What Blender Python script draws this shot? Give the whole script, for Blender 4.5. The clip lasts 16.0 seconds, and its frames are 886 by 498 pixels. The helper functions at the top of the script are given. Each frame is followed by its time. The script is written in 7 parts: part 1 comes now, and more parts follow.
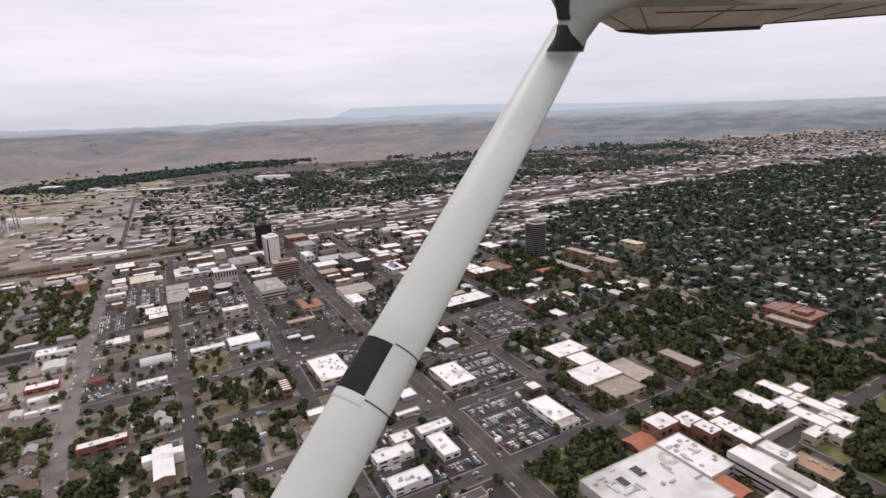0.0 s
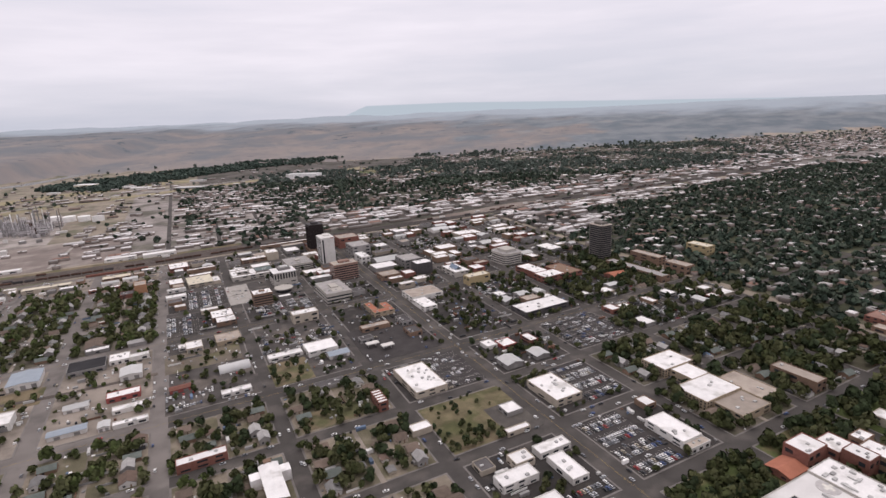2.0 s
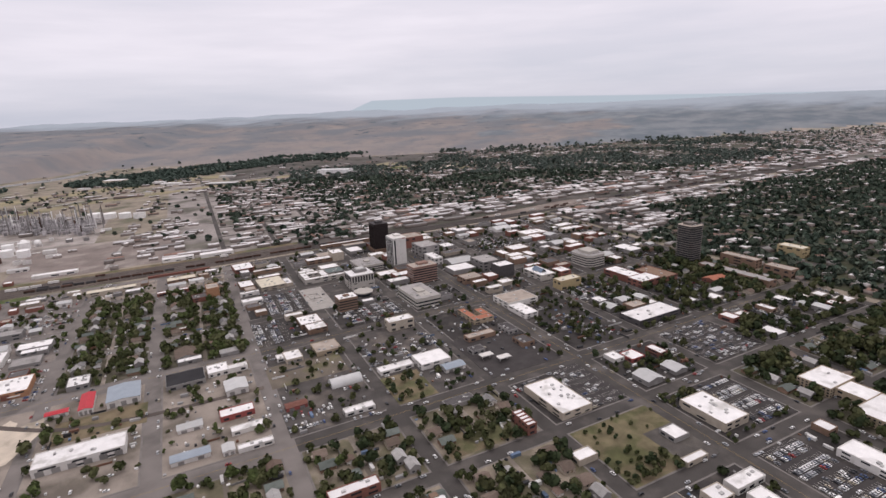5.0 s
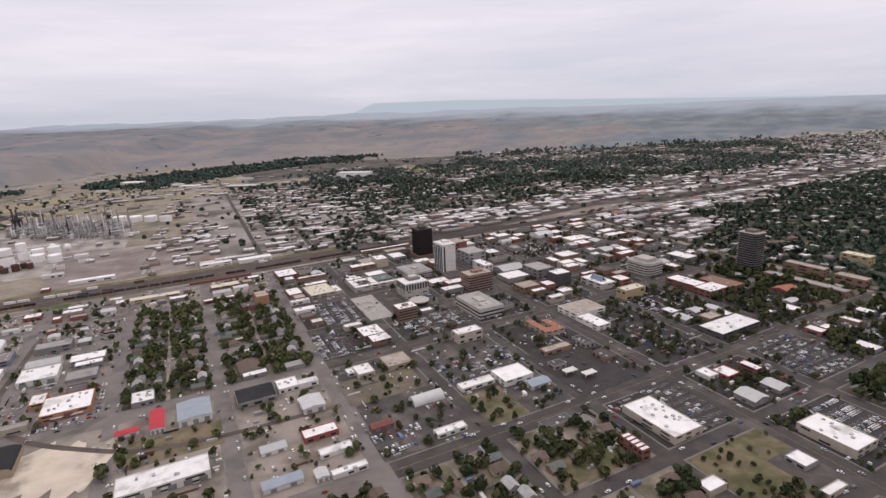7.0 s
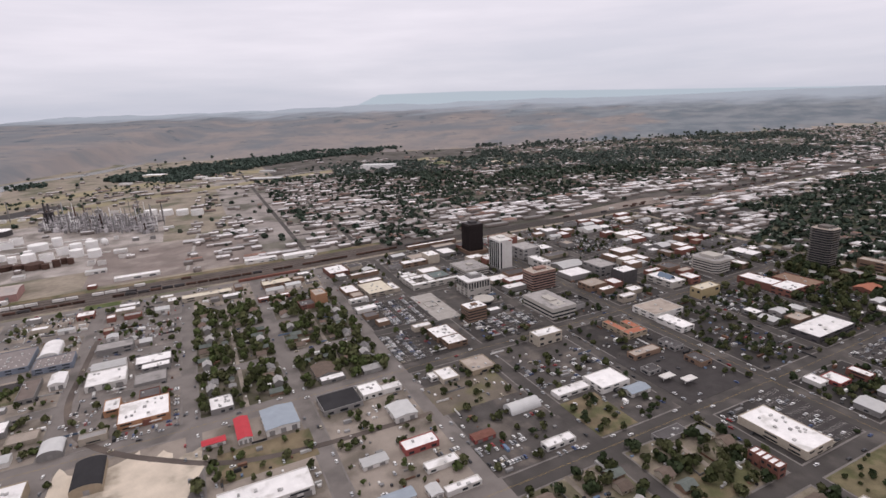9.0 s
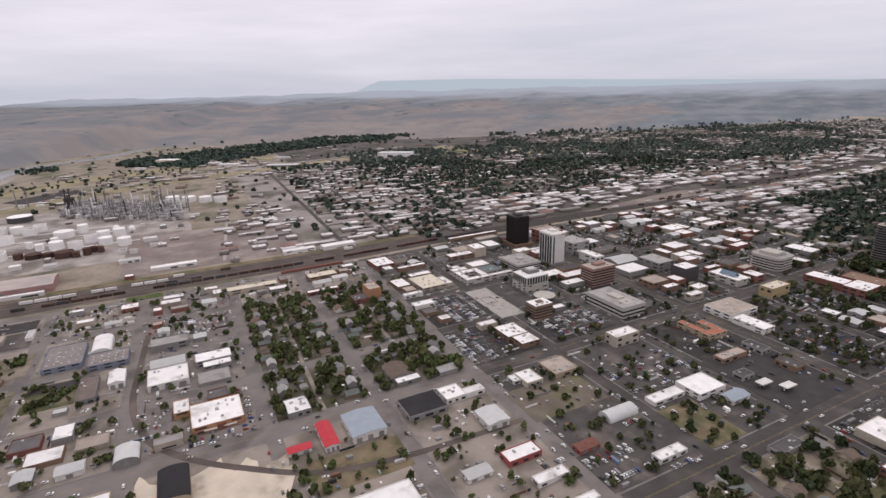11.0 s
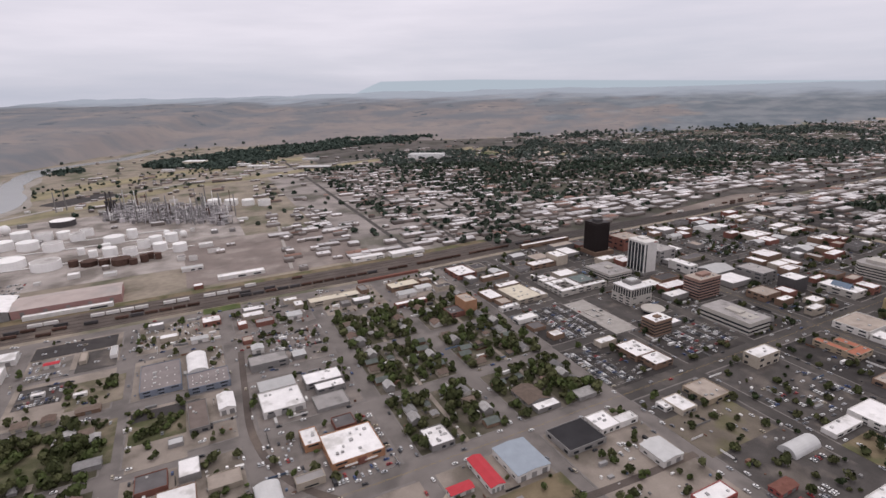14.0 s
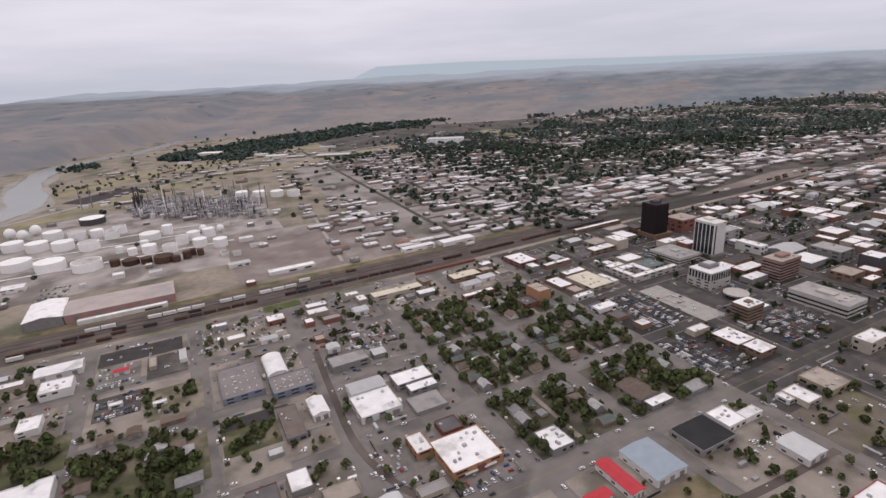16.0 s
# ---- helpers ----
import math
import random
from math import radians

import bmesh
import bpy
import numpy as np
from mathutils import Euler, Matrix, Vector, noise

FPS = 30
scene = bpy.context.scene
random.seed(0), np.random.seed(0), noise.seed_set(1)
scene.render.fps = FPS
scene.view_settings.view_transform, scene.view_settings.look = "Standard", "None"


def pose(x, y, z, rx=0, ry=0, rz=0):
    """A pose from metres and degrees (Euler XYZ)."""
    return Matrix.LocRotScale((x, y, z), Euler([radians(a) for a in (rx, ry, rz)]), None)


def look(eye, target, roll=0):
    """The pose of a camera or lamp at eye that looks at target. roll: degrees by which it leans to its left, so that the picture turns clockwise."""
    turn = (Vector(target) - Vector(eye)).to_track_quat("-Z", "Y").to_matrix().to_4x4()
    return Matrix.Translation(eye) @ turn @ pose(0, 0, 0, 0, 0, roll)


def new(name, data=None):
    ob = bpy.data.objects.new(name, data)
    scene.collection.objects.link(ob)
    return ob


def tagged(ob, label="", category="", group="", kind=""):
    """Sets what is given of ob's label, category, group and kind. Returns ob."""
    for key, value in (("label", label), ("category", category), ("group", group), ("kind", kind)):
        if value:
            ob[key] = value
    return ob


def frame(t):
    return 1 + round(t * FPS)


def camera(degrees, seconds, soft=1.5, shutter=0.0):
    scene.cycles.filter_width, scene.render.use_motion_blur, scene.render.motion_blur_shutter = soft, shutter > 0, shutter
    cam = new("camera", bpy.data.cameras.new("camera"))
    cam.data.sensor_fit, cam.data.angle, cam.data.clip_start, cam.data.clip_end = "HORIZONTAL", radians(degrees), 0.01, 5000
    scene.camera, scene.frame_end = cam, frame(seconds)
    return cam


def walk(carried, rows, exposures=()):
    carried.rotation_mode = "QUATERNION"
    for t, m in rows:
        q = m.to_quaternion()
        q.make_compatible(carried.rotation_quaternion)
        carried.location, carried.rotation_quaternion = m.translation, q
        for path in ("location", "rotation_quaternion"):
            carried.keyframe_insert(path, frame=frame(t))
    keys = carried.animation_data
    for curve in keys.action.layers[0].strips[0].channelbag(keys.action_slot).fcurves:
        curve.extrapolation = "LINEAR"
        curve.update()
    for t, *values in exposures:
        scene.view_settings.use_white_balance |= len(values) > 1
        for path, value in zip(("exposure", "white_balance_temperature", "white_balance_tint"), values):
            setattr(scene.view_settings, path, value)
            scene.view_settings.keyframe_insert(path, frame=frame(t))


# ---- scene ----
cam = camera(79.5, 16.0, soft=1.5)
METRES, EYE, TILT, LEAN, TURN = 625.0, 230.5, -13.2, 1.85, -29.0
ROWS = [
    (0.0, -0.00001, -0.00018, -0.00048, -0.01, -1.08, 0.41),
    (0.5, -0.02954, 0.01010, 0.00180, 0.29, -1.07, 0.38),
    (1.0, -0.05907, 0.02027, 0.00406, 0.90, -1.29, 0.41),
    (1.5, -0.08859, 0.03033, 0.00632, 1.30, -1.29, 0.25),
    (2.0, -0.11810, 0.04029, 0.00857, 1.44, -1.31, 0.14),
    (2.5, -0.14761, 0.05017, 0.01080, 1.53, -1.40, 0.03),
    (3.0, -0.17712, 0.05995, 0.01301, 1.68, -1.57, -0.03),
    (3.5, -0.20664, 0.06965, 0.01521, 1.87, -1.83, 0.09),
    (4.0, -0.23615, 0.07928, 0.01738, 1.97, -2.09, 0.16),
    (6.5, -0.38386, 0.12643, 0.02788, 2.07, -1.37, -0.37),
    (7.0, -0.41344, 0.13571, 0.02989, 2.17, -1.56, -0.27),
    (7.5, -0.44304, 0.14494, 0.03186, 2.37, -1.93, -0.17),
    (8.0, -0.47266, 0.15414, 0.03379, 2.58, -1.95, -0.26),
    (8.5, -0.50230, 0.16331, 0.03569, 2.70, -1.95, -0.25),
    (9.0, -0.53196, 0.17246, 0.03754, 2.77, -2.43, -0.32),
    (11.5, -0.68069, 0.21803, 0.04608, 2.43, -3.63, -1.46),
    (12.0, -0.71053, 0.22714, 0.04764, 2.17, -2.77, -1.92),
    (12.5, -0.74041, 0.23627, 0.04913, 2.04, -2.77, -2.00),
    (13.0, -0.77033, 0.24542, 0.05056, 2.13, -3.15, -1.93),
    (13.5, -0.80029, 0.25459, 0.05193, 2.45, -3.55, -1.67),
    (14.0, -0.83029, 0.26380, 0.05324, 2.73, -3.62, -1.16),
    (14.5, -0.86033, 0.27303, 0.05448, 2.85, -3.86, -0.62),
    (15.0, -0.89043, 0.28231, 0.05566, 2.75, -4.21, -0.15),
    (15.5, -0.92057, 0.29163, 0.05676, 2.82, -4.87, 0.25),
    (16.0, -0.95076, 0.30101, 0.05779, 2.78, -5.28, 0.57),
]
walk(cam, [(t, pose(0, 0, EYE, TILT, LEAN, TURN) @ pose(METRES * x, METRES * y, METRES * z, 90 + pitch, roll, yaw)) for t, x, y, z, yaw, pitch, roll in ROWS],
     exposures=[(0.0, 0.13, 6450, 12), (2.0, 0.06, 6440, 12), (4.0, 0.02, 6420, 12), (9.0, 0.0, 6400, 12), (13.0, -0.05, 6370, 12), (16.0, -0.1, 6340, 12)])

# ---- world and light: an overcast afternoon ----
world = bpy.data.worlds.new("overcast_sky")
scene.world = world
world.use_nodes = True
wn, wl = world.node_tree.nodes, world.node_tree.links
wn.clear()
w_out, w_bg = wn.new("ShaderNodeOutputWorld"), wn.new("ShaderNodeBackground")
w_sky = wn.new("ShaderNodeTexSky")
w_sky.sky_type, w_sky.sun_disc, w_sky.sun_elevation, w_sky.sun_rotation = "NISHITA", False, radians(66), radians(34)
w_co = wn.new("ShaderNodeTexCoord")
w_sep = wn.new("ShaderNodeSeparateXYZ")
wl.new(w_co.outputs["Generated"], w_sep.inputs[0])


def w_node(kind, **sockets):
    n = wn.new(kind)
    for key, value in sockets.items():
        n.inputs[int(key[1:])].default_value = value
    return n


def w_ramp(source, stops):
    n = wn.new("ShaderNodeValToRGB")
    while len(n.color_ramp.elements) < len(stops):
        n.color_ramp.elements.new(0.5)
    for e, (p, c) in zip(n.color_ramp.elements, stops):
        e.position, e.color = p, (*c, 1)
    wl.new(source, n.inputs[0])
    return n


# cloud sheets: flat, wide noise that is squeezed towards the horizon
w_map = w_node("ShaderNodeMapping")
w_map.inputs["Scale"].default_value = (1.3, 1.3, 11.0)
wl.new(w_co.outputs["Generated"], w_map.inputs[0])
w_cloud = wn.new("ShaderNodeTexNoise")
w_cloud.inputs["Scale"].default_value, w_cloud.inputs["Detail"].default_value, w_cloud.inputs["Roughness"].default_value = 1.7, 7, 0.52
wl.new(w_map.outputs[0], w_cloud.inputs["Vector"])
w_grey = w_ramp(w_cloud.outputs["Fac"], [(0.32, (0.63, 0.625, 0.70)), (0.5, (0.80, 0.755, 0.815)), (0.66, (0.98, 0.91, 0.965))])
# height above the horizon
w_high = wn.new("ShaderNodeMapRange")
w_high.inputs["From Min"].default_value, w_high.inputs["From Max"].default_value = 0.0, 0.24
wl.new(w_sep.outputs["Z"], w_high.inputs[0])
w_low = w_ramp(w_high.outputs[0], [(0.0, (0.46, 0.51, 0.61)), (0.16, (0.60, 0.62, 0.71)), (0.42, (0.80, 0.765, 0.835)), (1.0, (0.94, 0.875, 0.93))])
w_mix = wn.new("ShaderNodeMix")
w_mix.data_type = "RGBA"
w_mix.inputs["Factor"].default_value = 0.5
wl.new(w_low.outputs[0], w_mix.inputs["A"])
wl.new(w_grey.outputs[0], w_mix.inputs["B"])
w_thin = wn.new("ShaderNodeMix")
w_thin.data_type = "RGBA"
w_thin.inputs["Factor"].default_value = 0.06
w_dim = wn.new("ShaderNodeMix")
w_dim.data_type, w_dim.blend_type = "RGBA", "MULTIPLY"
w_dim.inputs["Factor"].default_value, w_dim.inputs["B"].default_value = 1.0, (0.1, 0.1, 0.1, 1)
wl.new(w_sky.outputs[0], w_dim.inputs["A"])
wl.new(w_mix.outputs["Result"], w_thin.inputs["A"])
wl.new(w_dim.outputs["Result"], w_thin.inputs["B"])
# the far tableland under the sky, painted blue for haze
w_ridge = wn.new("ShaderNodeTexNoise")
w_ridge.noise_dimensions = "2D"
w_ridge.inputs["Scale"].default_value, w_ridge.inputs["Detail"].default_value = 9.0, 4
wl.new(w_co.outputs["Generated"], w_ridge.inputs["Vector"])
w_rh = wn.new("ShaderNodeMapRange")
for key, value in (("From Min", -0.19), ("From Max", -0.12), ("To Min", -0.012), ("To Max", 0.0155)):
    w_rh.inputs[key].default_value = value
w_side = wn.new("ShaderNodeVectorMath")
w_side.operation = "DOT_PRODUCT"
w_side.inputs[1].default_value = (0.875, -0.485, 0)
wl.new(w_co.outputs["Generated"], w_side.inputs[0])
w_jag = wn.new("ShaderNodeMath")
w_jag.operation = "MULTIPLY_ADD"
w_jag.inputs[1].default_value = 0.06
wl.new(w_ridge.outputs["Fac"], w_jag.inputs[0])
wl.new(w_side.outputs["Value"], w_jag.inputs[2])
wl.new(w_jag.outputs[0], w_rh.inputs[0])
w_cmp = wn.new("ShaderNodeMapRange")
w_cmp.interpolation_type = "SMOOTHSTEP"
w_sub = wn.new("ShaderNodeMath")
w_sub.operation = "SUBTRACT"
w_fall = wn.new("ShaderNodeMath")
w_fall.operation = "MAXIMUM"
w_fall.inputs[1].default_value = 0.0
wl.new(w_side.outputs["Value"], w_fall.inputs[0])
w_drop = wn.new("ShaderNodeMath")
w_drop.operation = "MULTIPLY_ADD"
w_drop.inputs[1].default_value = -0.03
wl.new(w_fall.outputs[0], w_drop.inputs[0])
wl.new(w_rh.outputs[0], w_drop.inputs[2])
wl.new(w_drop.outputs[0], w_sub.inputs[0])
wl.new(w_sep.outputs["Z"], w_sub.inputs[1])
w_cmp.inputs["From Min"].default_value, w_cmp.inputs["From Max"].default_value = -0.001, 0.0015
wl.new(w_sub.outputs[0], w_cmp.inputs[0])
w_far = wn.new("ShaderNodeMix")
w_far.data_type = "RGBA"
w_far.inputs["B"].default_value = (0.47, 0.53, 0.59, 1)
wl.new(w_cmp.outputs[0], w_far.inputs["Factor"])
wl.new(w_thin.outputs["Result"], w_far.inputs["A"])
# an overcast sky is brightest overhead
w_zen = wn.new("ShaderNodeMapRange")
for key, value in (("From Min", 0.32), ("From Max", 0.95), ("To Min", 1.0), ("To Max", 1.45)):
    w_zen.inputs[key].default_value = value
wl.new(w_sep.outputs["Z"], w_zen.inputs[0])
wl.new(w_zen.outputs[0], w_bg.inputs[1])
w_warm = wn.new("ShaderNodeMix")
w_warm.data_type, w_warm.blend_type = "RGBA", "MULTIPLY"
w_warm.inputs["Factor"].default_value = 1.0
w_tint = w_ramp(w_sep.outputs["Z"], [(0.3, (1, 1, 1)), (0.6, (0.985, 0.97, 0.9))])
wl.new(w_far.outputs["Result"], w_warm.inputs["A"])
wl.new(w_tint.outputs[0], w_warm.inputs["B"])
wl.new(w_warm.outputs["Result"], w_bg.inputs[0])
wl.new(w_bg.outputs[0], w_out.inputs[0])

sun = new("sun", bpy.data.lights.new("sun", "SUN"))
sun.data.energy, sun.data.angle, sun.data.color = 0.5, radians(24), (1.0, 0.97, 0.93)
sun.matrix_world = look((0, 0, 900), (-220, -330, 0))

# ---- materials ----
MATS = {}


def mat(name, colour, rough=0.85, vary=0.16, scale=0.25, fine=2.5, stain=None, stain_at=0.62, metal=0.0, per_object=0.0, per_island=0.0, bump=0.15, spec=0.12):
    """A weathered surface: two sizes of noise in world metres, and stains of a second colour."""
    if name in MATS:
        return MATS[name]
    m = bpy.data.materials.new(name)
    m.use_nodes = True
    nt = m.node_tree
    b = nt.nodes["Principled BSDF"]
    b.inputs["Roughness"].default_value, b.inputs["Metallic"].default_value = rough, metal
    b.inputs["Specular IOR Level"].default_value = spec
    geo = nt.nodes.new("ShaderNodeNewGeometry")
    value = None

    def noise_at(s, detail, low, high):
        n = nt.nodes.new("ShaderNodeTexNoise")
        n.inputs["Scale"].default_value, n.inputs["Detail"].default_value = s, detail
        nt.links.new(geo.outputs["Position"], n.inputs["Vector"])
        r = nt.nodes.new("ShaderNodeMapRange")
        for key, v in (("From Min", 0.25), ("From Max", 0.75), ("To Min", low), ("To Max", high)):
            r.inputs[key].default_value = v
        nt.links.new(n.outputs["Fac"], r.inputs[0])
        return n, r.outputs[0]

    def times(a, c):
        n = nt.nodes.new("ShaderNodeMath")
        n.operation = "MULTIPLY"
        nt.links.new(a, n.inputs[0])
        nt.links.new(c, n.inputs[1])
        return n.outputs[0]

    _, big = noise_at(scale, 3, 1 - vary, 1 + vary)
    tex, small = noise_at(fine, 2, 1 - 0.6 * vary, 1 + 0.6 * vary)
    value = times(big, small)
    for amount, make, out in ((per_object, "ShaderNodeObjectInfo", "Random"), (per_island, "ShaderNodeNewGeometry", "Random Per Island")):
        if amount:
            r = nt.nodes.new("ShaderNodeMapRange")
            r.inputs["To Min"].default_value, r.inputs["To Max"].default_value = 1 - amount, 1 + amount
            nt.links.new(nt.nodes.new(make).outputs[out], r.inputs[0])
            value = times(value, r.outputs[0])
    base = nt.nodes.new("ShaderNodeRGB")
    base.outputs[0].default_value = (*colour, 1)
    source = base.outputs[0]
    if stain:
        sn, _ = noise_at(scale * 0.55, 6, 0, 1)
        ramp = nt.nodes.new("ShaderNodeMapRange")
        ramp.interpolation_type = "SMOOTHSTEP"
        ramp.inputs["From Min"].default_value, ramp.inputs["From Max"].default_value = stain_at - 0.09, stain_at + 0.09
        nt.links.new(sn.outputs["Fac"], ramp.inputs[0])
        mix = nt.nodes.new("ShaderNodeMix")
        mix.data_type = "RGBA"
        mix.inputs["B"].default_value = (*stain, 1)
        nt.links.new(ramp.outputs[0], mix.inputs["Factor"])
        nt.links.new(source, mix.inputs["A"])
        source = mix.outputs["Result"]
    mul = nt.nodes.new("ShaderNodeVectorMath")
    mul.operation = "SCALE"
    nt.links.new(source, mul.inputs[0])
    nt.links.new(value, mul.inputs["Scale"])
    nt.links.new(mul.outputs[0], b.inputs["Base Color"])
    if bump:
        bp = nt.nodes.new("ShaderNodeBump")
        bp.inputs["Strength"].default_value, bp.inputs["Distance"].default_value = bump, 0.05
        nt.links.new(tex.outputs["Fac"], bp.inputs["Height"])
        nt.links.new(bp.outputs[0], b.inputs["Normal"])
    MATS[name] = m
    return m


ASPHALT = mat("asphalt", (0.07, 0.064, 0.061), vary=0.2, scale=0.06, stain=(0.108, 0.097, 0.09), stain_at=0.58)
LOT = mat("lot_asphalt", (0.168, 0.15, 0.141), vary=0.26, scale=0.09, stain=(0.22, 0.192, 0.175), stain_at=0.57)
DARKLOT = mat("dark_asphalt", (0.055, 0.05, 0.05), vary=0.2, scale=0.09)
CONCRETE = mat("concrete", (0.34, 0.32, 0.30), vary=0.14, scale=0.12, stain=(0.22, 0.20, 0.19))
PAVE = mat("pavement_concrete", (0.18, 0.166, 0.158), vary=0.16, scale=0.12, stain=(0.17, 0.155, 0.15), stain_at=0.56)
DIRT = mat("dirt_gravel", (0.265, 0.229, 0.2), vary=0.22, scale=0.05, stain=(0.15, 0.13, 0.11), stain_at=0.55)
DRYGRASS = mat("dry_grass", (0.175, 0.14, 0.092), vary=0.28, scale=0.08, stain=(0.10, 0.10, 0.052), stain_at=0.53)
LAWN = mat("lawn", (0.075, 0.095, 0.035), vary=0.3, scale=0.08, stain=(0.16, 0.14, 0.075), stain_at=0.56)
YARD = mat("yard", (0.125, 0.113, 0.076), vary=0.3, scale=0.07, stain=(0.235, 0.2, 0.16), stain_at=0.5)
SAND = mat("pale_sand", (0.54, 0.47, 0.39), vary=0.18, scale=0.06, stain=(0.27, 0.235, 0.19))
BALLAST = mat("rail_ballast", (0.1, 0.083, 0.075), vary=0.3, scale=0.03, stain=(0.155, 0.125, 0.105))
WATER = mat("river_water", (0.20, 0.205, 0.20), rough=0.25, vary=0.06, scale=0.01, spec=0.5)
PAINT = mat("road_paint", (0.62, 0.60, 0.56), vary=0.2)
STEEL_RAIL = mat("rail_steel", (0.12, 0.1, 0.09), rough=0.7, metal=0.2)

WHITE_ROOF = mat("white_membrane", (0.76, 0.745, 0.745), rough=0.6, vary=0.1, scale=0.14, fine=1.4, stain=(0.52, 0.505, 0.49), stain_at=0.62, per_object=0.07)
GREY_ROOF = mat("grey_gravel_roof", (0.29, 0.275, 0.27), vary=0.14, scale=0.12, stain=(0.20, 0.19, 0.185), per_object=0.25)
TAN_ROOF = mat("tan_gravel_roof", (0.36, 0.31, 0.27), vary=0.14, scale=0.12, stain=(0.26, 0.22, 0.195), per_object=0.15)
CREAM_ROOF = mat("cream_roof", (0.60, 0.55, 0.45), vary=0.1, scale=0.12, stain=(0.45, 0.40, 0.33))
BLACK_ROOF = mat("black_tar_roof", (0.033, 0.032, 0.035), vary=0.2, scale=0.1)
DARK_ROOF = mat("dark_roof", (0.105, 0.098, 0.10), vary=0.2, scale=0.1, per_object=0.25)
RED_ROOF = mat("red_metal_roof", (0.44, 0.045, 0.058), rough=0.5, vary=0.08, scale=0.2)
BLUE_ROOF = mat("blue_grey_metal_roof", (0.285, 0.325, 0.375), rough=0.55, vary=0.08, scale=0.15)
ORANGE_ROOF = mat("orange_clay_roof", (0.37, 0.15, 0.10), vary=0.14, scale=0.2)
METAL_ROOF = mat("galvanised_roof", (0.47, 0.47, 0.47), rough=0.5, vary=0.08, scale=0.15, per_object=0.12)
SHINGLE = [mat("shingle_%s" % n, c, vary=0.18, scale=0.3, per_object=0.2) for n, c in (
    ("grey", (0.19, 0.185, 0.185)), ("brown", (0.155, 0.12, 0.10)), ("pale", (0.33, 0.32, 0.315)), ("green", (0.12, 0.135, 0.125)), ("rust", (0.16, 0.115, 0.095)))]

BEIGE = mat("beige_stucco", (0.38, 0.335, 0.28), vary=0.12, per_object=0.2)
WHITE_WALL = mat("white_painted_wall", (0.62, 0.6, 0.58), vary=0.08, per_object=0.1, stain=(0.52, 0.50, 0.47), stain_at=0.66)
GREY_WALL = mat("grey_block_wall", (0.235, 0.225, 0.22), vary=0.12, per_object=0.2)
DARK_WALL = mat("dark_wall", (0.075, 0.07, 0.072), vary=0.15, per_object=0.2)
BRICK = mat("red_brick", (0.20, 0.092, 0.073), vary=0.18, scale=0.4, per_object=0.15)
BRICK_BROWN = mat("brown_brick", (0.20, 0.135, 0.10), vary=0.16, scale=0.4, per_object=0.15)
BRICK_ORANGE = mat("orange_brick", (0.36, 0.2, 0.12), vary=0.12, scale=0.4)
TAN_WALL = mat("tan_block_wall", (0.33, 0.27, 0.2), vary=0.12, scale=0.3)
STONE = mat("pale_limestone", (0.42, 0.395, 0.365), vary=0.08, scale=0.2)
BLUE_WALL = mat("blue_painted_wall", (0.19, 0.215, 0.265), vary=0.1)
REDPAINT = mat("red_painted_wall", (0.29, 0.085, 0.078), vary=0.12)
YELLOW_WALL = mat("yellow_brick", (0.36, 0.29, 0.17), vary=0.1)
GLASS = mat("window_glass", (0.028, 0.032, 0.038), rough=0.12, vary=0.1, spec=0.6, bump=0)
BLUEGLASS = mat("atrium_glass", (0.12, 0.17, 0.24), rough=0.15, vary=0.1, spec=0.6, bump=0)
BRONZE = mat("bronze_cladding", (0.028, 0.022, 0.022), rough=0.45, vary=0.12)
UNIT = mat("roof_unit_metal", (0.40, 0.395, 0.39), rough=0.55, vary=0.15, per_object=0.3)
TANK_WHITE = mat("white_tank_paint", (0.80, 0.79, 0.78), rough=0.5, vary=0.05, scale=0.1, per_object=0.06)
RUST = mat("rust_brown_steel", (0.085, 0.052, 0.042), vary=0.25, per_object=0.3)
PIPE = mat("process_steel", (0.27, 0.258, 0.258), rough=0.5, vary=0.2, per_island=0.35)
LEAF = [mat("leaves_%s" % n, c, rough=0.7, vary=0.28, scale=0.12, fine=1.2, per_island=0.35, per_object=0.2, bump=0) for n, c in (
    ("deep", (0.025, 0.035, 0.016)), ("mid", (0.049, 0.057, 0.023)), ("dusty", (0.078, 0.083, 0.038)), ("yellow", (0.105, 0.112, 0.042)))]
# lit copy of the leaves for western trees, brightness put into the colour
WESTLIT = mat("leaves_fresh", (0.074, 0.095, 0.034), rough=0.7, vary=0.28, scale=0.12, fine=1.2, per_island=0.35, per_object=0.2, bump=0)
BARK = mat("bark", (0.12, 0.095, 0.075), vary=0.2)
CARPAINT = [mat("car_paint_%s" % n, c, rough=0.3, vary=0.04, spec=0.5, bump=0) for n, c in (
    ("white", (0.75, 0.75, 0.75)), ("silver", (0.42, 0.43, 0.45)), ("grey", (0.15, 0.155, 0.17)), ("black", (0.02, 0.02, 0.024)),
    ("red", (0.30, 0.025, 0.025)), ("blue", (0.035, 0.07, 0.19)), ("beige", (0.40, 0.35, 0.27)))]
RUBBER = mat("rubber", (0.02, 0.02, 0.02), vary=0.1)

# ---- helpers for building ----
FWD, RGT = (0.485, 0.875), (0.875, -0.485)
DIP = radians(1.14)
STATION_AT = (-620, -420, -60, 120)
STATIONS = ((-427.1, -210.5, -210.5, -0.1), (455.4, 229.4, 229.4, -0.2), (247.1, 245.6, 245.6, 239.2), (-426.9, -210.5, -210.5, -0.1), (455.5, 229.4, 229.4, -0.1), (241.9, 238.6, 238.6, 230.2))


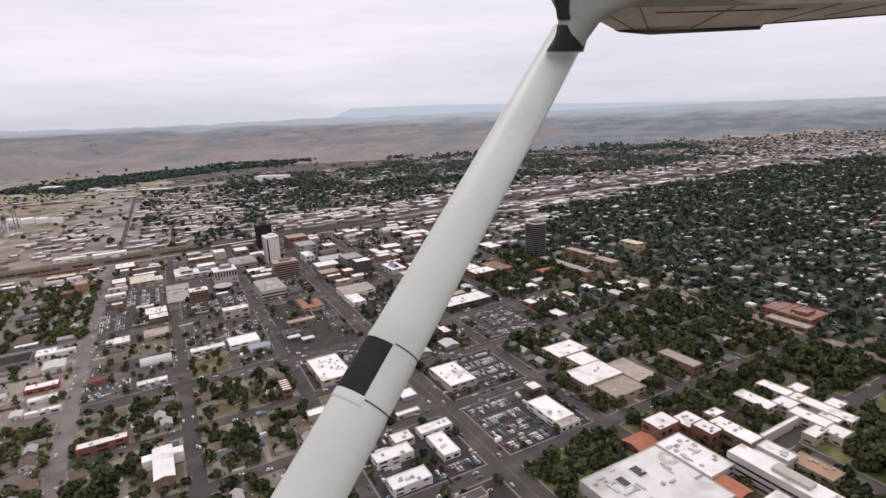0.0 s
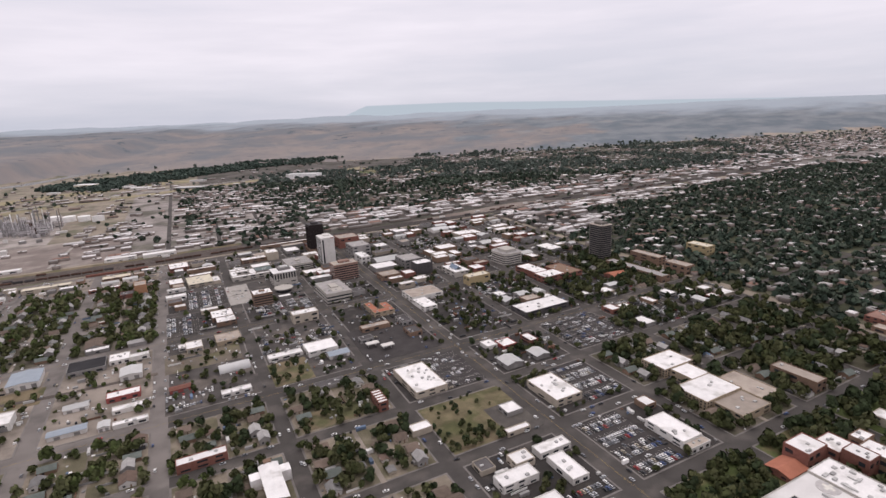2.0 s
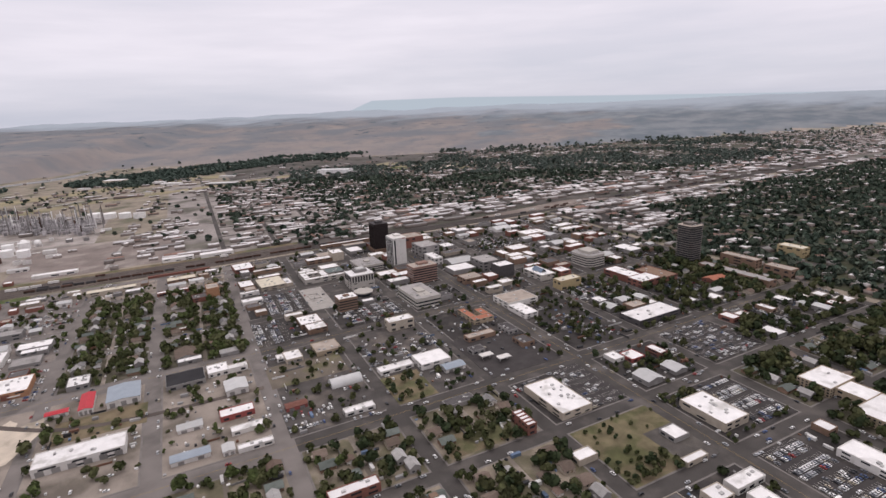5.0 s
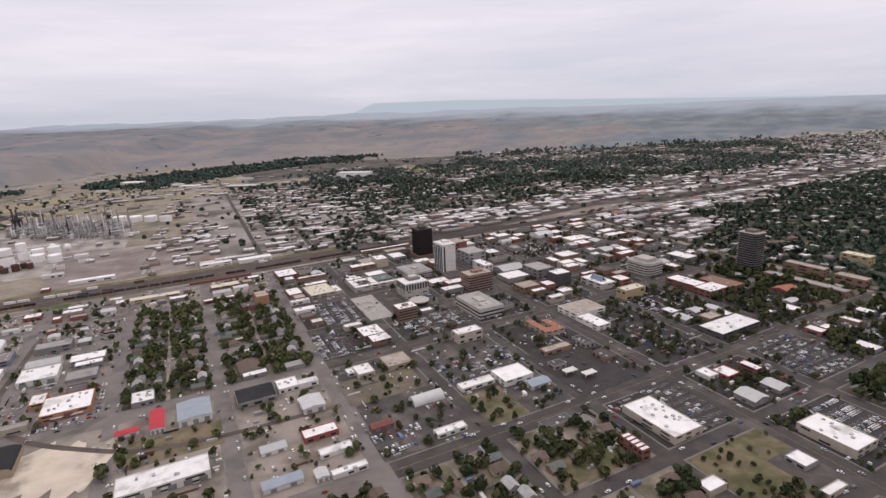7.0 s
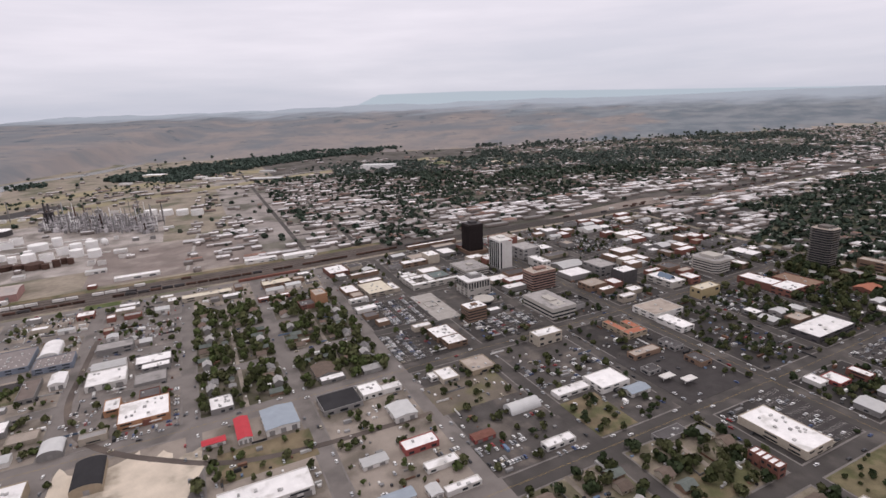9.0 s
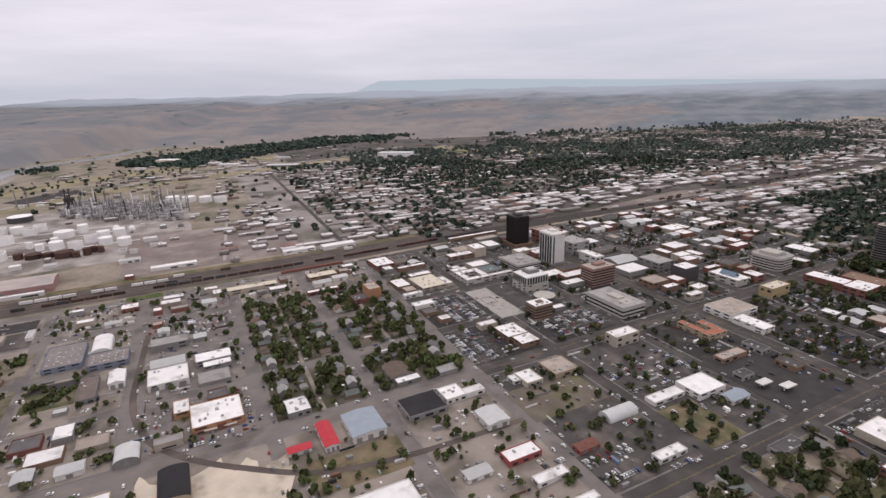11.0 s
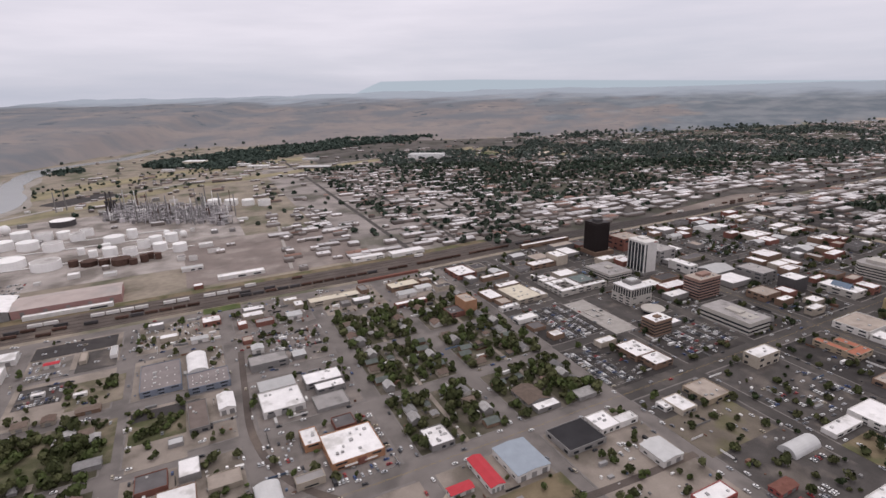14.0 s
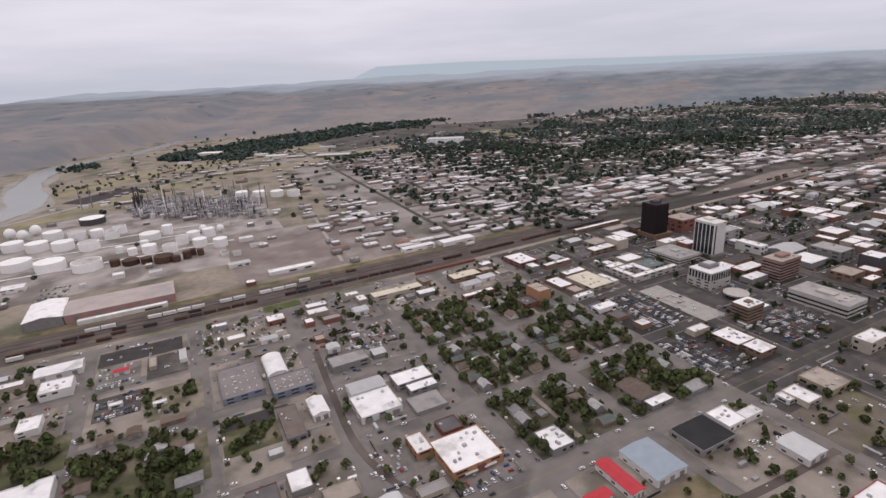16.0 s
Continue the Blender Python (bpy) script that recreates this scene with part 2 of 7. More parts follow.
def plot(x, y):
    """From the town plan to the ground: the plan, drawn a little short, is pushed along sight lines from stations on
    the flight to fit the camera's view.
    """
    side = RGT[0] * x + RGT[1] * y
    ax, ay, ah, bx, by, bh = [float(np.interp(side, STATION_AT, row)) for row in STATIONS]
    f, l = FWD[0] * (x - ax) + FWD[1] * (y - ay), RGT[0] * (x - ax) + RGT[1] * (y - ay)
    k = bh / (ah * math.cos(DIP) - f * math.sin(DIP))
    f, l = k * (f * math.cos(DIP) + ah * math.sin(DIP)), k * l
    return bx + FWD[0] * f + RGT[0] * l, by + FWD[1] * f + RGT[1] * l


def unplot(x, y):
    """From the ground back to the town plan."""
    px, py = x, y
    for _ in range(12):
        gx, gy = plot(px, py)
        px, py = px + 0.8 * (x - gx), py + 0.8 * (y - gy)
    return px, py


def rise(x, y):
    """How much the plan is enlarged at a place."""
    (ax, ay), (bx, by) = plot(x - 5, y), plot(x + 5, y)
    return math.hypot(bx - ax, by - ay) / 10


def plot_box(x0, y0, x1, y1):
    """The place and size on the ground of a plan rectangle."""
    cx, cy = (x0 + x1) / 2, (y0 + y1) / 2
    (ax, ay), (bx, by), (gx, gy), (hx, hy) = plot(x0, cy), plot(x1, cy), plot(cx, y0), plot(cx, y1)
    px, py = plot(cx, cy)
    w, d = math.hypot(bx - ax, by - ay), math.hypot(hx - gx, hy - gy)
    return px, py, w, d, math.degrees(math.atan2(by - ay, bx - ax))

CUBES = {}


def link(name, mesh, material, parent=None, label=""):
    if material and not mesh.materials:
        mesh.materials.append(material)
    ob = new(name, mesh)
    if parent:
        ob.parent = parent
    if label:
        ob["label"] = label
    return ob


def mesh_of(name, verts, faces):
    me = bpy.data.meshes.new(name)
    me.from_pydata([tuple(v) for v in verts], [], faces)
    me.update()
    return me


def part(name, bm, material, parent, label=""):
    me = bpy.data.meshes.new(name)
    bm.to_mesh(me)
    bm.free()
    return link(name, me, material, parent, label)


def cube_mesh(material):
    """One unit cube, base at z 0, with slightly worn corners, for each material."""
    if material.name not in CUBES:
        s = 0.5
        v = [(-s, -s, 0), (s, -s, 0), (s, s, 0), (-s, s, 0), (-s, -s, 1), (s, -s, 1), (s, s, 1), (-s, s, 1)]
        f = [(3, 2, 1, 0), (4, 5, 6, 7), (0, 1, 5, 4), (1, 2, 6, 5), (2, 3, 7, 6), (3, 0, 4, 7)]
        me = mesh_of("block", v, f)
        me.materials.append(material)
        CUBES[material.name] = me
    return CUBES[material.name]


def block(name, x, y, z, w, d, h, material, parent=None, label=""):
    """A box w by d by h, standing on z, centred on x, y."""
    ob = link(name, cube_mesh(material), None, parent, label)
    ob.location, ob.scale = (x, y, z), (w, d, h)
    return ob


def thing(name, x, y, label, category, group="", z=0.0, turn=0.0):
    ob = new(name)
    ob.location = (*plot(x, y), z)
    ob.rotation_euler[2] = radians(turn)
    return tagged(ob, label, category, group)


RECTS = []


def free(x0, y0, x1, y1, gap=1.5):
    return all(x1 + gap < a or x0 - gap > c or y1 + gap < b or y0 - gap > d for a, b, c, d in RECTS)


def box_faces(verts, faces, x0, y0, z0, x1, y1, z1):
    n = len(verts)
    verts += [(x0, y0, z0), (x1, y0, z0), (x1, y1, z0), (x0, y1, z0), (x0, y0, z1), (x1, y0, z1), (x1, y1, z1), (x0, y1, z1)]
    faces += [tuple(n + i for i in f) for f in ((3, 2, 1, 0), (4, 5, 6, 7), (0, 1, 5, 4), (1, 2, 6, 5), (2, 3, 7, 6), (3, 0, 4, 7))]


def shell(w, d, h, rim=0.4, drop=0.6):
    """Walls with a parapet round a sunken roof; the roof deck is a mesh of its own."""
    a, b, e, g = w / 2, d / 2, w / 2 - rim, d / 2 - rim
    v = [(-a, -b, 0), (a, -b, 0), (a, b, 0), (-a, b, 0), (-a, -b, h), (a, -b, h), (a, b, h), (-a, b, h),
         (-e, -g, h), (e, -g, h), (e, g, h), (-e, g, h), (-e, -g, h - drop), (e, -g, h - drop), (e, g, h - drop), (-e, g, h - drop)]
    f = []
    for i in range(4):
        j = (i + 1) % 4
        f += [(i, j, 4 + j, 4 + i), (4 + i, 4 + j, 8 + j, 8 + i), (8 + i, 8 + j, 12 + j, 12 + i)]
    deck = [(-e - 0.05, -g - 0.05, h - drop + 0.02), (e + 0.05, -g - 0.05, h - drop + 0.02), (e + 0.05, g + 0.05, h - drop + 0.02), (-e - 0.05, g + 0.05, h - drop + 0.02)]
    deck += [(x, y, z - 0.3) for x, y, z in deck]
    return mesh_of("wall", v, f), mesh_of("roof", deck, [(0, 1, 2, 3), (7, 6, 5, 4), (0, 4, 5, 1), (1, 5, 6, 2), (2, 6, 7, 3), (3, 7, 4, 0)])


def flat_building(x0, y0, x1, y1, h, walls, roof, label, category="building", name="flat_roofed_building", units=3, glazed=True, group="", doors=0, z=0.0, bays=0):
    """A flat-roofed box of walls, parapet, deck, rooftop units and a row of windows on the sides towards -x and -y."""
    _, _, w, d, turn = plot_box(x0, y0, x1, y1)
    h *= rise(x0, y0)
    RECTS.append((x0, y0, x1, y1))
    t = thing(name, (x0 + x1) / 2, (y0 + y1) / 2, label, category, group, z, turn)
    rng = random.Random(int(x0 * 13 + y0 * 7))
    wall, deck = shell(w, d, h)
    link("wall", wall, walls, t)
    top = link("roof", deck, roof, t)
    for _ in range(units if not group or rng.random() < 0.6 else 0):
        uw, ud, uh = rng.uniform(1.2, 2.8), rng.uniform(1.2, 2.4), rng.uniform(0.7, 1.4)
        block("roof_unit", rng.uniform(-0.36, 0.36) * w, rng.uniform(-0.36, 0.36) * d, h - 0.6, uw, ud, uh, UNIT, top)
    if glazed and not (group and y0 > 690):
        floors = max(1, min(2 if w * d < 700 else 3, round(h / 3.8)))
        for k in range(floors):
            zb = 0.9 + k * h / floors
            for side, span in (("y", w), ("x", d)):
                n = max(1, min(1 if group else 3, int(span / 6)))
                for i in range(n):
                    c = (i + 0.5) / n * span - span / 2
                    if rng.random() < 0.3:
                        continue
                    ww, hh = span / n * rng.uniform(0.4, 0.65), h / floors * 0.42
                    if side == "y":
                        block("window", c, -d / 2 + 0.02, zb, ww, 0.12, hh, GLASS, t)
                    else:
                        block("window", -w / 2 + 0.02, c, zb, 0.12, ww, hh, GLASS, t)
    if bays:
        for k in range(3):
            for side, span in (("y", w), ("x", d)):
                n = int(span / bays)
                for i in range(n):
                    c = (i + 0.5) / n * span - span / 2
                    if side == "y":
                        block("window", c, -d / 2 + 0.02, h * (0.12 + 0.28 * k), bays * 0.5, 0.14, h * 0.15, GLASS, t)
                    else:
                        block("window", -w / 2 + 0.02, c, h * (0.12 + 0.28 * k), 0.14, bays * 0.5, h * 0.15, GLASS, t)
    for i in range(doors):
        c = (i + 0.5) / doors * w - w / 2
        block("roller_door", c, -d / 2 + 0.02, 0, w / doors * 0.55, 0.14, h * 0.62, GREY_WALL, t, "grey roller door")
    return t


def gable_mesh(w, d, e, r, over=0.5, thick=0.25):
    """A pitched roof with its ridge along the longer side: eaves at e, ridge at r."""
    a, b = w / 2 + over, d / 2 + over
    if w >= d:
        v = [(-a, -b, e), (a, -b, e), (a, 0, r), (-a, 0, r), (a, b, e), (-a, b, e)]
    else:
        v = [(b * 0 - a, -b, e), (-a, b, e), (0, b, r), (0, -b, r), (a, b, e), (a, -b, e)]
    n = [(x, y, z - thick) for x, y, z in v]
    v = v + n
    f = [(0, 1, 2, 3), (3, 2, 4, 5), (9, 8, 7, 6), (11, 10, 8, 9), (0, 6, 7, 1), (5, 4, 10, 11), (0, 3, 9, 6), (3, 5, 11, 9), (1, 7, 8, 2), (2, 8, 10, 4)]
    if w < d:
        f = [tuple(reversed(q)) for q in f]
    return mesh_of("roof", v, f)


def gable_walls(w, d, e, r):
    a, b = w / 2, d / 2
    v = [(-a, -b, 0), (a, -b, 0), (a, b, 0), (-a, b, 0), (-a, -b, e), (a, -b, e), (a, b, e), (-a, b, e)]
    if w >= d:
        v += [(-a, 0, r - 0.1), (a, 0, r - 0.1)]
        f = [(0, 1, 5, 4), (2, 3, 7, 6), (1, 2, 6, 9, 5), (3, 0, 4, 8, 7)]
    else:
        v += [(0, -b, r - 0.1), (0, b, r - 0.1)]
        f = [(0, 1, 5, 8, 4), (2, 3, 7, 9, 6), (1, 2, 6, 5), (3, 0, 4, 7)]
    return mesh_of("wall", v, f)


def gabled_building(x0, y0, x1, y1, h, walls, roof, label, category="shed", name="gabled_shed", doors=2, group="", ridge=None):
    _, _, w, d, turn = plot_box(x0, y0, x1, y1)
    h *= rise(x0, y0)
    RECTS.append((x0, y0, x1, y1))
    t = thing(name, (x0 + x1) / 2, (y0 + y1) / 2, label, category, group, 0.0, turn)
    r = ridge or h + min(w, d) * 0.13
    link("wall", gable_walls(w, d, h, r), walls, t)
    link("roof", gable_mesh(w, d, h, r), roof, t)
    for i in range(doors):
        c = ((i + 0.5) / doors - 0.5) * w
        block("roller_door", c, -d / 2 - 0.02, 0, min(4.0, w / doors * 0.6), 0.12, h * 0.7, GREY_WALL, t, "grey roller door")
        c = ((i + 0.5) / doors - 0.5) * d
        block("window", -w / 2 - 0.02, c, 1.2, 0.12, min(3.0, d / doors * 0.5), 1.3, GLASS, t)
    return t


def vault_building(x0, y0, x1, y1, h, walls, roof, label, name="vaulted_shed", low=0.0, along=None):
    """A shed with a barrel roof along its longer side."""
    _, _, w, d, turn = plot_box(x0, y0, x1, y1)
    h *= rise(x0, y0)
    RECTS.append((x0, y0, x1, y1))
    t = thing(name, (x0 + x1) / 2, (y0 + y1) / 2, label, "shed", "", 0.0, turn)
    long_x = w >= d if along is None else along == "x"
    span, run = (d, w) if long_x else (w, d)
    arc = [(math.cos(a) * span / 2, low + math.sin(a) * (h - low)) for a in (i * math.pi / 12 for i in range(13))]
    v, f = [], []
    for s in (-run / 2, run / 2):
        v += [(s, p, q) if long_x else (p, s, q) for p, q in arc]
    for i in range(12):
        f.append((i, i + 1, 14 + i, 13 + i))
    link("roof", mesh_of("roof", v, f), roof, t)
    v2 = [(x * 0.995, y * 0.995, z) for x, y, z in v]
    f2 = [tuple(range(13)), tuple(range(25, 12, -1))]
    if low:
        n = len(v2)
        for s in (-run / 2, run / 2):
            v2 += [(s, p, 0) if long_x else (p, s, 0) for p in (span / 2, -span / 2)]
        f2 += [(0, 12, n + 1, n), (25, 13, n + 2, n + 3), (0, n, n + 2, 13), (12, 25, n + 3, n + 1)]
    link("wall", mesh_of("wall", v2, f2), walls, t)
    block("roller_door", 0 if not long_x else -w / 2 + 0.0, -d / 2 if not long_x else 0, 0, 3.6 if not long_x else 0.2, 0.2 if not long_x else 3.6, h * 0.5, GREY_WALL, t, "grey roller door")
    return t


def banded_tower(x0, y0, x1, y1, h, floors, spandrel, glass, roof, label, share=0.5, name="office_tower", crown=None, cut=0.0, proud=0.35):
    """A tower of a glass core with a projecting spandrel for each storey, a flat roof and a plant room."""
    _, _, w, d, turn = plot_box(x0, y0, x1, y1)
    h *= rise(x0, y0)
    RECTS.append((x0, y0, x1, y1))
    t = thing(name, (x0 + x1) / 2, (y0 + y1) / 2, label, "tower", "", 0.0, turn)

    def ring(a, b):
        c = cut
        if not c:
            return [(-a, -b), (a, -b), (a, b), (-a, b)]
        return [(-a + c, -b), (a - c, -b), (a, -b + c), (a, b - c), (a - c, b), (-a + c, b), (-a, b - c), (-a, -b + c)]

    def prism(a, b, z0, z1):
        r = ring(a, b)
        n = len(r)
        v = [(x, y, z0) for x, y in r] + [(x, y, z1) for x, y in r]
        return mesh_of("prism", v, [tuple(range(n, 2 * n)), tuple(reversed(range(n)))] + [(i, (i + 1) % n, n + (i + 1) % n, n + i) for i in range(n)])
    core = prism(w / 2 - proud, d / 2 - proud, 0, h - 0.3)
    link("glazing", core, glass, t, "dark window glass behind the storeys")
    s = h / floors
    band = prism(w / 2, d / 2, 0, s * share)
    band.materials.append(spandrel)
    for k in range(floors + 1):
        o = link("spandrel", band, None, t)
        o.location[2] = min(k * s, h - s * share)
    o = link("roof", prism(w / 2 - 0.5, d / 2 - 0.5, h, h + 0.12), roof, t)
    c = crown or (0.4, 0.4, s)
    block("plant_room", 0, 0, h + 0.1, w * c[0], d * c[1], c[2], spandrel, o)
    for i in range(3):
        block("roof_unit", w * (0.28 * i - 0.3), -d * 0.3, h + 0.1, 2.2, 2.0, 1.3, UNIT, o)
    return t

# ---- ground: one sheet from the near blocks to the hills ----
def lie(x, y):
    """Depth into the valley and place across it."""
    return FWD[0] * x + FWD[1] * y, RGT[0] * x + RGT[1] * y


def ground_z(x, y):
    f, l = lie(x, y)
    start = float(np.interp(l, (-2400, -2150, -2120, -2020, -1486, -660, 61, 1307, 3255), (931, 1635, 2283, 2645, 2740, 2877, 2994, 3378, 3783)))
    k = (f - start) / (4800 - start)
    if k <= 0:
        return 0.0
    k = min(k, 1.15)
    rough_part = noise.fractal(Vector((x / 520, y / 520, 0.3)), 1.0, 2.0, 5) * 13 - abs(noise.noise(Vector((x / 420, y / 420, 4)))) * 17 - abs(noise.noise(Vector((x / 170, y / 170, 9)))) * 9
    return (208 if l < 600 else 200) * k ** 0.8 + rough_part * min(1, k * 5) * (1 if l < 600 else 0.5)


def range_material():
    """Dry brown range, dark wooded ridges towards the right and the crest, and far slopes; haze is painted in as blue.
    """
    m = bpy.data.materials.new("rangeland")
    m.use_nodes = True
    nt = m.node_tree
    b = nt.nodes["Principled BSDF"]
    b.inputs["Roughness"].default_value, b.inputs["Specular IOR Level"].default_value = 0.95, 0.1
    pos = nt.nodes.new("ShaderNodeNewGeometry").outputs["Position"]

    def node(kind, op=None, **pins):
        n = nt.nodes.new(kind)
        if op:
            n.operation = op
        for key, value in pins.items():
            pin = n.inputs[int(key[1:])]
            if hasattr(value, "is_output"):
                nt.links.new(value, pin)
            else:
                pin.default_value = value
        return n

    def along(v):
        return node("ShaderNodeVectorMath", "DOT_PRODUCT", _0=pos, _1=(v[0], v[1], 0)).outputs["Value"]

    def grain(sx, sy, detail=5):
        mp = node("ShaderNodeMapping", None, _0=pos)
        mp.inputs["Rotation"].default_value = (0, 0, radians(29))
        mp.inputs["Scale"].default_value = (sx, sy, 0)
        n = nt.nodes.new("ShaderNodeTexNoise")
        n.inputs["Scale"].default_value, n.inputs["Detail"].default_value, n.inputs["Roughness"].default_value = 1.0, detail, 0.6
        nt.links.new(mp.outputs[0], n.inputs["Vector"])
        return n.outputs["Fac"]

    def step_(x, lo, hi):
        n = nt.nodes.new("ShaderNodeMapRange")
        n.interpolation_type = "SMOOTHSTEP"
        n.inputs["From Min"].default_value, n.inputs["From Max"].default_value = lo, hi
        nt.links.new(x, n.inputs[0])
        return n.outputs[0]

    def blend(fac, a, c):
        n = nt.nodes.new("ShaderNodeMix")
        n.data_type = "RGBA"
        for pin, value in (("Factor", fac), ("A", a), ("B", c)):
            if isinstance(value, tuple):
                n.inputs[pin].default_value = (*value, 1)
            else:
                nt.links.new(value, n.inputs[pin])
        return n.outputs["Result"]
    f, l = along(FWD), along(RGT)
    height = node("ShaderNodeVectorMath", "DOT_PRODUCT", _0=pos, _1=(0, 0, 1)).outputs["Value"]
    brown = blend(step_(grain(0.0035, 0.0035), 0.35, 0.65), (0.222, 0.203, 0.203), (0.268, 0.237, 0.224))
    brown = blend(step_(grain(0.011, 0.011, 6), 0.5, 0.72), brown, (0.178, 0.178, 0.186))
    # sagebrush and pine in patches, more of them towards the crest, blued for haze
    high = node("ShaderNodeMath", "MULTIPLY_ADD", _0=height, _1=0.0011, _2=grain(0.0024, 0.0034, 6)).outputs[0]
    brown = blend(step_(high, 0.5, 0.72), brown, (0.165, 0.175, 0.192))
    pines = node("ShaderNodeMath", "MULTIPLY_ADD", _0=height, _1=0.0007, _2=grain(0.0062, 0.0075, 6)).outputs[0]
    brown = blend(step_(pines, 0.66, 0.74), brown, (0.1, 0.12, 0.14))
    # wooded ridges up the valley, lightened and blued in place of haze
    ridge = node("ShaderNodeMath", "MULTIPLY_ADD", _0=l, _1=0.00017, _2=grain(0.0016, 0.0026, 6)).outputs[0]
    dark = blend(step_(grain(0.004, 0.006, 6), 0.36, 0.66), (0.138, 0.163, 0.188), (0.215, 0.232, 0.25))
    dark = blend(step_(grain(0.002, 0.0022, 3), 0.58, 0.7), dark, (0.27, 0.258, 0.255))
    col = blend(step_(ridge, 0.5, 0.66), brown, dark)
    # far slopes fade to pale blue, distance haze put into the base colour
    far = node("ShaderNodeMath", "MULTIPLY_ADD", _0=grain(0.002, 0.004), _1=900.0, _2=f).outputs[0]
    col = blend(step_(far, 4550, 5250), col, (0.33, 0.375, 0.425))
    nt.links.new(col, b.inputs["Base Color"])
    return m


def build_ground():
    verts, faces, kinds = [], [], []
    fs = list(range(-900, 1300, 200)) + list(range(1300, 5140, 36))
    ls = list(range(-4400, 4401, 55))
    for f in fs:
        for l in ls:
            x, y = FWD[0] * f + RGT[0] * l, FWD[1] * f + RGT[1] * l
            verts.append((x, y, ground_z(x, y)))
    n = len(ls)
    for i in range(len(fs) - 1):
        for j in range(n - 1):
            faces.append((i * n + j, i * n + j + 1, (i + 1) * n + j + 1, (i + 1) * n + j))
            f, l = fs[i], ls[j]
            z = sum(verts[q][2] for q in faces[-1]) / 4
            start = float(np.interp(l, (61, 1307, 3255), (2994, 3378, 3783)))
            ragged = 60 * noise.noise(Vector((f / 130, l / 130, 2)))
            fields = 1330 < l < 2700 and -150 + 0.05 * (l - 1330) < f - start + ragged < -30 + 0.07 * (l - 1330)
            kinds.append(2 if fields else 0 if z < 1.5 else 1)
    me = mesh_of("ground", verts, faces)
    me.materials.append(mat("valley_floor", (0.25, 0.215, 0.175), vary=0.24, scale=0.02, fine=0.12, stain=(0.125, 0.122, 0.085), stain_at=0.56, bump=0))
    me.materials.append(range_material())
    me.materials.append(mat("stubble_fields", (0.31, 0.265, 0.228), vary=0.22, scale=0.006, fine=0.05, stain=(0.2, 0.2, 0.15), stain_at=0.57, bump=0))
    for p, k in zip(me.polygons, kinds):
        p.material_index = k
        p.use_smooth = True
    tagged(new("ground", me), "flat grey-brown valley floor rising to dry rangeland hills", "ground", kind="structure")


build_ground()

XS = [-811, -721, -631, -541, -450, -360, -264, -178, -88, -2, 90, 180, 272, 360, 450, 540]
YS = [90, 172, 253, 335, 415, 497, 671, 757, 845, 932, 1015]
WIDE = {497: 9.0, 671: 9.0, 180: 9.0}


def half(v):
    return WIDE.get(v, 6.0)


def slab(name, x0, y0, x1, y1, z0, z1, material, label="", category="", kind="structure"):
    """A flat slab over a plan rectangle, cut along its length so that it follows the ground's plan."""
    n = max(1, min(80, int(max(x1 - x0, y1 - y0) / 45)))
    v, f = [], []
    for i in range(n + 1):
        if x1 - x0 >= y1 - y0:
            x = x0 + (x1 - x0) * i / n
            ends = (plot(x, y0), plot(x, y1))
        else:
            y = y0 + (y1 - y0) * i / n
            ends = (plot(x1, y), plot(x0, y))
        v += [(*ends[0], z0), (*ends[1], z0), (*ends[1], z1), (*ends[0], z1)]
        if i:
            a, b = 4 * i - 4, 4 * i
            f += [(a + k, b + k, b + (k + 1) % 4, a + (k + 1) % 4) for k in range(4)]
    f += [(0, 1, 2, 3), (4 * n + 3, 4 * n + 2, 4 * n + 1, 4 * n)]
    f = [tuple(reversed(q)) for q in f]
    ob = link(name, mesh_of(name, v, f), material)
    return tagged(ob, label or "worn grey asphalt street", category or "road", kind=kind)


# paler asphalt copy for western streets, left-hand glare put into its colour
GLAREROAD = mat("glare_paled_asphalt", (0.182, 0.164, 0.155), vary=0.2, scale=0.05, stain=(0.13, 0.118, 0.112), stain_at=0.57)
for y in YS:
    slab("road", XS[0], y - half(y), -88, y + half(y), -0.3, 0.03, GLAREROAD, "grey asphalt street paled for glare")
    slab("road", -88, y - half(y), XS[-1] + 60, y + half(y), -0.3, 0.03, ASPHALT)
for x in XS:
    slab("road", x - half(x), YS[0], x + half(x), YS[-1], -0.3, 0.036, GLAREROAD if x < -80 else ASPHALT)

# centre lines of the two wide avenues
YELLOW_PAINT = mat("worn_yellow_paint", (0.3, 0.22, 0.09), vary=0.3)
for y in (497, 671):
    for side in (-0.35, 0.35):
        slab("road_line", -811, y + side - 0.06, 600, y + side + 0.06, 0.03, 0.045, YELLOW_PAINT, "worn yellow road line on asphalt", "road marking")
for side in (-0.35, 0.35):
    slab("road_line", 180 + side - 0.06, 90, 180 + side + 0.06, 1015, 0.03, 0.045, YELLOW_PAINT, "worn yellow road line on asphalt", "road marking")


def zone(x, y):
    if y < 497:
        if x < 90:
            return "homes"
        if x < 180:
            return "field" if 335 < y < 415 else "trade"
        return "park" if y < 253 else "trade" if x < 272 or y > 415 else "homes"
    if 671 < y < 932 and -264 < x < -88:
        return "homes"
    if 757 < y < 845 and x < -450:
        return "homes"
    if 671 < y < 757 and x < -450:
        return "homes"
    if x > 450 and y < 690:
        return "homes"
    return "trade"


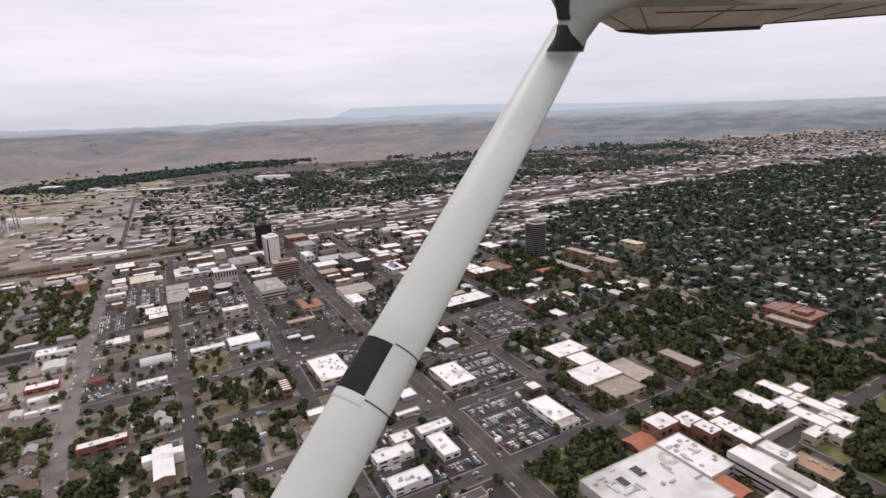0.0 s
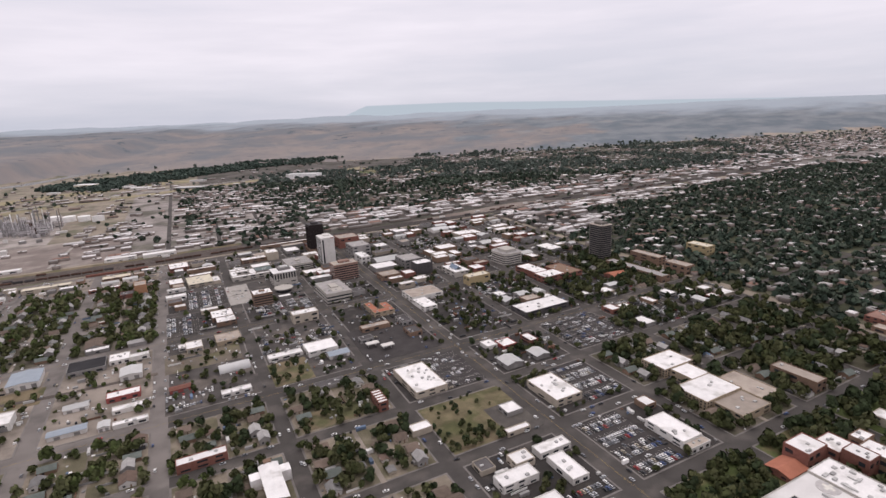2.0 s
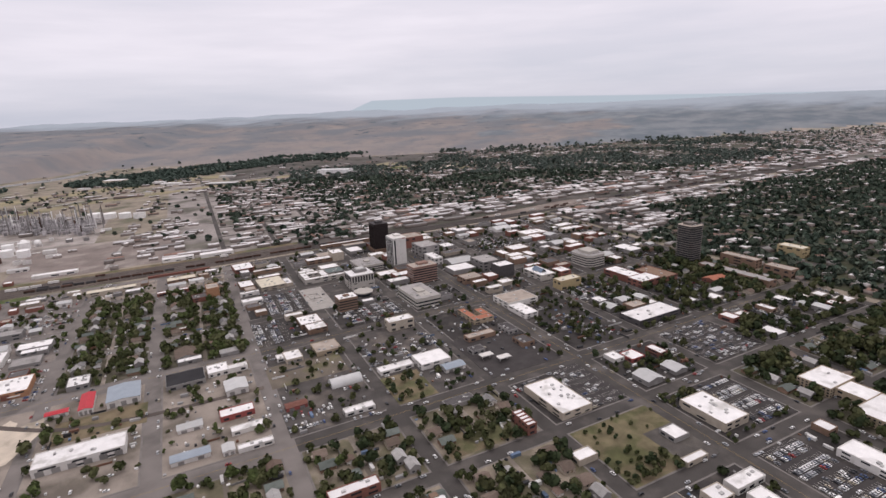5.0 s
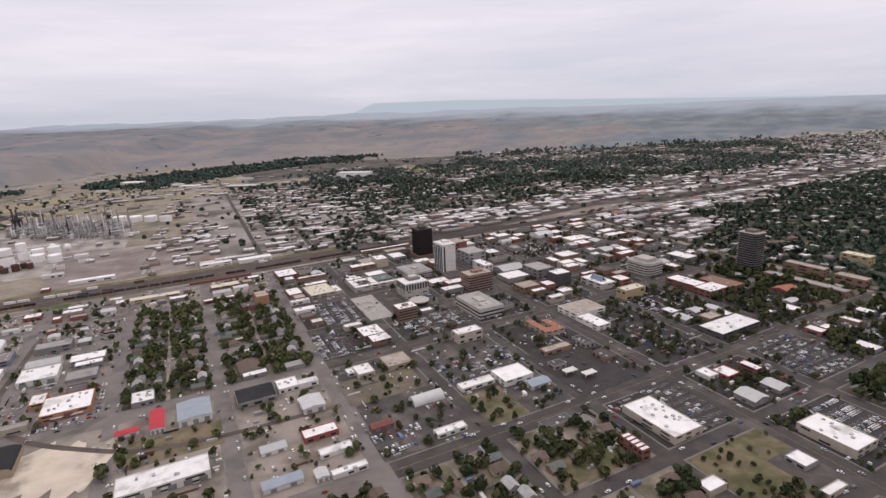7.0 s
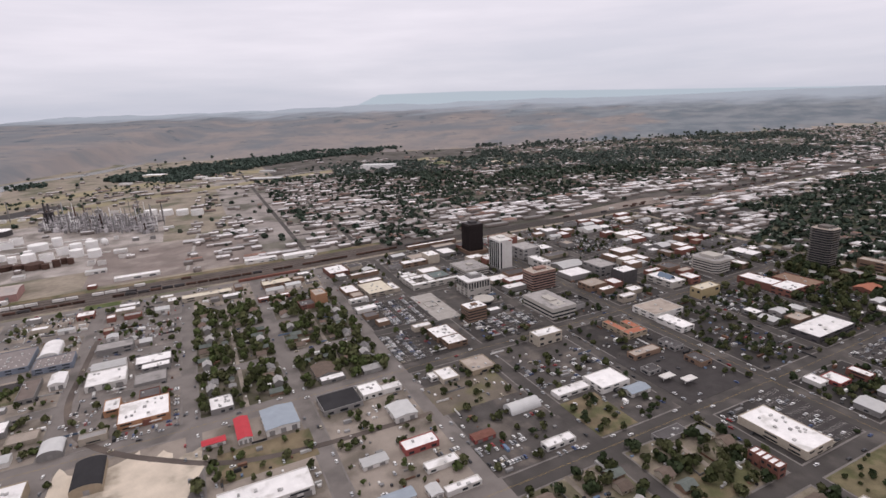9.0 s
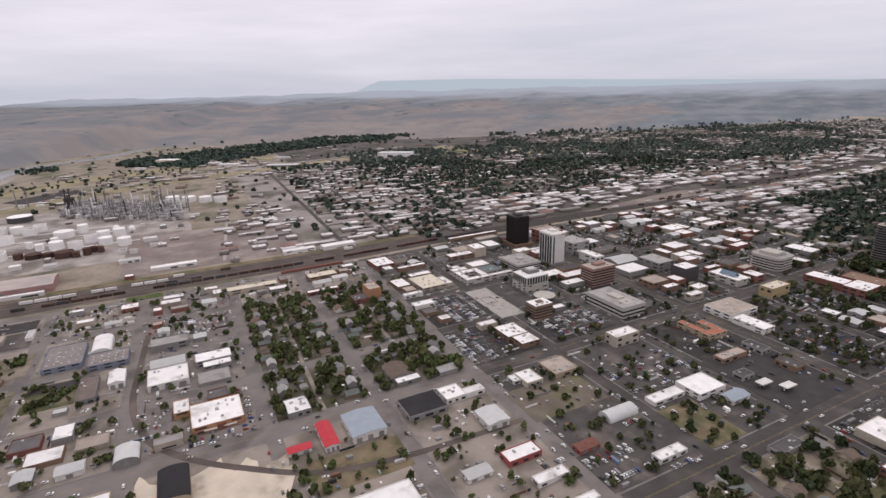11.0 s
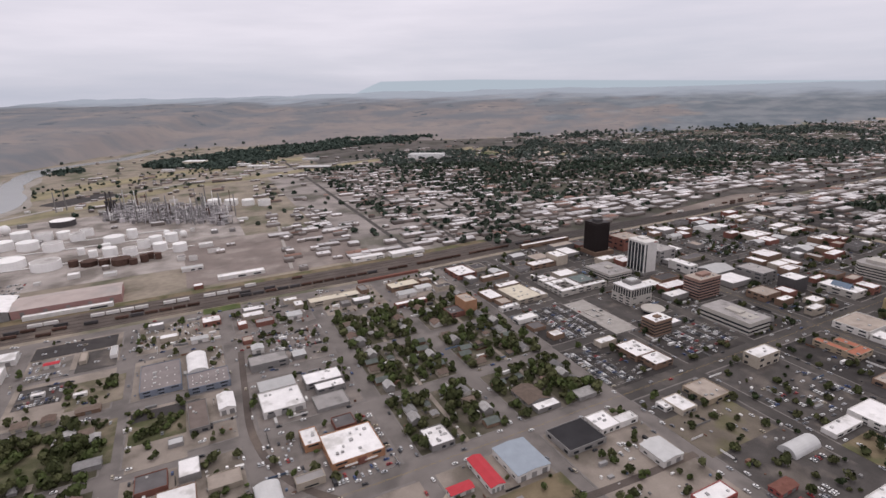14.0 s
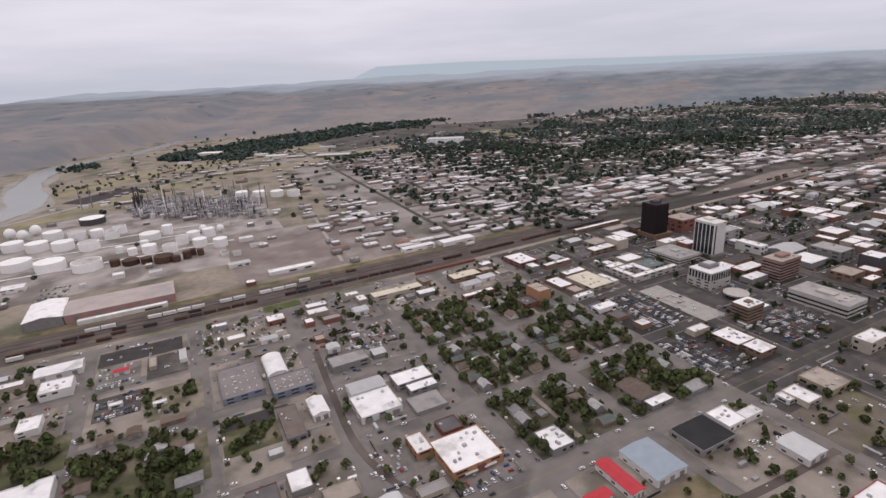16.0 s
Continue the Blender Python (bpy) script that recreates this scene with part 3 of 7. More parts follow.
# dark lot asphalt, dimmed further for the vignetted right side
RIGHTLOT = mat("dimmed_dark_asphalt", (0.045, 0.041, 0.04), vary=0.24, scale=0.09, stain=(0.075, 0.067, 0.062), stain_at=0.58)
MIDLOT = mat("mid_grey_asphalt", (0.078, 0.071, 0.068), vary=0.26, scale=0.08, stain=(0.14, 0.122, 0.11), stain_at=0.57)
# darker copy of the yard, tree shade put into the colour
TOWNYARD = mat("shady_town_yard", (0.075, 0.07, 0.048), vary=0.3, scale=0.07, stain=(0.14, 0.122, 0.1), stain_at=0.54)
SOIL = {"homes": YARD, "field": DRYGRASS, "trade": LOT, "park": LAWN}
BLOCKS = []
for i in range(len(XS) - 1):
    for j in range(len(YS) - 1):
        x0, x1, y0, y1 = XS[i] + half(XS[i]), XS[i + 1] - half(XS[i + 1]), YS[j] + half(YS[j]), YS[j + 1] - half(YS[j + 1])
        z = zone((x0 + x1) / 2, (y0 + y1) / 2)
        BLOCKS.append((x0, y0, x1, y1, z))
        slab("pavement", x0, y0, x1, y1, -0.2, 0.16, PAVE, "pale concrete pavement and kerb round a block", "pavement")
        soil = SOIL[z]
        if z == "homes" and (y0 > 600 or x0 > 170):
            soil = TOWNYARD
        if z == "trade":
            # lots pale from right to left, vignetting and glare put into the colour
            soil = RIGHTLOT if x0 > 80 else MIDLOT if x0 > -95 else DIRT if ((i * 7 + j * 3) % 3 < 2 and x0 < -90) or x0 < -400 else LOT
        slab("block_ground", x0 + 1.4, y0 + 1.4, x1 - 1.4, y1 - 1.4, 0.0, 0.17, soil, {"homes": "dry lawns and yards between houses", "field": "vacant field of dry grass", "trade": "patched asphalt and gravel yard", "park": "green lawn under trees"}[z], "ground")

# patches of other ground
PATCHES = 0


def patch(x0, y0, x1, y1, material, label):
    global PATCHES
    PATCHES += 1
    return slab("ground_patch", x0, y0, x1, y1, 0.1, 0.176 + 0.0015 * PATCHES, material, label, "ground")


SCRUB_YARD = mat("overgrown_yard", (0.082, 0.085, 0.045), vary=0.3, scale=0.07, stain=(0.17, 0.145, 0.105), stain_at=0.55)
PALELOT = mat("pale_concrete_yard", (0.2, 0.18, 0.165), vary=0.2, scale=0.08, stain=(0.13, 0.115, 0.105), stain_at=0.56)
patch(-248, 590, -182, 625, DRYGRASS, "strip of dry yellow grass")
patch(-345, 508, -268, 660, DIRT, "bare gravel yard beside a rail spur")
WORN = mat("worn_brown_dirt", (0.15, 0.128, 0.105), vary=0.26, scale=0.06, stain=(0.13, 0.12, 0.07), stain_at=0.57)
patch(-84, 588, -14, 632, WORN, "vacant lot of brown dirt and thin grass")
patch(4, 508, 40, 556, DRYGRASS, "vacant lot of dry yellow grass")
patch(46, 508, 84, 530, MIDLOT, "asphalt yard")
patch(-84, 508, -6, 545, MIDLOT, "worn asphalt yard")
patch(-170, 530, -94, 600, DIRT, "bare gravel yard")
patch(-170, 560, -94, 596, DIRT, "bare gravel yard")
patch(-490, 776, -488.5, 834, PALELOT, "pale gravel alley between yards")
patch(-441, 757, -402, 788, DIRT, "bare brown dirt yard")
patch(-441, 788, -402, 819, SCRUB_YARD, "overgrown green yard")
patch(-441, 819, -402, 833, DARKLOT, "dark asphalt strip beside a yard")
patch(-531, 930, -497, 972, PALELOT, "pale concrete yard of parked vans")
patch(-492, 930, -459, 972, MIDLOT, "worn asphalt yard")
patch(-529, 883, -495, 918, MIDLOT, "worn asphalt yard of parked cars")
patch(-490, 862, -449, 909, YARD, "overgrown yard of dirt and grass")
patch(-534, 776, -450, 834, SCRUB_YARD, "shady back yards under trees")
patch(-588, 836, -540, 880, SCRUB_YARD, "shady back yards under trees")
patch(10, 425, 66, 450, DRYGRASS, "bare dry lot among houses")
SCRUB = mat("greenish_scrub", (0.15, 0.127, 0.078), vary=0.3, scale=0.09, stain=(0.085, 0.086, 0.042), stain_at=0.54)
patch(98, 357, 172, 407, SCRUB, "vacant field of dry grass and green scrub")
patch(143, 340, 172, 381, mat("grey_yard_asphalt", (0.088, 0.08, 0.075), vary=0.25, scale=0.08, stain=(0.13, 0.118, 0.105), stain_at=0.56), "asphalt yard beside a field")
patch(192, 262, 230, 326, DARKLOT, "dark asphalt car park")
patch(222, 345, 264, 406, DARKLOT, "dark asphalt car park")
patch(92, 505, 168, 590, DARKLOT, "dark asphalt forecourt")
patch(136, 424, 172, 490, DARKLOT, "dark asphalt car park")
patch(282, 425, 350, 490, DARKLOT, "dark asphalt car park")
patch(-533, 976, -462, 1004, DARKLOT, "dark asphalt lot with faint lines")
patch(-9, 752, 20, 834, CONCRETE, "pale concrete plaza")

for x0, y0, x1, y1 in ((-82, 680, -8, 750), (-80, 764, -10, 838), (6, 680, 84, 727)):
    patch(x0, y0, x1, y1, RIGHTLOT, "dark asphalt car park")
# ground below the far trees, their shade painted into a darker colour
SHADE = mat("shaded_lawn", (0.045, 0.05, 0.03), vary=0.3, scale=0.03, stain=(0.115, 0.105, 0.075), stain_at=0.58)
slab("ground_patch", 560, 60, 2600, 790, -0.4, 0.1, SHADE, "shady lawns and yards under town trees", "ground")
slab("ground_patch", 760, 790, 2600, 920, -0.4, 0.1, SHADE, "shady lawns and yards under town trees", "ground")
slab("ground_patch", 556, 790, 760, 1026, -0.4, 0.1, RIGHTLOT, "patched asphalt yards beside the railway", "ground")
TOWN = mat("town_ground", (0.105, 0.094, 0.088), vary=0.3, scale=0.02, stain=(0.06, 0.058, 0.046), stain_at=0.54)
# left part of the town ground is paled, haze put into its colour
slab("ground_patch", -180, 1101, 300, 2050, -0.4, 0.1, mat("haze_paled_yard_ground", (0.27, 0.243, 0.23), vary=0.3, scale=0.02, stain=(0.12, 0.112, 0.095), stain_at=0.56), "grey yards and streets across the railway", "ground")
slab("ground_patch", 300, 1101, 2600, 1300, -0.4, 0.1, TOWN, "grey yards and streets across the railway", "ground")
slab("ground_patch", 0, 2050, 2600, 2500, -0.4, 0.09, TOWN, "grey yards and groves towards the hills", "ground")
# half-dark version of that ground, some tree shade in its colour
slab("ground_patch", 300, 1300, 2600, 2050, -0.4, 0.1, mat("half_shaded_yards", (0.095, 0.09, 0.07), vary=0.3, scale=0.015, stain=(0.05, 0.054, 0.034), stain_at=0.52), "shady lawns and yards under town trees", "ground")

# ---- railway ----
def ribbon(name, line, widths, z, material, label, category, kind="structure"):
    v, f = [], []
    line = [plot(x, y) for x, y in line]
    for k, ((x, y), w) in enumerate(zip(line, widths)):
        a, b = line[max(0, k - 1)], line[min(len(line) - 1, k + 1)]
        d = Vector((b[0] - a[0], b[1] - a[1])).normalized()
        for s in (-1, 1):
            v.append((x - s * d.y * w / 2, y + s * d.x * w / 2, z))
        if k:
            n = 2 * k
            f.append((n - 2, n - 1, n + 1, n))
    n = len(v)
    v += [(x, y, q - 0.3) for x, y, q in v]
    f += [tuple(i + n for i in reversed(q)) for q in f]
    f += [(i, i + 2, i + 2 + n, i + n) for i in range(0, n - 2, 2)] + [(i + 2, i, i + n, i + 2 + n) for i in range(1, n - 2, 2)]
    return tagged(link(name, mesh_of(name, v, f), material), label, category, kind=kind)


def smooth_line(points, steps=8):
    pts = [Vector(p) for p in points]
    out = []
    for i in range(len(pts) - 1):
        p0, p1, p2, p3 = pts[max(0, i - 1)], pts[i], pts[i + 1], pts[min(len(pts) - 1, i + 2)]
        for k in range(steps):
            t = k / steps
            q = 0.5 * ((2 * p1) + (p2 - p0) * t + (2 * p0 - 5 * p1 + 4 * p2 - p3) * t * t + (3 * p1 - p0 - 3 * p2 + p3) * t ** 3)
            out.append((q.x, q.y))
    return out + [tuple(pts[-1])]


slab("rail_bed", -1500, 1030, 40, 1086, -0.2, 0.25, BALLAST, "brown ballast of a railway yard", "railway")
slab("rail_bed", 40, 1030, 2400, 1062, -0.2, 0.25, mat("dark_ballast", (0.06, 0.053, 0.05), vary=0.25, scale=0.05), "brown ballast of a railway line", "railway")
slab("ground_patch", 40, 1062, 2600, 1101, -0.4, 0.1, TOWN, "grey yards beside the railway", "ground")
WEDGE = smooth_line([unplot(415, 1116), unplot(540, 1128), unplot(660, 1137), unplot(752, 1141), unplot(840, 1126)], 6)
ribbon("ground_patch", WEDGE, [max(4, 64 * (1 - abs(i / 17 - 1) ** 1.6)) if i < 18 else max(4, 64 - 9 * (i - 17)) for i in range(len(WEDGE))], 0.3, mat("bare_brown_earth", (0.19, 0.158, 0.14), vary=0.16, scale=0.02, stain=(0.25, 0.215, 0.19)), "bare brown earth where rail tracks part", "ground")
slab("rail_verge", -1500, 1086, 40, 1100, -0.2, 0.2, DRYGRASS, "dry grass beside the railway", "ground")
for k in range(5):
    y = 1036 + 10 * k
    for r in (-0.75, 0.75):
        slab("rail", -1500, y + r - 0.1, 2400 if k < 3 else 40, y + r + 0.1, 0.2, 0.45, STEEL_RAIL, "steel rail on ballast", "rail")

# ---- buildings one by one ----
W, G = WHITE_ROOF, GREY_ROOF
store = flat_building(-316, 694, -279, 728, 6.5, BRICK_ORANGE, W, "orange-tan block store with a white flat roof", "store", "store", 9)
block("awning", -6, -17.9, 2.4, 9, 2.0, 0.5, WHITE_WALL, store, "pale canvas awning")
block("awning", 8, -17.9, 2.4, 9, 2.0, 0.5, WHITE_WALL, store, "pale canvas awning")
block("entrance", 2, -17.4, 0, 6, 1.6, 5.0, BRICK, store, "red brick entrance bay")
flat_building(-328, 722, -316.2, 742, 6, BRICK_ORANGE, W, "orange-tan block store wing with a white flat roof", "store", "store_wing", 3)
flat_building(-249, 681, -231, 702, 5, GREY_WALL, W, "grey walled office with a pale ribbed roof", "office", "office", 8)
gabled_building(-233, 629, -223, 659, 5, WHITE_WALL, RED_ROOF, "white shed with a bright red pitched metal roof", doors=3)
gabled_building(-257, 636, -241, 643, 3.6, WHITE_WALL, RED_ROOF, "low white shed with a red metal roof")
gabled_building(-213, 629, -188, 659, 6, WHITE_WALL, BLUE_ROOF, "white shed with a broad blue-grey metal roof", doors=3, ridge=7.2)
flat_building(-168, 633, -135.5, 659, 5, GREY_WALL, BLACK_ROOF, "grey walled shop with a black tar roof", "shop", "shop", 0)
flat_building(-133, 640, -115, 658, 5, WHITE_WALL, W, "white flat-roofed shop with two wings", "shop", "shop", 4)
flat_building(-114.8, 640, -98, 648, 5, WHITE_WALL, W, "white flat-roofed shop wing", "shop", "shop_wing", 1)
gabled_building(-121, 596, -103, 616, 5.5, WHITE_WALL, METAL_ROOF, "pale metal shed with a grey pitched roof", ridge=7)
flat_building(-64, 629, -48, 648, 5, BEIGE, W, "beige garage with a white flat roof", "garage", "garage", 2, doors=3)
flat_building(-71, 638, -64.2, 648, 4, WHITE_WALL, W, "low white shop wing", "shop", "shop_wing", 1)
flat_building(-35, 629, -10, 653, 5, TAN_WALL, TAN_ROOF, "low tan building with a stained tan roof", "building", "low_building", 4)
flat_building(48, 645, 77, 659, 11, BEIGE, W, "three-storey pale office with a white roof", "office", "office", 3)
flat_building(-34, 703, -10, 729, 6, BRICK_BROWN, W, "brick restaurant with a rough white roof", "restaurant", "restaurant", 9)
flat_building(-30, 685, -9, 702.8, 6, BRICK_BROWN, W, "brick restaurant wing with a rough white roof", "restaurant", "restaurant_wing", 4)
flat_building(-158, 682, -136, 691, 4, GREY_WALL, W, "low office with a pale front roof", "office", "office", 1)
gabled_building(-160, 692, -140, 716, 3.6, GREY_WALL, SHINGLE[1], "low office with a brown shingle roof", "office", "low_office")
gabled_building(-119, 680, -101, 690, 4, GREY_WALL, SHINGLE[2], "grey gabled house beside the avenue", "house", "house")
flat_building(-436, 854, -404, 903, 6, BLUE_WALL, mat("mauve_grey_roof", (0.225, 0.2, 0.197), vary=0.15, scale=0.1), "blue walled workshop with a grey flat roof of skylights", "workshop", "workshop", 5)
flat_building(-399, 841, -366, 868, 6, BLUE_WALL, mat("mauve_grey_roof", (0.225, 0.2, 0.197)), "blue walled workshop with a grey flat roof of skylights", "workshop", "workshop", 5)
vault_building(-399, 869, -382, 905, 9, WHITE_WALL, W, "white barrel-roofed hall between the workshops", low=5, along="y")
for i in range(5):
    for j in range(3):
        sk = block("skylight", *plot(-395 + 6.2 * i, 848 + 6.5 * j), 5.5, 0.9, 1.4, 0.25, WHITE_WALL)
        tagged(sk, "small white skylight on a dark roof", "skylight", "skylights of the workshops")
        sk = block("skylight", *plot(-432 + 5.8 * i, 862 + 12 * j), 5.5, 0.9, 1.4, 0.25, WHITE_WALL)
        tagged(sk, "small white skylight on a dark roof", "skylight", "skylights of the workshops")
gabled_building(-378, 797, -366, 820, 6, WHITE_WALL, W, "white metal barn with a bright pitched roof", ridge=8)
flat_building(-400, 782, -386, 822, 5, GREY_WALL, mat("weathered_brown_roof", (0.165, 0.135, 0.122), vary=0.18, scale=0.1), "long workshop with a brown roof", "workshop", "workshop", 3)
flat_building(-348, 853, -315, 871, 7, GREY_WALL, G, "grey two-storey warehouse beside a gravel yard", "warehouse", "warehouse", 0)
flat_building(-348, 776, -316, 806, 6, WHITE_WALL, W, "white warehouse with a flat roof", "warehouse", "warehouse", 4, doors=3)
gabled_building(-346, 806.3, -318, 822, 7, WHITE_WALL, METAL_ROOF, "pale metal warehouse with a pitched roof")
flat_building(-310, 801, -279, 819, 6, GREY_WALL, W, "grey warehouse with a white roof", "warehouse", "warehouse", 3)
flat_building(-382, 976, -364, 992, 5.5, BRICK, W, "red brick shed with a white roof", "warehouse", "brick_shed", 2)
vault_building(-337, 623, -318, 656, 8, TAN_WALL, BLACK_ROOF, "tan brick hall with a black barrel roof", low=5, along="y")
vault_building(-365, 680, -349, 699, 7, GREY_WALL, METAL_ROOF, "pale shed with a barrel roof", low=3.5, along="y")
flat_building(-251, 552, -194, 573, 7, WHITE_WALL, W, "long white warehouse with a bright roof", "warehouse", "warehouse", 5, doors=6)
flat_building(-390, 600, -362, 648, 8, TAN_WALL, W, "large tan warehouse with a white roof", "warehouse", "warehouse", 3)
gabled_building(-160, 557, -142, 566, 3.5, WHITE_WALL, METAL_ROOF, "small pale metal shed")
gabled_building(-165, 516, -139, 525, 4, WHITE_WALL, BLUE_ROOF, "long grey-roofed house beside the avenue", "house", "long_house")
flat_building(-129, 557, -103, 569, 5, REDPAINT, W, "red fronted shop with a white roof", "shop", "shop", 2)
flat_building(-123, 533, -99, 541, 4, WHITE_WALL, W, "low white motel row", "motel", "motel_row", 2)
flat_building(-121, 508, -96, 514, 4, WHITE_WALL, W, "low white motel row", "motel", "motel_row", 2)
gabled_building(-131, 510, -123, 520, 4, WHITE_WALL, METAL_ROOF, "small white shed with a grey roof")
vault_building(-38, 561, -10, 574, 6, METAL_ROOF, METAL_ROOF, "silver quonset hut of corrugated steel", "quonset_hut")
gabled_building(-80, 545, -63, 553, 3.5, REDPAINT, BRICK, "faded red shed in a gravel yard")
flat_building(-40, 513, -15, 521, 4, WHITE_WALL, W, "long low white office", "office", "office", 3)
flat_building(7, 561, 40, 571, 4, WHITE_WALL, W, "low white workshop with a flat roof", "workshop", "workshop", 2)
flat_building(43, 550, 73, 573, 6, WHITE_WALL, W, "white warehouse with a clean white roof", "warehouse", "warehouse", 0)
gabled_building(60, 534, 80, 545, 4, WHITE_WALL, BLUE_ROOF, "grey-roofed shed beside a warehouse")
flat_building(103, 423, 132, 472, 6.5, BEIGE, W, "cream supermarket with a white roof of large units", "supermarket", "supermarket", 12)
flat_building(34, 480, 60, 490, 4, GREY_WALL, DARK_ROOF, "low office with a dark flat roof", "office", "office", 3)
flat_building(134, 612, 159, 622, 6, TAN_WALL, ORANGE_ROOF, "tan motel wing with an orange clay roof", "motel", "motel_wing", 2)
flat_building(134, 622.2, 142, 649, 6, TAN_WALL, ORANGE_ROOF, "tan motel wing with an orange clay roof", "motel", "motel_wing", 2)
flat_building(150, 622.2, 159, 640, 6, TAN_WALL, ORANGE_ROOF, "tan motel wing with an orange clay roof", "motel", "motel_wing", 1)
flat_building(190, 631, 232, 662, 7, WHITE_WALL, TAN_ROOF, "white arcaded hall with a tan roof", "hall", "hall", 2)
flat_building(190, 596, 207, 629, 6, WHITE_WALL, W, "white building with a bright ribbed roof", "building", "white_building", 4)
flat_building(280, 515, 343, 543, 6.5, DARK_WALL, W, "dark walled hall with a large white roof", "hall", "hall", 4)
flat_building(369, 594, 404, 618, 9, BRICK, W, "red brick block with a white roof", "building", "brick_building", 5)
flat_building(369, 618.2, 392, 660, 9, BRICK, W, "red brick block with a white roof", "building", "brick_building", 4)
flat_building(404.2, 592, 432, 636, 8, BRICK, BRICK_BROWN, "red brick block with a dark red roof", "building", "brick_building", 4)
at = flat_building(279, 687, 302, 726, 8, STONE, W, "pale building with a blue glass atrium", "building", "atrium_building", 2)
link("glass_roof", gable_mesh(9, 20, 8, 13), BLUEGLASS, at, "sloping blue glass atrium roof")
flat_building(279, 646, 312, 661, 12, YELLOW_WALL, CREAM_ROOF, "yellow-brown brick block with a cream roof", "building", "brick_building", 4)
flat_building(494, 510, 509, 604, 9, BRICK_BROWN, G, "long brown brick school with a grey roof", "school", "school", 6)
gabled_building(456, 552, 482, 570, 4.5, BRICK, ORANGE_ROOF, "brick hall with an orange clay roof", "hall", "hall")
flat_building(549, 562, 564, 611, 12, BRICK_BROWN, TAN_ROOF, "brown brick apartment block", "apartment", "apartment_block", 3)
flat_building(547, 514, 564, 548, 12, BRICK_BROWN, TAN_ROOF, "brown brick apartment block", "apartment", "apartment_block", 3)
flat_building(644, 555, 662, 589, 14, YELLOW_WALL, CREAM_ROOF, "yellow brick block with a cream roof", "building", "brick_building", 3)
flat_building(-122, 866, -107, 888, 16, BRICK_ORANGE, TAN_ROOF, "plain orange-brown brick tower block", "tower", "brick_tower", 2, glazed=False)
flat_building(-140, 866, -122.3, 884, 6, BRICK, DARK_ROOF, "brick annex with a dark roof", "building", "annex", 2)
for x0, y0, x1, y1 in ((4, 851.5, 38, 859), (4, 859.2, 12, 886), (29, 859.2, 38, 886), (12.2, 876, 28.8, 886), (38.2, 851.5, 72, 858), (4, 888, 26, 898)):
    flat_building(x0, y0, x1, y1, 7, STONE, W, "white-roofed wing round a court", "building", "court_wing", 1)
flat_building(38.2, 862, 62, 884, 8, GREY_WALL, mat("green_grey_roof", (0.14, 0.17, 0.165), vary=0.2, scale=0.15), "office with a grey-green metal roof", "office", "office", 3)
flat_building(466, 704, 492, 740, 6, GREY_WALL, W, "low hall with a bright white roof", "hall", "hall", 3)
flat_building(68, 1021.6, 156, 1029, 6, BRICK_BROWN, W, "long narrow freight shed beside the railway", "warehouse", "freight_shed", 0)
flat_building(-83, 817, -58, 828, 5, WHITE_WALL, W, "small white shop with a flat roof", "shop", "small_shop", 1)
flat_building(-56, 858, -22, 900, 6, BEIGE, CREAM_ROOF, "cream flat-roofed building with a stained roof", "building", "low_building", 6)
flat_building(-21.8, 860, -12, 886, 5, BEIGE, W, "white-roofed wing of a shop", "shop", "shop_wing", 3)
flat_building(-82, 851.5, -58, 858, 5, WHITE_WALL, W, "white office with a flat roof", "office", "office", 2)
flat_building(-88 + 7, 962, -53, 996, 7, BRICK, W, "brick warehouse with a patched white roof", "warehouse", "brick_warehouse", 5)
flat_building(-55, 939, -14, 947, 6, BRICK_BROWN, W, "low building with a white roof", "shop", "shop", 3)
flat_building(66.2, 939, 84, 962, 13, BEIGE, W, "beige block with blank walls", "building", "blank_building", 3, glazed=False)
flat_building(27, 941, 65.8, 956, 7, BRICK_BROWN, W, "low brick block with a white roof", "building", "brick_building", 4)
flat_building(-269, 972, -210, 986, 6, BEIGE, CREAM_ROOF, "long cream warehouse beside the railway", "warehouse", "warehouse", 2)
flat_building(-172, 968, -134, 986, 6, BRICK_BROWN, CREAM_ROOF, "brick warehouse with a cream roof", "warehouse", "warehouse", 4)
slab("brick_wall", -198, 1018, -113, 1022, 0, 3.2, BRICK, "long low red brick wall beside the railway", "wall", kind="")
flat_building(-181, 1098, -134, 1110, 6, WHITE_WALL, W, "long white shed beside the railway", "warehouse", "warehouse", 0)
flat_building(-125, 1092, -73, 1108, 6, WHITE_WALL, W, "long white shed beside the railway", "warehouse", "warehouse", 0)
flat_building(-183, 920, -144, 928, 5, BRICK, W, "long low brick shop with a white roof", "shop", "shop", 2)
gabled_building(-612, 1103, -576, 1160, 11, GREY_WALL, W, "white-roofed end of a great warehouse", "warehouse", "warehouse", 2, ridge=14)
gabled_building(-575, 1104, -466, 1150, 10, mat("faded_red_wall", (0.33, 0.2, 0.185), vary=0.15, scale=0.1), mat("faded_pink_roof", (0.42, 0.36, 0.34), vary=0.12, scale=0.06, stain=(0.34, 0.31, 0.30)), "great warehouse with faded red walls and a faded roof", "warehouse", "warehouse", 5, ridge=13)
flat_building(-562, 1092, -474, 1099, 5, WHITE_WALL, W, "long white loading dock", "dock", "loading_dock", 0)
flat_building(-357, 1120, -298, 1132, 5, WHITE_WALL, W, "long white shed in a gravel yard", "warehouse", "long_shed", 0)
flat_building(-400, 1180, -372, 1192, 5, WHITE_WALL, METAL_ROOF, "grey metal shed beside the railway", "warehouse", "shed", 0)
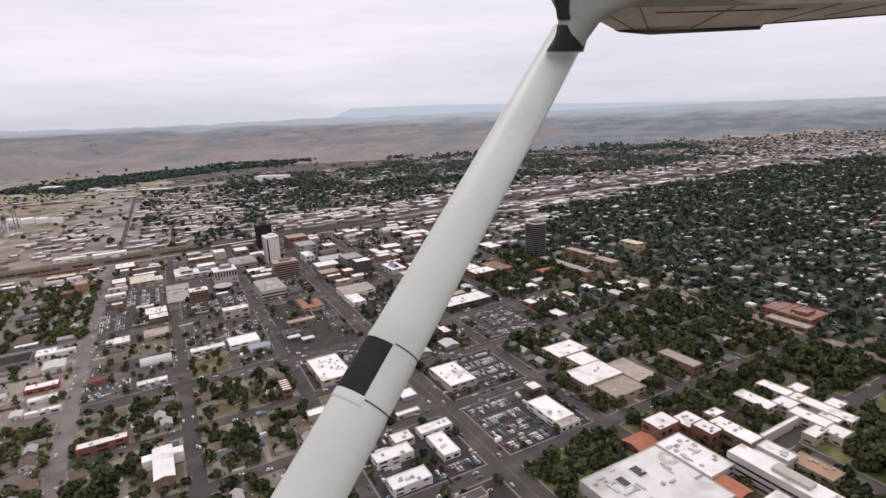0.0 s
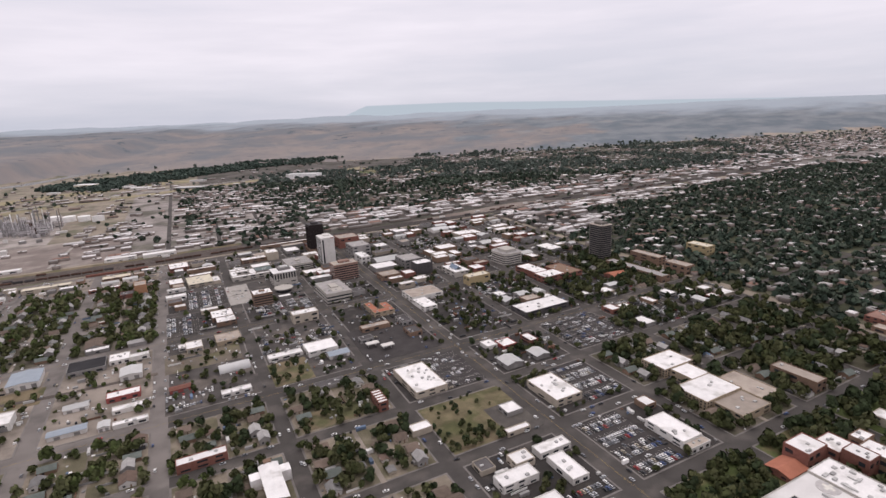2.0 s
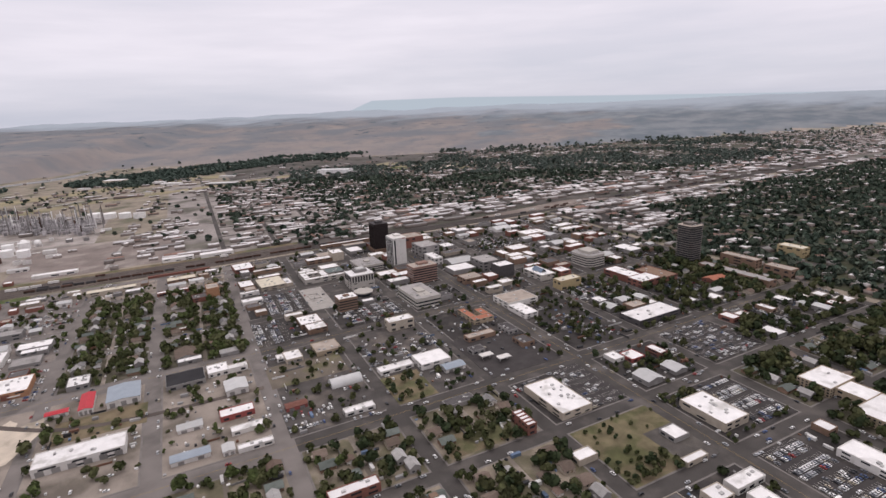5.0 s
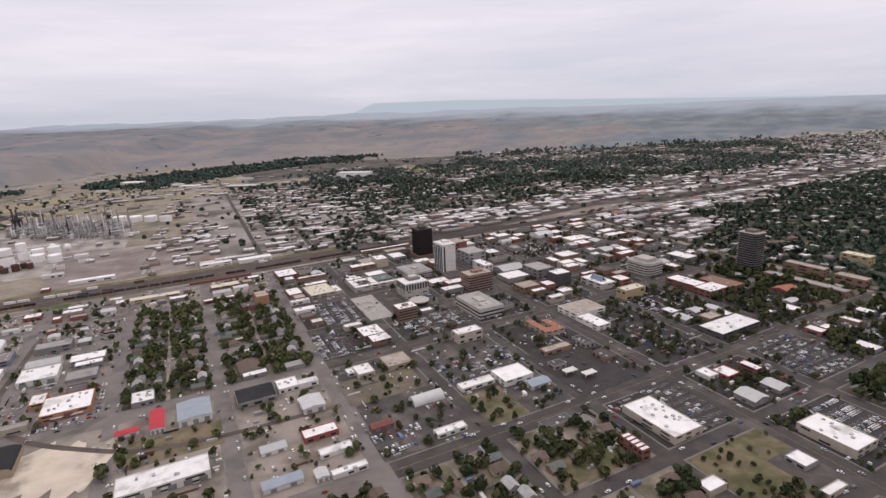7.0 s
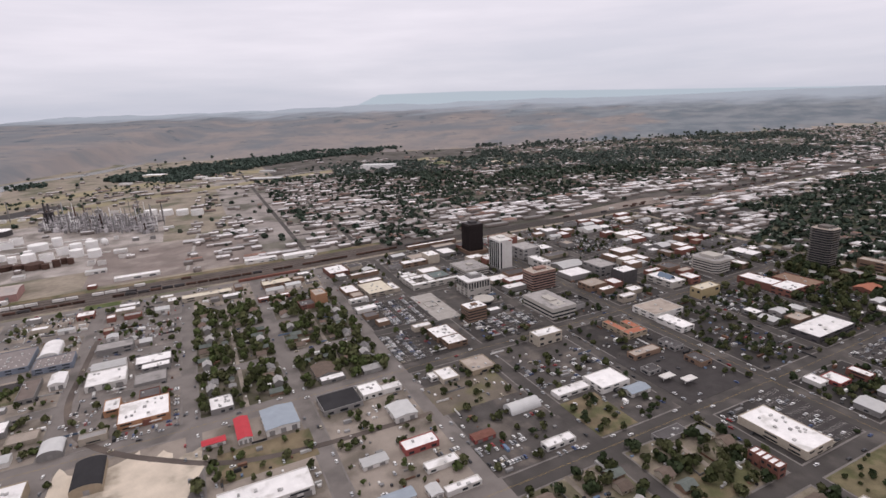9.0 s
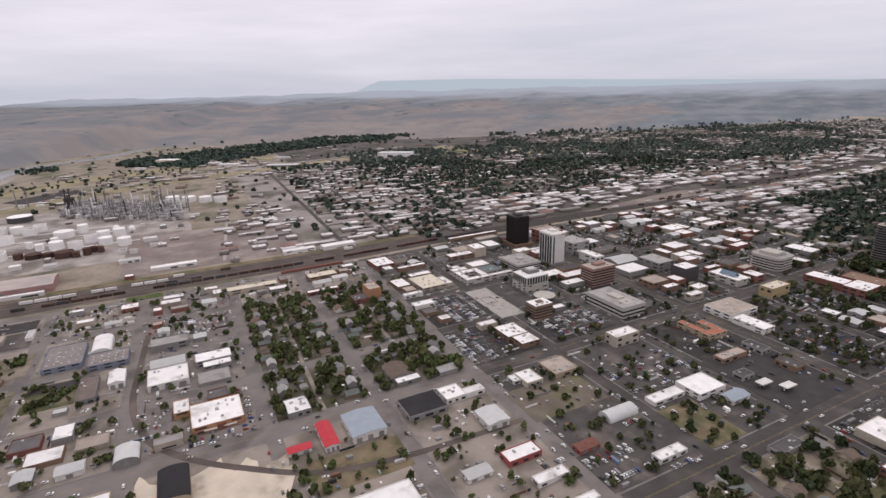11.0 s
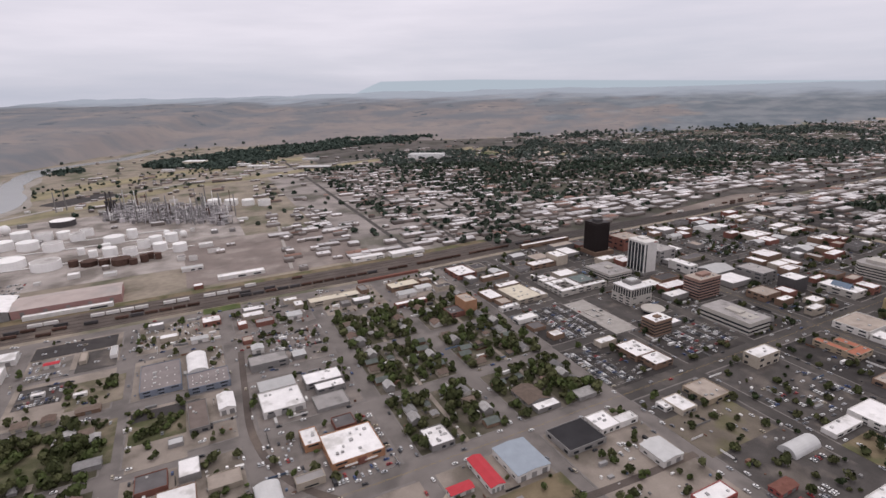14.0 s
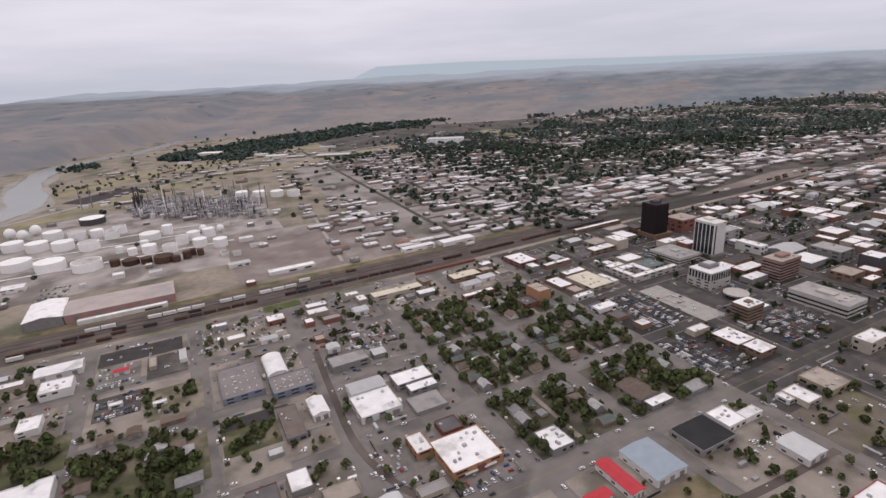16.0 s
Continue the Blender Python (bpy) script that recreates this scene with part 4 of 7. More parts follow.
flat_building(-387, 1100, -376, 1111, 5, BRICK, W, "small brick hut with a white roof", "hut", "hut", 0)
flat_building(-664, 1250, -638, 1268, 6, WHITE_WALL, W, "white shed with a flat roof", "warehouse", "shed", 0)
gabled_building(-580, 976, -544, 994, 6, WHITE_WALL, W, "white warehouse with a pitched roof", "warehouse", "warehouse", 3)
flat_building(-571, 939, -547, 960, 8, WHITE_WALL, W, "white office of two storeys", "office", "office", 5)
flat_building(-577, 890, -562, 909, 6, WHITE_WALL, W, "pale workshop with a white roof", "workshop", "workshop", 2)
flat_building(-598, 798, -541, 822, 7, WHITE_WALL, W, "broad warehouse with a white roof", "warehouse", "warehouse", 2)
flat_building(-620, 880, -590, 905, 6, WHITE_WALL, W, "pale workshop with a white roof", "workshop", "workshop", 2)
gabled_building(-518, 952, -506, 958, 4, WHITE_WALL, RED_ROOF, "small shed with a red metal roof among vans", "shed", "shed", 1)
flat_building(-490, 946, -484, 966, 4, BEIGE, TAN_ROOF, "narrow pale store shed", "shed", "shed", 0, glazed=False)
flat_building(-465, 946, -459, 967, 4, WHITE_WALL, METAL_ROOF, "narrow grey store shed", "shed", "shed", 0, glazed=False)
flat_building(-518, 897, -508, 902, 3.5, WHITE_WALL, W, "small white office hut of a car yard", "hut", "hut", 0)
flat_building(-486, 882, -476, 886.5, 3.2, WHITE_WALL, W, "long white trailer in an overgrown yard", "trailer", "trailer", 0)
gabled_building(-480, 850, -463, 858, 3.6, BRICK_BROWN, SHINGLE[1], "long low house with a brown shingle roof", "house", "house", 1)
gabled_building(-471, 772, -455, 781, 4, GREY_WALL, SHINGLE[0], "grey house with a shingle roof in a shady yard", "house", "house", 1)
gabled_building(-521, 848, -511, 857, 3.8, BEIGE, SHINGLE[1], "tan house with a brown shingle roof", "house", "house", 1)
gabled_building(-502, 847, -493, 856, 3.8, BEIGE, SHINGLE[4], "beige house with a rust-coloured roof", "house", "house", 1)
gabled_building(-484, 818, -476, 826, 3.6, WHITE_WALL, SHINGLE[2], "white house with a pale roof under trees", "house", "house", 1)
gabled_building(-466, 803, -459, 813, 3.6, GREY_WALL, SHINGLE[2], "small pale house beside large trees", "house", "house", 1)
flat_building(-414, 772, -404, 780, 3.5, GREY_WALL, METAL_ROOF, "pale metal shed on a dirt yard", "shed", "shed", 0, glazed=False)
hall = gabled_building(-27, 349, -15, 388, 9, BRICK_BROWN, W, "church hall with a bright white roof", "church", "church_hall", 1, ridge=10.5)
block("transept", 0, 12, 0, 26, 8, 8, W, hall, "white-roofed transept")
block("chimney_block", 0, 21, 0, 5, 4, 11, BRICK_BROWN, hall)
flat_building(-77, 421, -44, 430, 7, BRICK, W, "two-storey red brick flats with a white roof", "apartment", "brick_flats", 2)
flat_building(80, 376, 96, 386, 5, BEIGE, W, "small building with a white roof", "building", "small_building", 0)
flat_building(-304, 788, -280, 799, 6, GREY_WALL, W, "grey warehouse with a white roof", "warehouse", "warehouse", 2)
flat_building(-309, 765, -283, 786, 3, GREY_WALL, G, "walled grey storage yard", "yard", "storage_yard", 0, glazed=False)
flat_building(194, 353, 220, 392, 7, BEIGE, W, "white-roofed store with roof units", "store", "store", 10)
for k in range(5):
    y0 = 421 + 4.2 * k
    flat_building(70, y0, 78, y0 + 4.0, 9, BRICK, W, "tall narrow red brick townhouse with a white roof", "townhouse", "townhouse", 0, group="row of townhouses")
flat_building(235, 268, 254, 301, 6, WHITE_WALL, W, "long shop row with a white roof", "shop", "shop_row", 3)
flat_building(235, 249 + 12, 254, 267.8, 5, WHITE_WALL, TAN_ROOF, "shop row end with a tan roof", "shop", "shop_row_end", 2)

# clinic and hospital blocks
flat_building(288, 290, 330, 319, 8.5, TAN_WALL, W, "tan brick clinic with a large white roof", "clinic", "clinic", 2, glazed=False, bays=3.2)
flat_building(302, 341, 338, 366, 8.5, TAN_WALL, W, "tan brick clinic wing with a white roof", "clinic", "clinic_wing", 2, glazed=False, bays=3.2)
flat_building(309, 319.2, 331, 340.8, 8, TAN_WALL, W, "white-roofed link between clinic wings", "clinic", "clinic_link", 0)
flat_building(330.2, 274, 354, 312, 7, TAN_WALL, TAN_ROOF, "tan brick clinic wing with a tan roof", "clinic", "clinic_wing", 3)
flat_building(296, 266, 330, 289.8, 7, TAN_WALL, TAN_ROOF, "tan brick clinic wing with a tan roof", "clinic", "clinic_wing", 4)
flat_building(383, 262, 397, 299, 10, BRICK_BROWN, TAN_ROOF, "brown brick office with banded windows", "office", "office", 1)
flat_building(203, 150, 270, 207, 10, STONE, mat("patched_white_roof", (0.62, 0.605, 0.6), vary=0.12, scale=0.06, stain=(0.44, 0.43, 0.42), stain_at=0.52), "broad white-roofed hospital wing", "hospital", "hospital_wing", 6)
flat_building(270.2, 166, 294, 207, 11, STONE, W, "pale hospital wing with a white roof", "hospital", "hospital_wing", 8)
flat_building(282, 213, 303, 229, 13, BRICK, W, "red brick hospital block with a white roof", "hospital", "hospital_block", 3)
flat_building(303.2, 206, 322, 222, 11, BRICK, W, "red brick hospital block with a white roof", "hospital", "hospital_block", 3)
flat_building(305, 190, 318, 205.8, 14, BRICK, W, "red brick hospital block with a white roof", "hospital", "hospital_block", 3)
flat_building(318.2, 171, 333, 203, 13, BRICK_BROWN, W, "brick hospital wing with a white roof", "hospital", "hospital_wing", 5)
flat_building(326, 203.2, 340, 212, 13, BRICK_BROWN, W, "brick hospital wing with a white roof", "hospital", "hospital_wing", 2)
banded_tower(295, 100, 310, 172, 17, 4, STONE, GLASS, W, "long hospital block of pale bands", 0.55, "hospital_block", (0.5, 0.3, 2.5))
banded_tower(278, 96, 294.5, 140, 11, 3, BRICK, GLASS, W, "lower hospital block with brick-red bands", 0.6, "hospital_block")
flat_building(311, 150, 323.8, 170.8, 9, STONE, W, "low pale hospital wing", "hospital", "hospital_wing", 2)
flat_building(324, 150, 336, 170.8, 11, STONE, W, "pale hospital wing with roof units", "hospital", "hospital_wing", 4)
gabled_building(262, 212, 281, 228, 4, BRICK, ORANGE_ROOF, "low wing with an orange clay roof", "hospital", "clay_roofed_wing")
gabled_building(271, 148, 284, 165, 8, BRICK, ORANGE_ROOF, "wing with an orange clay roof", "hospital", "clay_roofed_wing")
hp = thing("helipad", 266, 193, "round grey rooftop landing pad with a white cross", "helipad", "", 9.42)
bm = bmesh.new()
bmesh.ops.create_cone(bm, cap_ends=True, segments=32, radius1=6.5, radius2=6.5, depth=0.3, matrix=Matrix.Translation((0, 0, 0.15)))
part("pad", bm, mat("pale_grey_pad", (0.45, 0.43, 0.43)), hp)
block("cross_bar", 0, 0, 0.3, 7, 2.2, 0.05, PAINT, hp)
block("cross_bar", 0, 0, 0.3, 2.2, 7, 0.06, PAINT, hp)
# light wells, ducts and fans on the hospital's broad roof
for x, y, w, d in ((224, 192, 6, 9), (239, 194, 7, 10)):
    lw = thing("light_well", x, y, "dark rectangular light well in a white roof", "light well", "", rise(x, y) * 10 - 0.62)
    RIM = rise(x, y)
    for q, (px, py, pw, pd) in enumerate(((0, -d / 2, w + 0.6, 0.5), (0, d / 2, w + 0.6, 0.5), (-w / 2, 0, 0.5, d), (w / 2, 0, 0.5, d))):
        block("kerb", px, py, 0, pw, pd, 0.7, WHITE_WALL, lw)
    # flat dark plate in place of a recess, the well's shade as colour
    block("glazing", 0, 0, 0.0, w - 0.4, d - 0.4, 0.25, GLASS, lw)
duct_rng = random.Random(8)
for k in range(26):
    x, y = duct_rng.uniform(208, 290), duct_rng.uniform(170, 204)
    if math.hypot(x - 266, y - 193) < 9 or (218 < x < 246 and 184 < y < 202):
        continue
    dk = thing("roof_duct", x, y, "grey metal duct on a white hospital roof", "duct", "ducts of the hospital roof", rise(x, y) * (10 if x < 270 else 11) - 0.62, duct_rng.choice((0, 90)))
    block("box", 0, 0, 0, duct_rng.uniform(2, 9), duct_rng.uniform(0.8, 2.2), duct_rng.uniform(0.6, 1.6), UNIT, dk)
flat_building(152, 572, 164, 592, 5, GREY_WALL, DARK_ROOF, "low shop with a dark gravel roof", "shop", "shop", 2)
flat_building(148, 540, 162, 558, 5, BRICK_BROWN, DARK_ROOF, "low brown shop with a dark roof", "shop", "shop", 2)
flat_building(108, 578, 140, 588, 5, BRICK_BROWN, TAN_ROOF, "long low brown shop with a gravel roof", "shop", "shop", 3)
flat_building(332, 128, 347, 154, 8, TAN_WALL, mat("tan_orange_roof", (0.36, 0.24, 0.17), vary=0.15, scale=0.12), "tan-orange flat block beside the hospital", "building", "tan_block", 4)
for x0, y0, x1, y1 in ((377, 194, 391, 222), (391.2, 186, 407, 200), (407.2, 197, 419, 222), (407.2, 190, 421, 196.8), (421.2, 194, 436, 205), (388, 160, 401, 185.8), (370, 157, 387.8, 166), (384, 147, 399, 159.8), (409, 153, 421, 189.8), (421.2, 167, 435, 178), (401.2, 158, 408.8, 172)):
    flat_building(x0, y0, x1, y1, 7, BEIGE, W, "white-roofed wing of a sprawling clinic", "clinic", "clinic_wing", 1)
flat_building(341, 176, 387.8, 179.5, 7, STONE, W, "narrow covered white walkway", "walkway", "covered_walkway", 0, glazed=False)
RG = mat("red_gravel_roof", (0.27, 0.165, 0.135), vary=0.15, scale=0.12, stain=(0.34, 0.25, 0.2))
flat_building(566, 262, 602, 296, 9, BRICK, RG, "broad red brick school with a reddish roof", "school", "school", 8)
flat_building(552, 258, 565.8, 300, 5, BRICK_BROWN, TAN_ROOF, "low tan-roofed front wing of a brick school", "school", "school_wing", 2)
flat_building(572, 296.2, 606, 316, 6.5, BRICK, RG, "red brick school wing with a reddish roof", "school", "school_wing", 4)
flat_building(602.2, 268, 614, 290, 5.5, BRICK, RG, "red brick school wing with a reddish roof", "school", "school_wing", 2)
flat_building(574, 270, 590, 286, 12, BRICK, RG, "taller brick hall within a school", "school", "school_hall", 1)
flat_building(124, 306, 139, 318, 6, BEIGE, W, "pale shop with a white flat roof", "shop", "shop", 2)
flat_building(105, 292, 132, 304, 6, WHITE_WALL, W, "pale shop with a white flat roof", "shop", "shop", 2)
flat_building(145, 308, 171, 318, 5, WHITE_WALL, W, "pale shop with a white flat roof", "shop", "shop", 2)
flat_building(147, 277, 160, 304, 5, WHITE_WALL, W, "pale shop with a white flat roof", "shop", "shop", 3)
flat_building(104, 262, 131, 275, 6, WHITE_WALL, W, "pale shop with a white flat roof", "shop", "shop", 6)
flat_building(140, 340, 160, 346, 4, BEIGE, W, "small filling station shop", "shop", "small_shop", 0)
flat_building(154, 362, 168, 376, 4, GREY_WALL, W, "small white-roofed building on an asphalt yard", "building", "small_building", 0)
flat_building(180 + 35, 462, 231, 478, 4, REDPAINT, W, "red trimmed diner with a white roof", "restaurant", "diner", 2)
flat_building(201, 470, 213, 484, 4, WHITE_WALL, W, "small white shop with a flat roof", "shop", "small_shop", 1)
for x, y in ((106, 540), (118, 528)):
    cn = thing("fuel_canopy", x, y, "flat white fuel station canopy on posts", "canopy", "fuel canopies")
    RECTS.append((x - 7, y - 4, x + 7, y + 4))
    block("canopy_roof", 0, 0, 4.2, 13, 7, 0.8, WHITE_WALL, cn)
    for px in (-4, 4):
        block("post", px, 0, 0, 0.4, 0.4, 4.2, WHITE_WALL, cn)
flat_building(98, 552, 112, 562, 4.5, GREY_WALL, DARK_ROOF, "filling station shop with a dark roof", "shop", "shop", 1)

# ---- downtown towers ----
ct = flat_building(52, 794, 92 - 8.2, 822, 10, STONE, W, "pale stone courthouse with tall dark windows", "courthouse", "courthouse", 0)
block("upper_block", 0, 0, 9.6, 32, 28, 9.4, STONE, ct)
for k in range(8):
    block("window", -13.6 + 3.9 * k, -14.1, 10.2, 2.1, 0.4, 7.8, GLASS, ct)
    # dark blocks replace the arcade's openings, shade given by their colour
    block("arch", -13.6 + 3.9 * k, -14.6, 1.0, 2.0, 0.5, 6.0, GLASS, ct, "dark block for a shaded arcade opening")
for k in range(7):
    block("window", -16.1, -11.6 + 3.9 * k, 10.2, 0.4, 2.1, 7.8, GLASS, ct)
block("roof_slab", 0, 0, 19.0, 32.6, 28.6, 0.9, WHITE_ROOF, ct)
block("plant_room", 2, 3, 19.9, 17, 14, 3.4, GREY_WALL, ct)
block("plant_room", 2, 3, 23.3, 11, 9, 1.4, UNIT, ct)

ht = thing("hotel_tower", 147, 869, "white hotel tower with tall dark window strips", "tower")
RECTS.append((133, 851, 161, 888))
block("core", 0, 0, 0, 21, 29, 43.4, WHITE_WALL, ht)
block("window_strip", -10.4, 0, 3, 0.5, 27.6, 39, GLASS, ht)
for k in range(6):
    block("fin", -10.65, -14 + 5.6 * k, 2, 0.8, 0.9, 41, WHITE_WALL, ht)
block("window_strip", -7.8, -14.4, 3, 2.4, 0.5, 39, GLASS, ht)
block("window_strip", 10.4, 0, 3, 0.5, 27, 39, GLASS, ht)
block("cornice", 0, 0, 43, 22, 30, 2.2, WHITE_WALL, ht)
block("sign", 6.5, -15.15, 43.4, 5, 0.3, 1.4, REDPAINT, ht, "dark red sign panel")
block("plant_room", 2, 3, 45.2, 9, 12, 2.4, WHITE_WALL, ht)
block("podium", 0, 0, 0, 24, 33, 4, GREY_WALL, ht)

dt = thing("bank_tower", 151, 957, "dark bronze office tower with narrow ribs", "tower")
RECTS.append((133, 938, 170, 977))
block("core", 0, 0, 0, 25, 26, 46, BRONZE, dt)
for k in range(12):
    block("rib", -11.6 + 2.1 * k, -13.2, 0, 0.7, 0.6, 46, BRONZE, dt)
    block("rib", -12.7, -12.3 + 2.22 * k, 0, 0.6, 0.7, 46, BRONZE, dt)
block("crown", 0, 0, 46, 24.6, 26.6, 3, BRONZE, dt)
block("plant_room", 0, 0, 49, 11, 11, 3, DARK_WALL, dt)
block("podium", 2, 0, 0, 34, 36, 6, BRICK_BROWN, dt)

banded_tower(131, 770, 166, 791, 23, 7, mat("pinkish_brick", (0.27, 0.175, 0.145), vary=0.12), GLASS, TAN_ROOF, "pinkish brick office block with banded windows", 0.45, "office_block", (0.42, 0.4, 3))
fb = banded_tower(98, 688, 130, 741, 12.5, 3, STONE, GLASS, G, "long pale federal office with banded windows", 0.5, "federal_office", (0.3, 0.3, 2))
block("roof_court", 0, -14, 12.7, 14, 17, 0.6, STONE, fb)
banded_tower(17, 729, 40, 746, 16, 5, BRICK_BROWN, GLASS, W, "brown brick block of flats with a white roof", 0.55, "apartment_block", (0.3, 0.3, 1.5))
banded_tower(367, 692, 402, 732, 17, 5, STONE, GLASS, G, "grey office with white bands and cut corners", 0.52, "office_block", (0.55, 0.55, 4), cut=6)
banded_tower(497, 621, 522, 648, 53, 17, mat("pale_band", (0.15, 0.135, 0.125), vary=0.15), GLASS, TAN_ROOF, "tall dark apartment tower with thin storey bands", 0.26, "apartment_tower", (0.5, 0.5, 3.5), cut=4, proud=0.9)
banded_tower(84, 860, 121, 902, 9, 3, STONE, GLASS, G, "grey multi-storey car park", 0.5, "car_park", (0.2, 0.2, 2))
flat_building(187, 940, 222, 970, 18, BRICK, TAN_ROOF, "red brick tower block beside downtown shops", "tower", "brick_block", 3)
flat_building(192, 880, 222, 915, 16, GREY_WALL, G, "grey concrete office block", "office", "office_block", 3)
flat_building(190, 830, 204, 862, 11, WHITE_WALL, W, "white rounded office block", "office", "office_block", 3)
flat_building(241, 730, 265, 750, 16, DARK_WALL, W, "black glass office with a white roof", "office", "office_block", 2, glazed=False)
flat_building(188, 730, 215, 752, 8, BRICK_BROWN, TAN_ROOF, "low brown building with angled walls", "building", "low_building", 1)
flat_building(236, 766, 264, 800, 13, GREY_WALL, G, "grey banded office block", "office", "office_block", 4)
pl = thing("sunken_court", 4, 800, "raised concrete planter court on a plaza", "planter")
for x, y, w, d in ((0, -9, 14, 0.8), (0, 9, 14, 0.8), (-7, 0, 0.8, 18), (7, 0, 0.8, 18)):
    block("planter_wall", x, y, 0, w, d, 1.1, STONE, pl)
rt = thing("round_pavilion", 61, 771, "round pale concrete pavilion roof", "pavilion")
bm = bmesh.new()
bmesh.ops.create_cone(bm, cap_ends=True, segments=36, radius1=12, radius2=12.6, depth=1.6, matrix=Matrix.Translation((0, 0, 5)))
part("roof", bm, STONE, rt)
bm = bmesh.new()
bmesh.ops.create_cone(bm, cap_ends=True, segments=36, radius1=10, radius2=10, depth=4.3, matrix=Matrix.Translation((0, 0, 2.15)))
part("wall", bm, GLASS, rt)
RECTS.append((49, 759, 73, 783))

# ---- river ----
GREYBANK = mat("river_gravel", (0.3, 0.275, 0.25), vary=0.2, scale=0.02)
RIVER = smooth_line([unplot(*p) for p in ((-1010, 1380), (-900, 1600), (-772, 1915), (-818, 2200), (-832, 2450), (-806, 2690), (-720, 2800), (-600, 2905), (-480, 3130), (-400, 3300))])
ribbon("river", RIVER, [74 + 14 * math.sin(i * 0.37) + 6 * math.sin(i * 1.3) for i in range(len(RIVER))], 0.5, WATER, "pale grey river bending past the hills", "river")
ribbon("sand_bank", [(x + 44, y - 10) for x, y in RIVER[:34]], [24 + 14 * math.sin(i * 0.9) for i in range(34)], 0.3, GREYBANK, "grey gravel bank of the river", "ground")
ribbon("sand_bank", [(x - 42, y + 6) for x, y in RIVER[8:34]], [18 + 12 * math.sin(i * 0.7) for i in range(26)], 0.3, GREYBANK, "grey gravel bank of the river", "ground")
SPUR = smooth_line([(-352, 900), (-356, 830), (-358, 760), (-345, 705), (-318, 668), (-285, 640), (-240, 612), (-180, 600), (-90, 596)])
ribbon("rail_spur", SPUR, [5.5] * len(SPUR), 0.24, BALLAST, "brown gravel bed of a rail spur", "railway")

ribbon("ground_patch", smooth_line([(-352, 628), (-322, 626), (-292, 616), (-262, 604)]), [60 + 14 * math.sin(1.3 * i) + 9 * math.sin(3.1 * i) for i in range(25)], 0.23, SAND, "pale bare sand and gravel", "ground")

# ---- trees ----
def crown_arrays(rng, clumps, size, lobes=4, tall=1.0):
    """Leaf sprays spread over a few lobes: an uneven crown of radius about 1 whose base is at z 0."""
    centres = [np.array((rng.uniform(-0.42, 0.42), rng.uniform(-0.42, 0.42), rng.uniform(0.45, 1.15) * tall)) for _ in range(lobes)]
    v, f = [], []
    leaf = np.array([(-1, -0.8, 0), (1, -1, 0.15), (0.9, 1, 0), (-1, 0.9, 0.2)], float)
    for k in range(clumps):
        c = centres[k % lobes]
        a, b = rng.uniform(0, 2 * math.pi), rng.uniform(-0.75, 1.0)
        r = rng.uniform(0.42, 0.6)
        if rng.random() < 0.12:
            r *= rng.uniform(0.3, 1.25)
        q = c + r * np.array((math.cos(a) * math.sqrt(1 - min(1, b * b)), math.sin(a) * math.sqrt(1 - min(1, b * b)), b * 0.85))
        s = size * rng.uniform(0.65, 1.35)
        out = Vector((math.cos(a) + rng.uniform(-0.5, 0.5), math.sin(a) + rng.uniform(-0.5, 0.5), b + 0.25 + rng.uniform(-0.5, 0.5)))
        turn = np.array((out.to_track_quat("Z", "Y") @ Euler((0, 0, rng.uniform(0, 3))).to_quaternion()).to_matrix())
        jit = np.array([[rng.uniform(0.6, 1.25)] for _ in range(4)])
        f.append(np.array([(0, 1, 2, 3)]) + 4 * k)
        v.append((leaf * jit) @ turn.T * s + q)
    return np.concatenate(v), np.concatenate(f)


def fast_mesh(name, v, f):
    me = bpy.data.meshes.new(name)
    me.vertices.add(len(v))
    me.vertices.foreach_set("co", np.asarray(v, np.float32).ravel())
    me.loops.add(f.size)
    me.loops.foreach_set("vertex_index", f.astype(np.int32).ravel())
    me.polygons.add(len(f))
    me.polygons.foreach_set("loop_start", np.arange(0, f.size, f.shape[1], dtype=np.int32))
    me.update(calc_edges=True)
    me.validate()
    return me


def trunk_mesh(rng):
    bm = bmesh.new()
    bmesh.ops.create_cone(bm, cap_ends=True, segments=6, radius1=0.09, radius2=0.045, depth=0.9, matrix=Matrix.Translation((0, 0, 0.45)))
    for _ in range(4):
        a = rng.uniform(0, 6.28)
        m = Matrix.Translation((0, 0, 0.6)) @ Matrix.Rotation(a, 4, "Z") @ Matrix.Rotation(0.7, 4, "Y") @ Matrix.Translation((0, 0, 0.3))
        bmesh.ops.create_cone(bm, cap_ends=True, segments=5, radius1=0.04, radius2=0.015, depth=0.6, matrix=m)
    me = bpy.data.meshes.new("trunk")
    bm.to_mesh(me)
    bm.free()
    me.materials.append(BARK)
    return me


TREE_KINDS = []
for k in range(8):
    rng = random.Random(100 + k)
    v, f = crown_arrays(rng, 420, 0.13, 7, 0.9 + 0.35 * (k % 3))
    v[:, 2] += 0.55
    me = fast_mesh("crown", v, f)
    me.materials.append(LEAF[(0, 1, 2, 0, 1, 0, 2, 3)[k]])
    TREE_KINDS.append((me, trunk_mesh(rng)))
LOW_KINDS = [crown_arrays(random.Random(200 + k), 100, 0.235, 5, 0.9 + 0.3 * (k % 3)) for k in range(6)]
FAR_KINDS = [crown_arrays(random.Random(300 + k), 20, 0.47, 3, 0.9) for k in range(6)]
TREES, FAR_TREES = [], []


